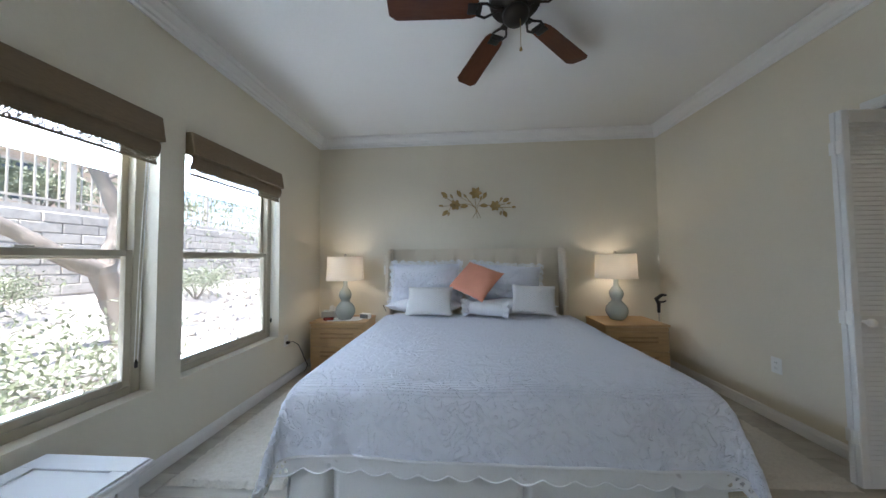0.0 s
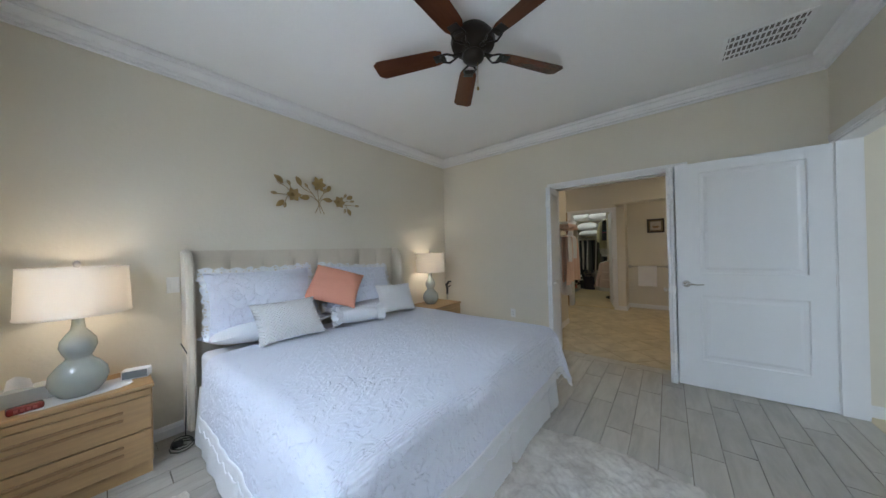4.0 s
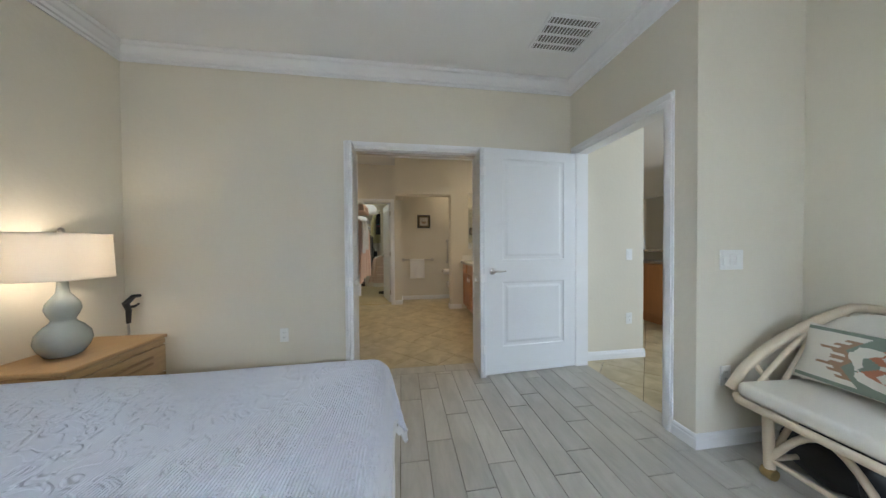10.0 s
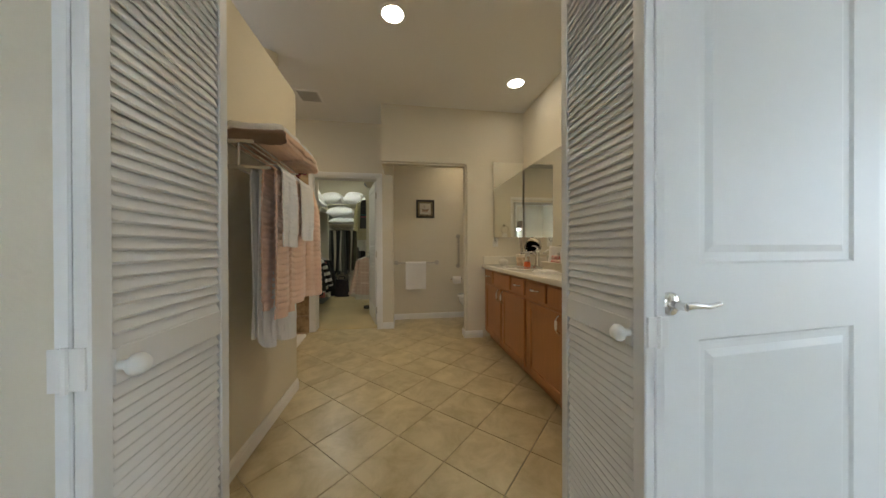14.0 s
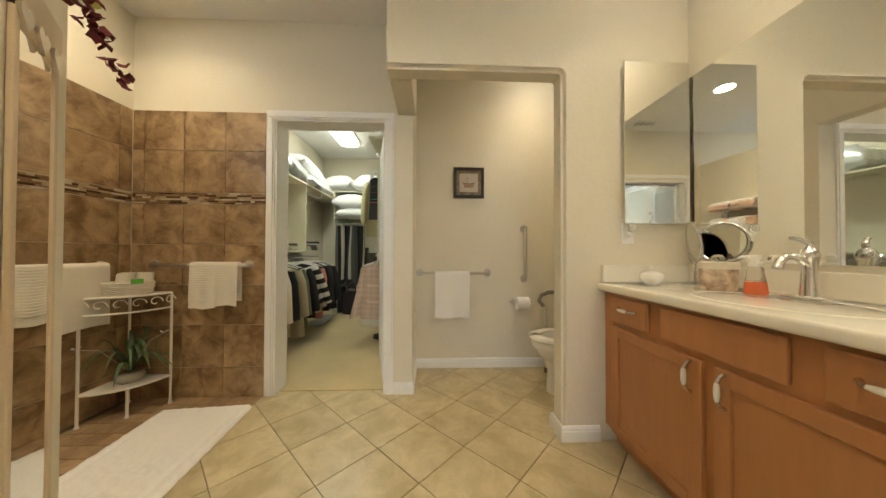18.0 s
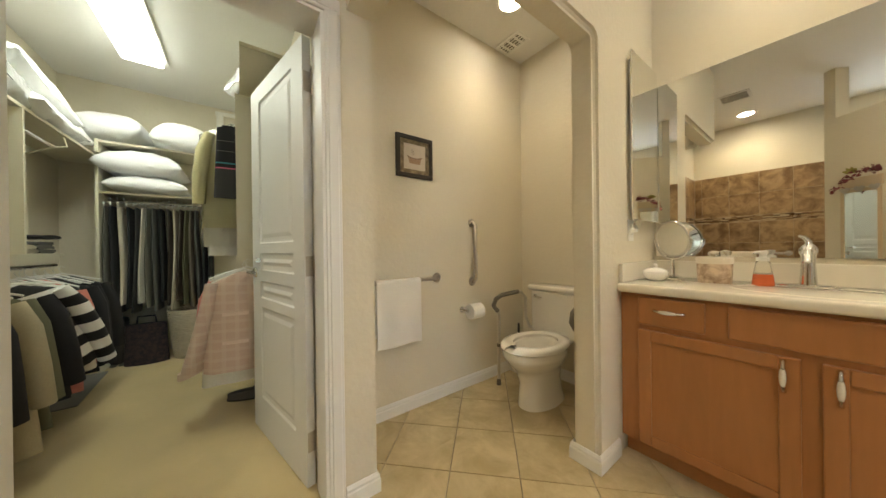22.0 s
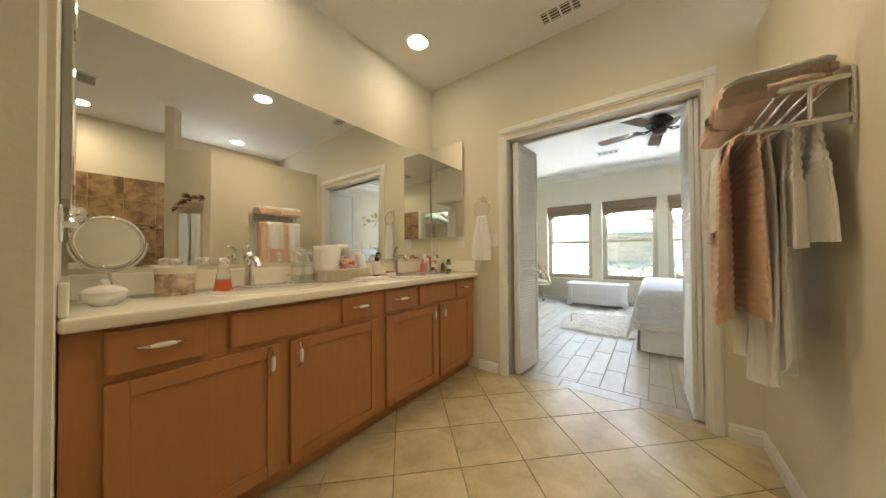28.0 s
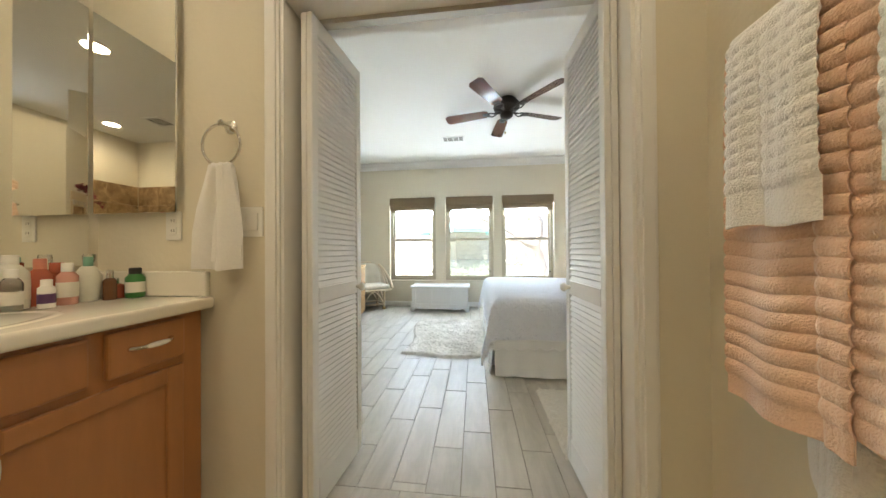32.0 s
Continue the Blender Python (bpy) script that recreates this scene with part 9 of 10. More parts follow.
TWEED = tweed("pink_cream_tweed", (0.62, 0.46, 0.37), (0.70, 0.58, 0.48))
CHAR, BRN, GGRY = cloth("charcoal_cloth", (0.045, 0.045, 0.045)), cloth("dark_brown_cloth", (0.06, 0.045, 0.035)), cloth("green_grey_cloth", (0.15, 0.147, 0.12))
WHT = cloth("white_cotton_cloth", (0.72, 0.69, 0.60))
seqn = [(CRM, "cream dress", 0.80), (KHK, "khaki blouse", 0.72), (BLK, "black top", 0.50), (CRM, "cream blouse", 0.66), (KHK, "khaki dress", 0.78), (BW, "black and white striped top", 0.52), (OLV, "olive skirt", 0.70),
        (ZIG, "grey and cream patterned blouse", 0.50), (BLK, "black top", 0.62), (PNK, "salmon top", 0.52), (BLK, "black cardigan", 0.64), (WHT, "white blouse", 0.55), (CRM, "cream blouse", 0.62), (GRY, "grey blouse", 0.55), (TAU, "taupe top", 0.60),
        (ZIG, "grey and cream patterned blouse", 0.58), (BLK, "black top", 0.55), (PNK, "salmon dress", 0.72), (OLV, "olive jacket", 0.60), (BLK, "black jacket", 0.66), (TAU, "taupe jacket", 0.58), (BLK, "black top", 0.64), (GGRY, "grey jacket", 0.60), (BLK, "black cardigan", 0.68)]
for k, (mt_, nm, l_) in enumerate(seqn):
    bw = mt_ is BW
    garment("shirt", pose(6.60 + 0.056 * k + (0.10 if bw else 0), 3.06 if bw else 3.17 + 0.03 * math.sin(k * 2.9), 0.925, 0, 16 if bw else 5 * math.sin(k * 3.3), 136 if bw else 90 + 12 * math.sin(k * 1.7)), 0.40, l_ - 0.06, mt_, nm + " on a hanger in the closet", k)
pants = [(GGRY, "grey"), (BLK, "black"), (CRM, "cream"), (BLK, "black"), (CHAR, "charcoal"), (WHT, "pale"), (GGRY, "grey"), (GRY, "grey"), (BLK, "black"), (BRN, "dark brown"), (CRM, "cream"), (BRN, "dark brown"), (OLV, "olive"), (TAU, "taupe"), (GRY, "grey"), (BLK, "black"), (BLK, "black")]
for k, (mt_, nm) in enumerate(pants):
    y = 3.065 - 0.044 * k
    wd, ln = 0.15 + 0.02 * math.sin(k * 1.3), 0.94 + 0.05 * math.sin(k * 2.1)
    t = thing("trousers", nm + " trousers hung from the closet rod", "clothes", pose(UX + 0.14, y, 1.55), group="hanging trousers")
    bm = B()
    sheet(bm, 24, 14, lambda u, v: Vector((wd * math.cos(u * 6.283) * (0.86 + 0.14 * v + 0.05 * math.sin(5 * v + k)), (0.020 + 0.007 * math.sin(u * 18.85 + k + 3 * v)) * math.sin(u * 6.283) * (0.7 + 0.5 * v) + 0.010 * math.sin(3 * v + k), -0.06 - ln * v)))
    bmesh.ops.remove_doubles(bm, verts=bm.verts, dist=1e-4)
    part("cloth", bm, mt_, t, smooth=80)
    bm = B()
    tube(bm, [(-wd, 0, -0.055), (-wd, 0, -0.03), (-0.02, 0, -0.02), (0, 0, 0.0), (0.012, 0, 0.012), (0.012, 0, 0.024), (0, 0, 0.03), (-0.012, 0, 0.018)], 0.004, 6)
    part("hanger", bm, WHITEPL, t)
# tweed jacket with sleeve, lapel, pocket flaps and cuff
jk = garment("jacket", pose(6.86, 2.075, 0.955, 0, 0, 78), 0.40, 0.55, TWEED, "pink and cream tweed jacket on a hanger", 3, sleeve=False)
bm = B()
sheet(bm, 18, 16, lambda u, v: Vector((0.170 + 0.115 * v ** 1.15 + (0.036 + 0.016 * v) * math.cos(u * 6.283), 0.004 + (0.052 + 0.010 * v + 0.004 * math.sin(9 * v)) * math.sin(u * 6.283), -0.085 - 0.55 * v - 0.02 * math.cos(u * 6.283) * v)))
bmesh.ops.remove_doubles(bm, verts=bm.verts, dist=1e-4)
part("sleeve", bm, TWEED, jk, smooth=80)
bm = B()
sheet(bm, 18, 2, lambda u, v: Vector((0.282 + 0.058 * math.cos(u * 6.283), 0.004 + 0.068 * math.sin(u * 6.283), -0.605 - 0.040 * v - 0.02 * math.cos(u * 6.283))), 0.003)
part("cuff", bm, TWEED, jk, "turned back tweed cuff", smooth=80)
for z in (-0.28, -0.46):
    bm = B()
    box(bm, -0.03, 0.11, 0.052, 0.060, z - 0.012, z + 0.012, bevel=0.003)
    part("pocket_flap", bm, cloth("cream_pink_braid", (0.76, 0.62, 0.53)), jk)
bm = B()
prism(bm, [(-0.035, -0.03), (0.01, -0.07), (0.045, -0.15), (-0.015, -0.165), (-0.11, -0.33), (-0.13, -0.33)], 0.0, 0.010)
bmesh.ops.rotate(bm, verts=bm.verts, cent=(0, 0, 0), matrix=Matrix.Rotation(radians(90), 3, "X"))
bmesh.ops.translate(bm, verts=bm.verts, vec=(0, 0.062, 0))
part("lapel", bm, TWEED, jk)
garment("shirt", pose(6.93, 2.06, 0.965, 0, 0, 84), 0.44, 0.66, WHT, "white blouse hanging behind the jacket", 5, sleeve=False)
for k, (mt_, nm) in enumerate(((PNK, "salmon"), (WHT, "white"), (TAU, "taupe"), (CRM, "cream"))):
    garment("shirt", pose(7.04 + 0.06 * k, 2.03, 0.965, 0, 0, 86 + 3 * k), 0.46, 0.50 + 0.03 * k, mt_, nm + " top on the lower rod behind the door", 50 + k)
# upper rod: striped skirt on clips, yellow top in a clear bag, cream top
yt = garment("shirt", pose(7.16, 2.07, 2.005, 0, 0, 82), 0.42, 0.66, cloth("pale_yellow_cloth", (0.56, 0.52, 0.30)), "pale yellow top under clear plastic on the upper rod", 7)
bm = B()
def film_(u, v):
    a = u * 6.283
    half = 0.24 * (0.25 + 0.75 * min(1, v / 0.12)) + 0.015 * math.sin(a * 4 + 9 * v)
    return Vector((half * math.cos(a), (0.075 + 0.012 * math.sin(a * 7 + 6 * v)) * math.sin(a) * min(1, 0.3 + v * 4), 0.0 - 0.90 * v))
sheet(bm, 40, 24, film_)
part("plastic_cover", bm, CLEARPL, yt, "clear plastic dry-cleaning cover", smooth=80)
garment("shirt", pose(7.27, 2.05, 2.005, 0, 0, 88), 0.42, 0.86, WHT, "white top on the upper rod", 8)
sk_ = thing("skirt", "dark skirt with coloured stripes clipped to a white hanger", "clothes", pose(7.045, 2.115, 2.0, 0, 0, 84), group="hanging clothes")
bm = B()
tube(bm, [(0, 0, 0.03), (0.012, 0, 0.05), (0, 0, 0.075), (-0.015, 0, 0.06)], 0.003, 6)
box(bm, -0.11, 0.11, -0.006, 0.006, 0.005, 0.032, bevel=0.003)
part("hanger", bm, WHITEPL, sk_, "white plastic clip hanger")
for x in (-0.085, 0.085):
    bm = B()
    box(bm, x - 0.018, x + 0.018, -0.014, 0.014, -0.075, 0.012, bevel=0.004)
    part("clip", bm, WHITEPL, sk_)
for z0, z1, mt_ in ((-0.06, -0.165, BLK), (-0.165, -0.170, GRY), (-0.170, -0.235, BLK), (-0.235, -0.240, GRY), (-0.240, -0.315, BLK), (-0.315, -0.325, cloth("teal_stripe", (0.05, 0.22, 0.24))), (-0.325, -0.350, BLK), (-0.350, -0.360, cloth("pink_stripe", (0.55, 0.13, 0.20))), (-0.360, -0.56, CHAR)):
    bm = B()
    sheet(bm, 28, 3, lambda u, v: Vector(((0.100 + 0.045 * -(z0 + (z1 - z0) * v)) * math.cos(u * 6.283), (0.020 + 0.010 * math.sin(u * 18.85) * -(z0 + (z1 - z0) * v)) * math.sin(u * 6.283), z0 + (z1 - z0) * v)))
    bmesh.ops.remove_doubles(bm, verts=bm.verts, dist=1e-4)
    part("band", bm, mt_, sk_, smooth=80)
# shoes in a heap
for k, (x, y, a) in enumerate(((7.02, 1.98, 20), (7.08, 2.07, 70), (7.17, 1.95, -30))):
    t = thing("shoe", "grey canvas shoe on the closet floor", "shoe", pose(x, y, 0.006, 0, 0, a), group="shoes")
    bm = B()
    sheet(bm, 18, 8, lambda u, v: Vector((0.12 * math.cos(u * 6.283) + 0.0, 0.042 * math.sin(u * 6.283) * (1 - 0.25 * v), 0.012 + (0.05 + 0.02 * (math.cos(u * 6.283) < -0.3)) * v * (1 - 0.3 * max(0, math.cos(u * 6.283))))))
    bmesh.ops.remove_doubles(bm, verts=bm.verts, dist=1e-4)
    bmesh.ops.holes_fill(bm, edges=bm.edges)
    part("upper", bm, GRY, t, smooth=70)
    bm = B()
    sheet(bm, 18, 1, lambda u, v: Vector((0.124 * math.cos(u * 6.283), 0.045 * math.sin(u * 6.283), 0.012 * v)))
    bmesh.ops.remove_doubles(bm, verts=bm.verts, dist=1e-4)
    bmesh.ops.holes_fill(bm, edges=bm.edges)
    part("sole", bm, BLACKM, t)
# pillows on the shelves
def plump(name, w, d, h, mat, m, label, category, seed=0, rough=0.012):
    """A full pillow lying flat: domed, with soft creases and pulled-out corners."""
    t = thing(name, label, category, m)
    bm = B()
    def half(side):
        def f(u, v):
            a, b = 2 * u - 1, 2 * v - 1
            e = (max(0.0, 1 - a ** 4) * max(0.0, 1 - b ** 4)) ** 0.5
            cx_ = 1 - 0.10 * (1 - abs(b) ** 3) * abs(a) ** 2
            cy_ = 1 - 0.10 * (1 - abs(a) ** 3) * abs(b) ** 2
            crease = rough * noise.noise(Vector((a * 2.2 + seed, b * 2.2, side))) + 0.5 * rough * noise.noise(Vector((a * 6 + seed, b * 5, side)))
            lift = (h * 0.68 if side > 0 else -h * 0.32) * e * (0.82 + 0.18 * math.cos(a * 1.6) * math.cos(b * 1.6))
            return Vector((a * w / 2 * cx_, b * d / 2 * cy_, h * 0.32 + lift + crease * (0.3 + e)))
        return f
    sheet(bm, 28, 24, half(1))
    sheet(bm, 28, 24, half(-1))
    bmesh.ops.remove_doubles(bm, verts=bm.verts, dist=0.002)
    part("cushion", bm, mat, t, smooth=80)
    return t


for x, y, z, w_, d_, h_, tl, rz in ((8.56, 3.02, 2.073, 0.50, 0.60, 0.27, 4, 84), (8.56, 2.56, 2.075, 0.50, 0.62, 0.30, -7, 98), (8.52, 2.83, 1.775, 0.60, 0.52, 0.25, 3, 88), (8.52, 2.79, 1.622, 0.58, 0.50, 0.17, 0, 92)):
    plump("bed_pillow", w_, d_, h_, WHITE_LINEN, pose(x, y, z, tl, 0, rz), "plump white pillow stored on the closet shelf", "pillow", seed=x * 7 + y * 3)
PLAST = material("clear_storage_plastic", (0.78, 0.79, 0.77), 0.12, grain=14, vary=0.10, bump=1.0, bump_scale=30, transmission=0.35)
for k, (x, y, z, w_, d_, h_, tl) in enumerate(((6.72, 3.29, 1.957, 0.62, 0.40, 0.30, 0), (7.24, 3.29, 1.957, 0.60, 0.42, 0.25, 6), (7.80, 3.28, 1.957, 0.86, 0.42, 0.15, 0), (7.72, 3.30, 2.09, 0.90, 0.40, 0.24, 9), (8.16, 3.30, 1.957, 0.50, 0.36, 0.20, 0))):
    plump("stored_bedding", w_, d_, h_, PLAST if k < 2 else WHITE_LINEN, pose(x, y, z, 0, tl, 4 * math.sin(k)), "white bedding packed in clear plastic on the shelf" if k < 2 else "long roll of white bedding on the closet shelf", "bedding", seed=30 + k, rough=0.03)
plump("stored_bedding", 0.40, 0.34, 0.24, PLAST, pose(7.06, 1.96, 2.174, 0, 0, 20), "white bedding packed in clear plastic on the shelf", "bedding", seed=40, rough=0.035)
for k, (x, mt_) in enumerate(((6.95, CRM), (7.2, CRM), (7.58, CRM), (7.80, GRY))):
    folded(pose(x, 3.31, 1.072, 0, 0, 90), 0.26, 0.22, 2 + k % 2, mt_, "folded sweaters on the closet shelf", k)
folded(pose(7.84, 3.28, 1.17, 0, 0, 84), 0.22, 0.20, 1, BLK, "folded black sweater on the closet shelf", 9)
fm = B()
box(fm, -0.36, 0.36, -0.12, 0.12, 0.0, 0.008, bevel=0.003)
solid("floor_mat", fm, plain("grey_mat", (0.20, 0.20, 0.19)), "grey mat under the hanging clothes", "mat", pose(8.02, 3.16, 0.0065, 0, 0, 3))
lb = thing("laundry_basket", "white wicker laundry basket on the closet carpet", "basket", pose(8.52, 2.52, 0.0065))
bm = B()
for r in range(25):
    rr = 0.155 + 0.0026 * r
    tube(bm, [((rr + 0.004 * math.sin(k * math.pi / 2 + r * math.pi)) * math.cos(k * 2 * math.pi / 48), (rr + 0.004 * math.sin(k * math.pi / 2 + r * math.pi)) * 0.8 * math.sin(k * 2 * math.pi / 48), 0.01 + 0.0195 * r) for k in range(48)], 0.009, 5, closed=True)
tagged(part("woven_wall", bm, WICKERW, lb, smooth=70), kind="stuff")
tb2 = thing("tote_bag", "dark patterned tote bag on the closet carpet", "bag", pose(8.46, 2.83, 0.0065, 0, 0, 84))
bm = B()
sheet(bm, 20, 8, lambda u, v: Vector((0.16 * math.cos(u * 6.283) * (1 - 0.1 * v), 0.07 * math.sin(u * 6.283) * (1 - 0.4 * v), 0.38 * v)))
bmesh.ops.remove_doubles(bm, verts=bm.verts, dist=1e-4)
bmesh.ops.holes_fill(bm, edges=bm.edges)
part("body", bm, mottled("navy_rust_weave", (0.012, 0.012, 0.02), (0.05, 0.03, 0.03), 0.9, scale=30, per_object=0.0), tb2, smooth=60)
bm = B()
tube(bm, [(-0.07, 0, 0.37), (-0.06, 0, 0.45), (0.06, 0, 0.45), (0.07, 0, 0.37)], 0.008, 8)
part("strap", bm, BLACKM, tb2, smooth=60)
bx = thing("storage_box", "dark suitcase standing on the closet carpet", "suitcase", pose(8.56, 3.03, 0.0065))
bm = B()
box(bm, -0.10, 0.10, -0.05, 0.05, 0.02, 0.44, bevel=0.03, seg=3)
part("shell", bm, BLACKM, bx, smooth=50)
for y in (-0.028, 0.028):
    bm = B()
    box(bm, -0.08, 0.08, y - 0.02, y + 0.02, 0.0, 0.022, bevel=0.006)
    part("foot", bm, GREYPL, bx)
# ---- kitchen bar and living space seen through the hall door ----
GRANITE = mottled("brown_granite", (0.10, 0.07, 0.05), (0.50, 0.42, 0.33), 0.15, scale=38, detail=4, per_object=0.0, bump=0.0, coat=0.4)
blocks("wall_bar", [(2.97, 3.27, -2.52, -1.90, 0, 1.055), (3.27, 6.0, -2.52, -2.40, 0, 1.055)], PAINT, "cream half wall of the kitchen bar", bevel=0.01)
mould("baseboard_bar", [(3.27, -1.90), (2.97, -1.90), (2.97, -2.52), (4.0, -2.52)], [(-o, z) for o, z in BASE], TRIM, "white baseboard of the bar", closed=False)
bt = thing("bar_top", "brown granite bar counter on the half wall", "countertop", pose(0, 0, 0))
bm = B()
box(bm, 2.90, 6.0, -2.85, -2.12, 1.056, 1.09, bevel=0.006)
box(bm, 2.90, 3.27, -2.12, -1.86, 1.056, 1.09, bevel=0.006)
part("slab", bm, GRANITE, bt)
kc = thing("kitchen_cabinet", "reddish wood base cabinet with a granite counter", "cabinet", pose(0, 0, 0))
bm = B()
box(bm, 3.272, 5.8, -2.39, -2.03, 0.10, 0.885)
part("body", bm, CHERRY, kc)
bm = B()
box(bm, 3.272, 5.8, -2.39, -2.08, 0.0, 0.10)
part("toe_kick", bm, CHERRY, kc)
for k in range(4):
    bm = B()
    x0 = 3.32 + 0.6 * k
    box(bm, x0, x0 + 0.55, -2.03, -2.012, 0.13, 0.86, bevel=0.005)
    part("door", bm, CHERRY, kc)
bm = B()
box(bm, 3.272, 5.85, -2.395, -1.99, 0.886, 0.925, bevel=0.006)
part("worktop", bm, GRANITE, kc)
# far counters of the kitchen
k2 = thing("kitchen_cabinet", "reddish wood base cabinets along the far kitchen wall", "cabinet", pose(0, 0, 0))
bm = B()
box(bm, 4.6, 8.8, -1.50, -0.90, 0.10, 0.885)
part("body", bm, CHERRY, k2)
bm = B()
box(bm, 4.6, 8.8, -1.54, -0.90, 0.886, 0.925, bevel=0.006)
part("worktop", bm, GRANITE, k2)
k3 = thing("wall_cabinet", "reddish wood wall cabinets in the kitchen", "cabinet", pose(0, 0, 0))
bm = B()
box(bm, 4.6, 8.8, -1.24, -0.90, 1.45, 2.3)
part("body", bm, CHERRY, k3)
for k in range(6):
    bm = B()
    box(bm, 4.64 + 0.68 * k, 5.28 + 0.68 * k, -1.26, -1.2405, 1.48, 2.27, bevel=0.005)
    part("door", bm, CHERRY, k3)
blocks("column", [(4.85, 5.10, -4.12, -3.72, 0.0, H)], PAINT, "cream column between kitchen and living room", "column")
clk = thing("wall_clock", "small round silver clock on the column", "clock", pose(4.849, -3.92, 1.80))
bm = B()
lathe(bm, [(0.0, -0.002), (0.10, -0.002), (0.10, -0.018), (0.088, -0.024), (0.0, -0.020)], 28, axis="x")
part("case", bm, NICKEL, clk, smooth=40)
bm = B()
lathe(bm, [(0.0, -0.0245), (0.084, -0.0245), (0.0, -0.0240)], 28, axis="x")
part("dial", bm, plain("pale_dial", (0.55, 0.52, 0.45)), clk)
# things on the bar
pb = thing("potted_plant", "leafy green plant in a white oval bowl on the bar", "plant", pose(3.22, -2.30, 1.0905))
bm = B()
lathe(bm, [(0.0, 0.0), (0.085, 0.0), (0.13, 0.05), (0.135, 0.11), (0.12, 0.115), (0.0, 0.10)], 26)
part("bowl", bm, CERAMIC, pb, smooth=60)
rq = random.Random(3)
for k in range(34):
    a, l, up = rq.random() * 6.283, 0.12 + 0.14 * rq.random(), 0.06 + 0.20 * rq.random()
    bm = B()
    da, sa2 = Vector((math.cos(a), math.sin(a), 0)), Vector((-math.sin(a), math.cos(a), 0))
    sheet(bm, 5, 2, lambda u, v: Vector((0, 0, 0.10)) + da * l * u + Vector((0, 0, up * math.sin(u * 2.2))) + sa2 * (v - 0.5) * 0.06 * math.sin(math.pi * (0.12 + 0.86 * u)))
    part("leaf", bm, LEAF, pb, smooth=80)
for k in range(4):
    bm = B()
    c = Vector((0.08 * math.cos(k * 1.6), 0.08 * math.sin(k * 1.6), 0.26 + 0.06 * (k % 2)))
    tube(bm, [(0, 0, 0.1), c], 0.003, 5)
    lathe(bm, [(0.0, 0.0), (0.010, 0.012), (0.008, 0.03), (0.0, 0.05)], 10, centre=tuple(c))
    part("bud", bm, PETAL, pb, smooth=60)
lp = thing("floor_lamp", "lit floor lamp with a white drum shade behind the bar", "lamp", pose(4.5, -3.97, 0.0))
bm = B()
lathe(bm, [(0.0, 0.0), (0.14, 0.0), (0.14, 0.018), (0.03, 0.035), (0.0, 0.035)], 24)
part("base", bm, BLACKM, lp, smooth=50)
bm = B()
tube(bm, [(0, 0, 0.03), (0, 0, 0.7), (0, 0, 1.40)], 0.012, 10)
part("pole", bm, BLACKM, lp, smooth=60)
bm = B()
sheet(bm, 30, 1, lambda u, v: Vector((0.165 * math.cos(u * 6.2832), 0.165 * math.sin(u * 6.2832), 1.21 + 0.24 * v)), 0.002)
part("shade", bm, glowing("lit_shade_cloth", (1.0, 0.90, 0.74), 0.16), lp, smooth=60)
fbw = thing("fruit_bowl", "white pierced bowl of fruit on the bar", "bowl", pose(3.05, -2.64, 1.0905))
bm = B()
lathe(bm, [(0.0, 0.0), (0.07, 0.0), (0.075, 0.012), (0.14, 0.05), (0.155, 0.07), (0.15, 0.07), (0.07, 0.02), (0.0, 0.018)], 28)
part("bowl", bm, CERAMIC, fbw, smooth=50)
for nm, c, r, mt_ in (("orange", (-0.02, 0.06, 0.08), 0.042, plain("orange_peel", (0.62, 0.22, 0.02))), ("avocado", (0.05, 0.0, 0.07), 0.035, plain("dark_avocado", (0.04, 0.05, 0.02))), ("lemon", (0.0, -0.07, 0.08), 0.036, plain("lemon_peel", (0.65, 0.50, 0.05))), ("grape", (-0.06, -0.03, 0.07), 0.034, BLACKM)):
    bm = B()
    bmesh.ops.create_uvsphere(bm, u_segments=16, v_segments=10, radius=r, matrix=Matrix.LocRotScale(c, None, (1.12, 1, 0.95)))
    part(nm, bm, mt_, fbw, smooth=80)
bl = thing("wine_opener", "tall white lever tool standing on the bar", "kitchen tool", pose(4.1, -2.2, 1.0905))
bm = B()
tube(bm, [(0, 0, 0.0), (0.02, 0, 0.15), (0.06, 0, 0.30), (0.08, 0, 0.38)], [0.03, 0.025, 0.022, 0.03], 10)
part("body", bm, CERAMIC, bl, smooth=60)
bm = B()
box(bm, 0.05, 0.11, -0.02, 0.02, 0.36, 0.42, bevel=0.01)
part("head", bm, plain("dark_wood_head", (0.06, 0.03, 0.02)), bl)
# plates on the far wall, table and chair
for k, (x, z, r, c) in enumerate(((5.51, 1.83, 0.10, (0.05, 0.02, 0.015)), (5.51, 1.52, 0.10, (0.10, 0.04, 0.02)), (5.51, 1.21, 0.10, (0.10, 0.03, 0.02)), (4.94, 1.54, 0.12, (0.36, 0.36, 0.34)))):
    t = thing("wall_plate_decor", "decorative dark plate hung on the wall", "plate", pose(x, -6.998, z), group="decorative plates")
    bm = B()
    lathe(bm, [(0.0, 0.008), (r * 0.6, 0.008), (r * 0.95, 0.028), (r, 0.03), (r * 0.98, 0.022), (r * 0.6, 0.001), (0.0, 0.001)], 28, axis="y")
    part("plate", bm, material("glazed_plate", c, 0.15, grain=20, vary=0.3), t, smooth=50)
dc = thing("dining_chair", "cream painted dining chair with a padded seat", "chair", pose(2.93, -3.08, 0))
bm = B()
box(bm, -0.23, 0.23, -0.22, 0.22, 0.685, 0.745, bevel=0.02, seg=3)
part("seat", bm, SEATC, dc, smooth=60)
bm = B()
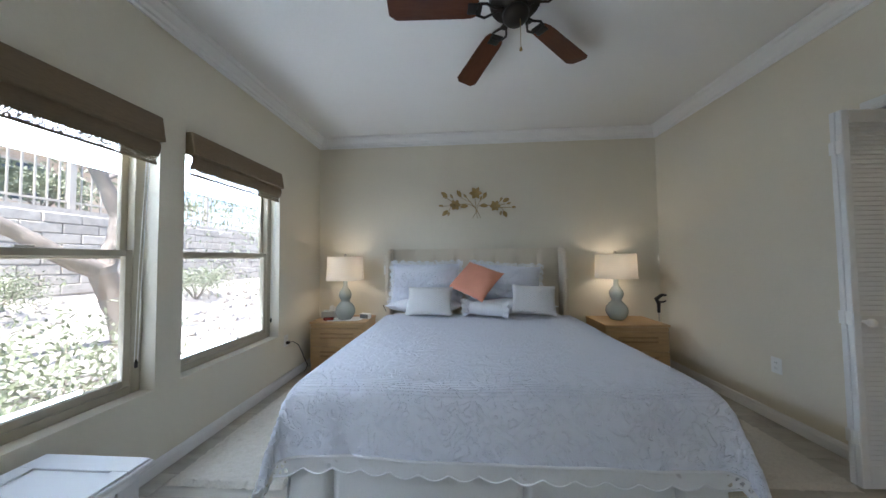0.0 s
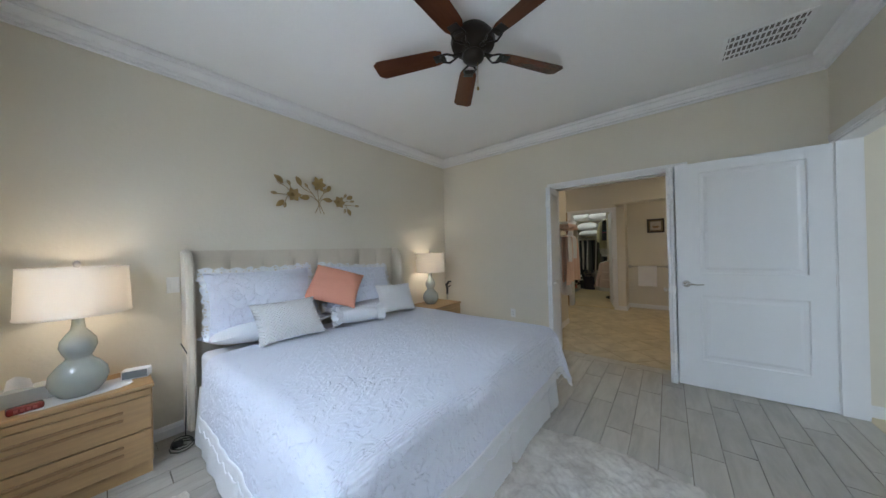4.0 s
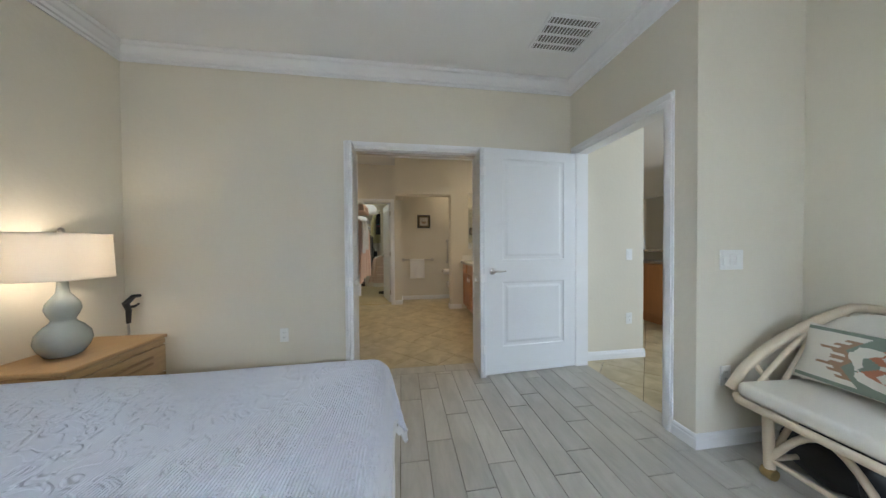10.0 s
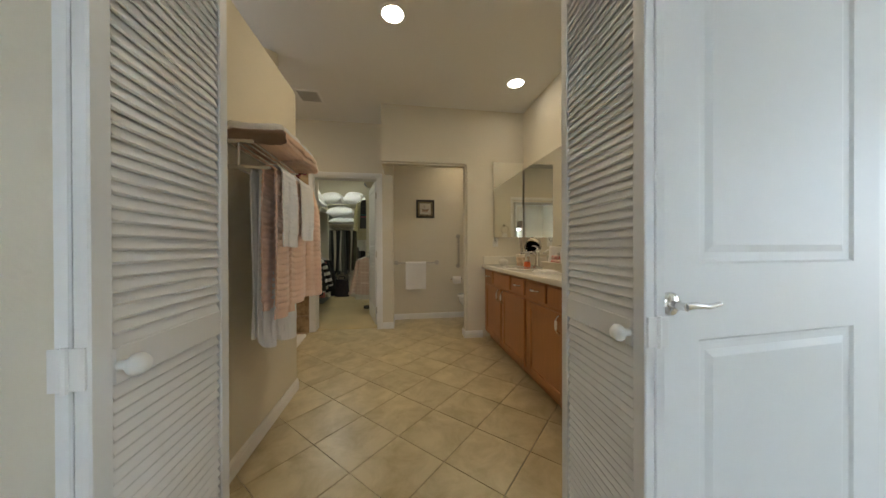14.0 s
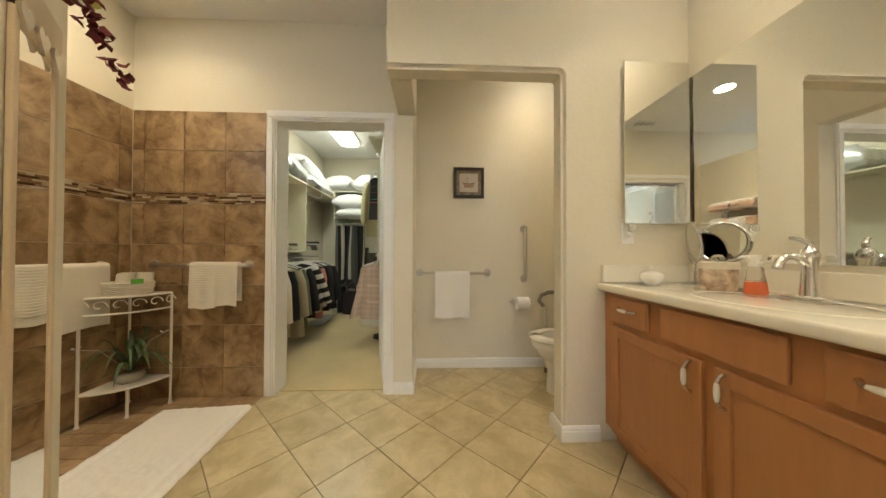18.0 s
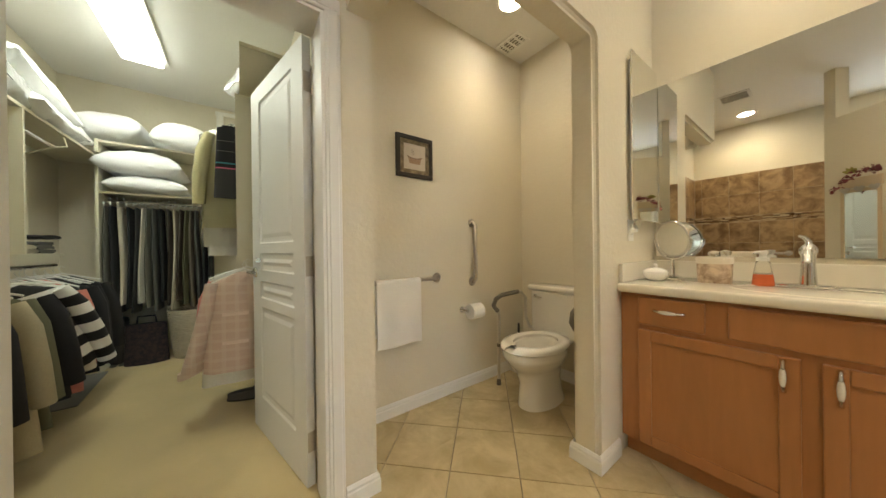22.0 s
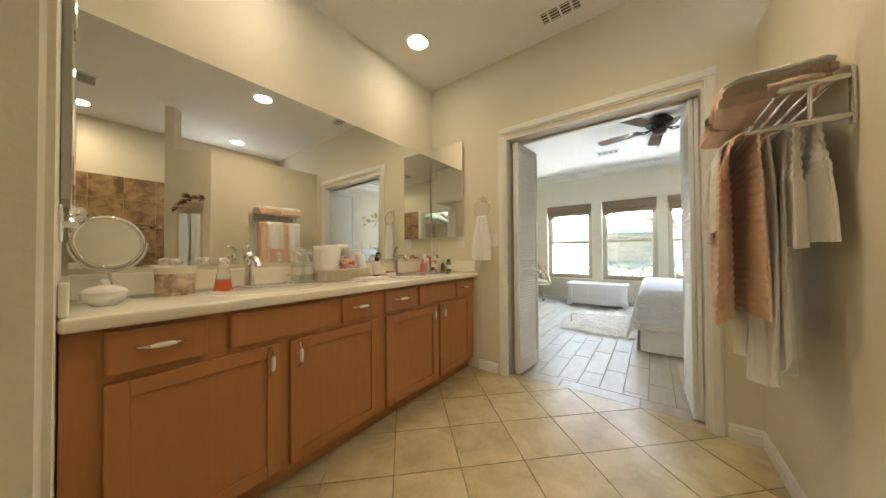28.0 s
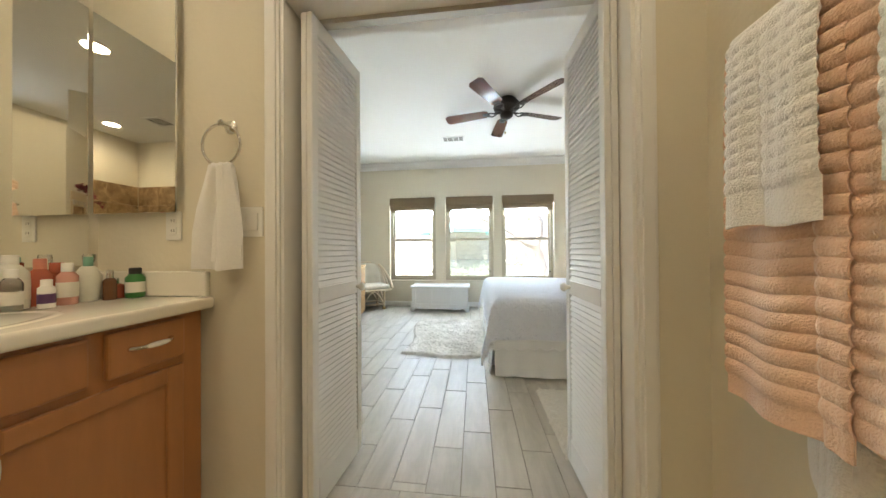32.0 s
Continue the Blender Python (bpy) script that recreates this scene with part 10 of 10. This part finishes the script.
box(bm, -0.22, 0.22, -0.21, 0.21, 0.62, 0.684, bevel=0.004)
part("seat_frame", bm, CREAMP, dc)
for x in (-0.19, 0.19):
    for y in (-0.18, 0.18):
        bm = B()
        tube(bm, [(x, y, 0.63), (x * 1.12, y * 1.12, 0.0)], [0.040, 0.018], 4)
        part("leg", bm, CREAMP, dc)
bm = B()
box(bm, -0.20, 0.20, -0.24, -0.21, 0.80, 1.13, bevel=0.008)
for x in (-0.2, 0.2):
    box(bm, x - 0.02, x + 0.02, -0.24, -0.205, 0.63, 1.14, bevel=0.006)
part("backrest", bm, CREAMP, dc)
mirror_f = thing("framed_mirror", "gilt framed mirror on the living room wall", "mirror", pose(4.33, -6.999, 1.53))
bm = B()
for b in ((-0.30, -0.22, -0.38, 0.38), (0.22, 0.30, -0.38, 0.38), (-0.22, 0.22, 0.30, 0.38), (-0.22, 0.22, -0.38, -0.30)):
    box(bm, b[0], b[1], 0.001, 0.04, b[2], b[3], bevel=0.008)
part("frame", bm, BRASS, mirror_f)
bm = B()
box(bm, -0.22, 0.22, 0.002, 0.012, -0.30, 0.30)
part("glass", bm, MIRROR, mirror_f)
tagged(copy_thing(fan, pose(3.46, -4.86, H, 0, 0, 36)), "dark ceiling fan with wooden blades over the living room", "ceiling fan")
# The downlight at (3.2, -4.1) is unseen, added to go with its lamp
for lx, ly in ((4.22, -3.25), (3.2, -4.1)):
    t = thing("downlight", "lit round recessed downlight with a white trim ring", "downlight", pose(lx, ly, H), group="downlights")
    bm = B()
    lathe(bm, [(0.108, 0.0), (0.108, -0.004), (0.100, -0.007), (0.086, -0.004), (0.086, 0.0)], 32)
    part("trim_ring", bm, TRIM, t, smooth=40)
    bm = B()
    lathe(bm, [(0.0, -0.0015), (0.086, -0.0015), (0.086, -0.001), (0.0, -0.001)], 32)
    part("lens", bm, GLOW, t)
# ---- floors, laid piece by piece ----
floor_bed = thing("floor_bedroom", "pale wood-look plank tile floor", "floor", kind="structure")
bm = B()
box(bm, -0.3030, 0.3030, -0.0760, 0.0760, -0.012, 0.0, bevel=0.0015, seg=1)
plank_mesh = mesh("plank", bm, PLANK)
row = 0
y = YS + 0.0
PW, PL = 0.1555, 0.6105
y = -0.79 - 0.02


def cut_plank(x0, x1, y0, y1, parent, mat=PLANK, name="plank"):
    bm = B()
    box(bm, -(x1 - x0) / 2 + 0.002, (x1 - x0) / 2 - 0.002, -(y1 - y0) / 2 + 0.002, (y1 - y0) / 2 - 0.002, -0.012, 0.0)
    piece(name, mesh(name, bm, mat), parent, pose((x0 + x1) / 2, (y0 + y1) / 2, 0))


k = 0
yy = 1.33 - 14 * PW
while yy < YN:
    y0, y1 = max(yy, YS), min(yy + PW, YN)
    if y1 > y0 + 0.01:
        spans = [(XW, 1.536, y0, y1)] if y1 <= -0.04 else ([(XW, XE, y0, y1)] if y0 >= -0.04 else [(XW, 1.536, y0, y1), (1.536, XE, -0.04, y1)])
        off = (k % 3) * PL / 3 + 0.02 * ((k * 7) % 5)
        for xa, xb, ya, yb in spans:
            x = XW - off
            while x < xb:
                x0, x1 = max(x, xa), min(x + PL, xb)
                if x1 > x0 + 0.01:
                    if x0 == x and x1 == x + PL and yb - ya > PW - 1e-4:
                        piece("plank", plank_mesh, floor_bed, pose((x0 + x1) / 2, (ya + yb) / 2, 0, 0, 0, 180 * ((k + int(x * 7)) % 2)))
                    else:
                        cut_plank(x0, x1, ya, yb, floor_bed)
                x += PL
    yy += PW
    k += 1
thr = thing("threshold_bath", "row of pale plank tile in the bath doorway", "floor", kind="structure")
for y0, y1 in ((BD0, 1.22), (1.22, 1.75), (1.75, BD1)):
    cut_plank(XE, 2.875, y0, y1, thr)
for x0, x1 in ((1.73, 2.2), (2.2, 2.65)):
    cut_plank(x0, x1, -0.16, -0.04, thr)


def clip_poly(poly, inside, cross):
    out = []
    for i, p in enumerate(poly):
        q = poly[(i + 1) % len(poly)]
        if inside(p):
            out.append(p)
        if inside(p) != inside(q):
            out.append(cross(p, q))
    return out


def clip_rect(poly, x0, x1, y0, y1):
    for axis, lim, s in ((0, x0, 1), (0, x1, -1), (1, y0, 1), (1, y1, -1)):
        poly = clip_poly(poly, lambda p: s * (p[axis] - lim) >= 0,
                         lambda p, q: tuple(p[i] + (q[i] - p[i]) * (lim - p[axis]) / (q[axis] - p[axis]) for i in range(2)))
        if len(poly) < 3:
            return []
    return poly


TP, TA, TB = 0.465, 6.5, 2.98   # step of x+y and x-y, and one joint of each


def diagonal_tiles(parent, x0, x1, y0, y1, limit=9999):
    full = None
    g = 0.0034
    for i in range(-40, 60):
        for j in range(-60, 60):
            a0, b0 = TA + i * TP, TB + j * TP
            cs = [(a0 + g, b0 + g), (a0 + TP - g, b0 + g), (a0 + TP - g, b0 + TP - g), (a0 + g, b0 + TP - g)]
            poly = [((a + b) / 2, (a - b) / 2) for a, b in cs]
            if max(p[0] for p in poly) < x0 or min(p[0] for p in poly) > x1 or max(p[1] for p in poly) < y0 or min(p[1] for p in poly) > y1:
                continue
            c = clip_rect(poly[::-1], x0, x1, y0, y1)
            if len(c) < 3:
                continue
            cx, cy = sum(p[0] for p in c) / len(c), sum(p[1] for p in c) / len(c)
            area = abs(sum(c[k][0] * c[k - 1][1] - c[k - 1][0] * c[k][1] for k in range(len(c)))) / 2
            if area < 0.0008:
                continue
            bm = B()
            prism(bm, [(p[0] - cx, p[1] - cy) for p in c], -0.012, 0.0)
            piece("tile", mesh("tile", bm, BTILE), parent, pose(cx, cy, 0))


fb = thing("floor_bath", "tan ceramic tile floor laid on the diagonal", "floor", kind="structure")
diagonal_tiles(fb, 2.875, XC + 0.06, 0.0, 2.70)
diagonal_tiles(fb, XC + 0.06, 6.24, 0.0, 1.62)
fh = thing("floor_hall", "tan ceramic tile floor laid on the diagonal", "floor", kind="structure")
diagonal_tiles(fh, 1.66, 2.74, -0.92, -0.16)
diagonal_tiles(fh, 1.2, 4.2, -3.4, -0.92)
blocks("floor_living", [(0.12, 8.9, -7.0, -3.4, -0.012, 0.0), (4.2, 8.9, -3.4, -0.87, -0.012, 0.0), (0.12, 1.2, -3.4, -0.92, -0.012, 0.0)], BTILE, "tan tile floor of the living space", "floor")
blocks("floor_closet", [(XC + 0.06, XC + 0.16, CD0 + 0.012, CD1 - 0.012, -0.012, 0.006), (XC + 0.16, CX, 1.74, 3.46, -0.012, 0.006)], CARPET, "sage beige closet carpet", "floor")

# shower floor: small square tiles
fs = thing("floor_shower", "brown square mosaic shower floor", "floor", kind="structure")
bm = B()
box(bm, -0.0485, 0.0485, -0.0485, 0.0485, -0.012, 0.0, bevel=0.0015, seg=1)
small = mesh("mosaic_tile", bm, SFLOOR)
nx, ny = int((XC - 4.2) / 0.1), int((3.64 - 2.70) / 0.1)
for i in range(nx):
    for j in range(ny + 1):
        x, y = XC - 0.05 - 0.1 * i, 2.75 + 0.1 * j
        if y < 3.62:
            piece("mosaic_tile", small, fs, pose(x, y, 0))
# shower walls: large brown tiles in courses, with a strip of glass and stone mosaic


def tile_wall(name, u0, u1, joints, place):
    w = thing(name, "brown slate-look shower tile wall with a mosaic strip", "wall", kind="structure")
    us = sorted({u0, u1, *[j for j in joints if u0 < j < u1]})
    zs = [(0.0, 0.216), (0.216, 0.521), (0.521, 0.811), (0.811, 1.101), (1.101, 1.391), (1.478, 1.783), (1.783, 2.072)]
    for a, b in zip(us, us[1:]):
        for z0, z1 in zs:
            bm = B()
            box(bm, -(b - a) / 2 + 0.0022, (b - a) / 2 - 0.0022, 0.0, 0.010, -(z1 - z0) / 2 + 0.0022, (z1 - z0) / 2 - 0.0022, bevel=0.0012, seg=1)
            piece("tile", mesh("tile", bm, STILE), w, place((a + b) / 2, (z0 + z1) / 2))
    bm = B()
    rnd = random.Random(int(u0 * 100))
    for r in range(6):
        z0 = 1.395 + r * 0.0135
        u = u0
        while u < u1 - 0.005:
            ln = min(rnd.choice((0.03, 0.05, 0.075, 0.1)), u1 - u)
            box(bm, u + 0.001, u + ln - 0.001, 0.0, 0.011, z0, z0 + 0.0122)
            u += ln
    ob = part("mosaic_strip", bm, MOSAIC_ISLAND, w, "glass and stone mosaic strip in browns")
    ob.matrix_basis = place(0, 0)
    tagged(ob, kind="stuff")
    bm = B()
    box(bm, u0, u1, -0.004, 0.003, 0.0, 2.072)
    ob = part("grout", bm, GROUT_WALL, w)
    ob.matrix_basis = place(0, 0)


# x = XC wall: u runs along y; y = 3.64 wall: u runs along -x
tile_wall("shower_wall_closet", 2.694, 3.63, [2.979, 3.27, 3.549], lambda u, z: Matrix(((0, -1, 0, XC - 0.0005), (1, 0, 0, u), (0, 0, 1, z), (0, 0, 0, 1))))
tile_wall("shower_wall_back", XB + 0.002, 5.768, [5.768 - 0.08 - 0.29 * k for k in range(10)], lambda u, z: Matrix(((1, 0, 0, u), (0, -1, 0, 3.6395), (0, 0, 1, z), (0, 0, 0, 1))))
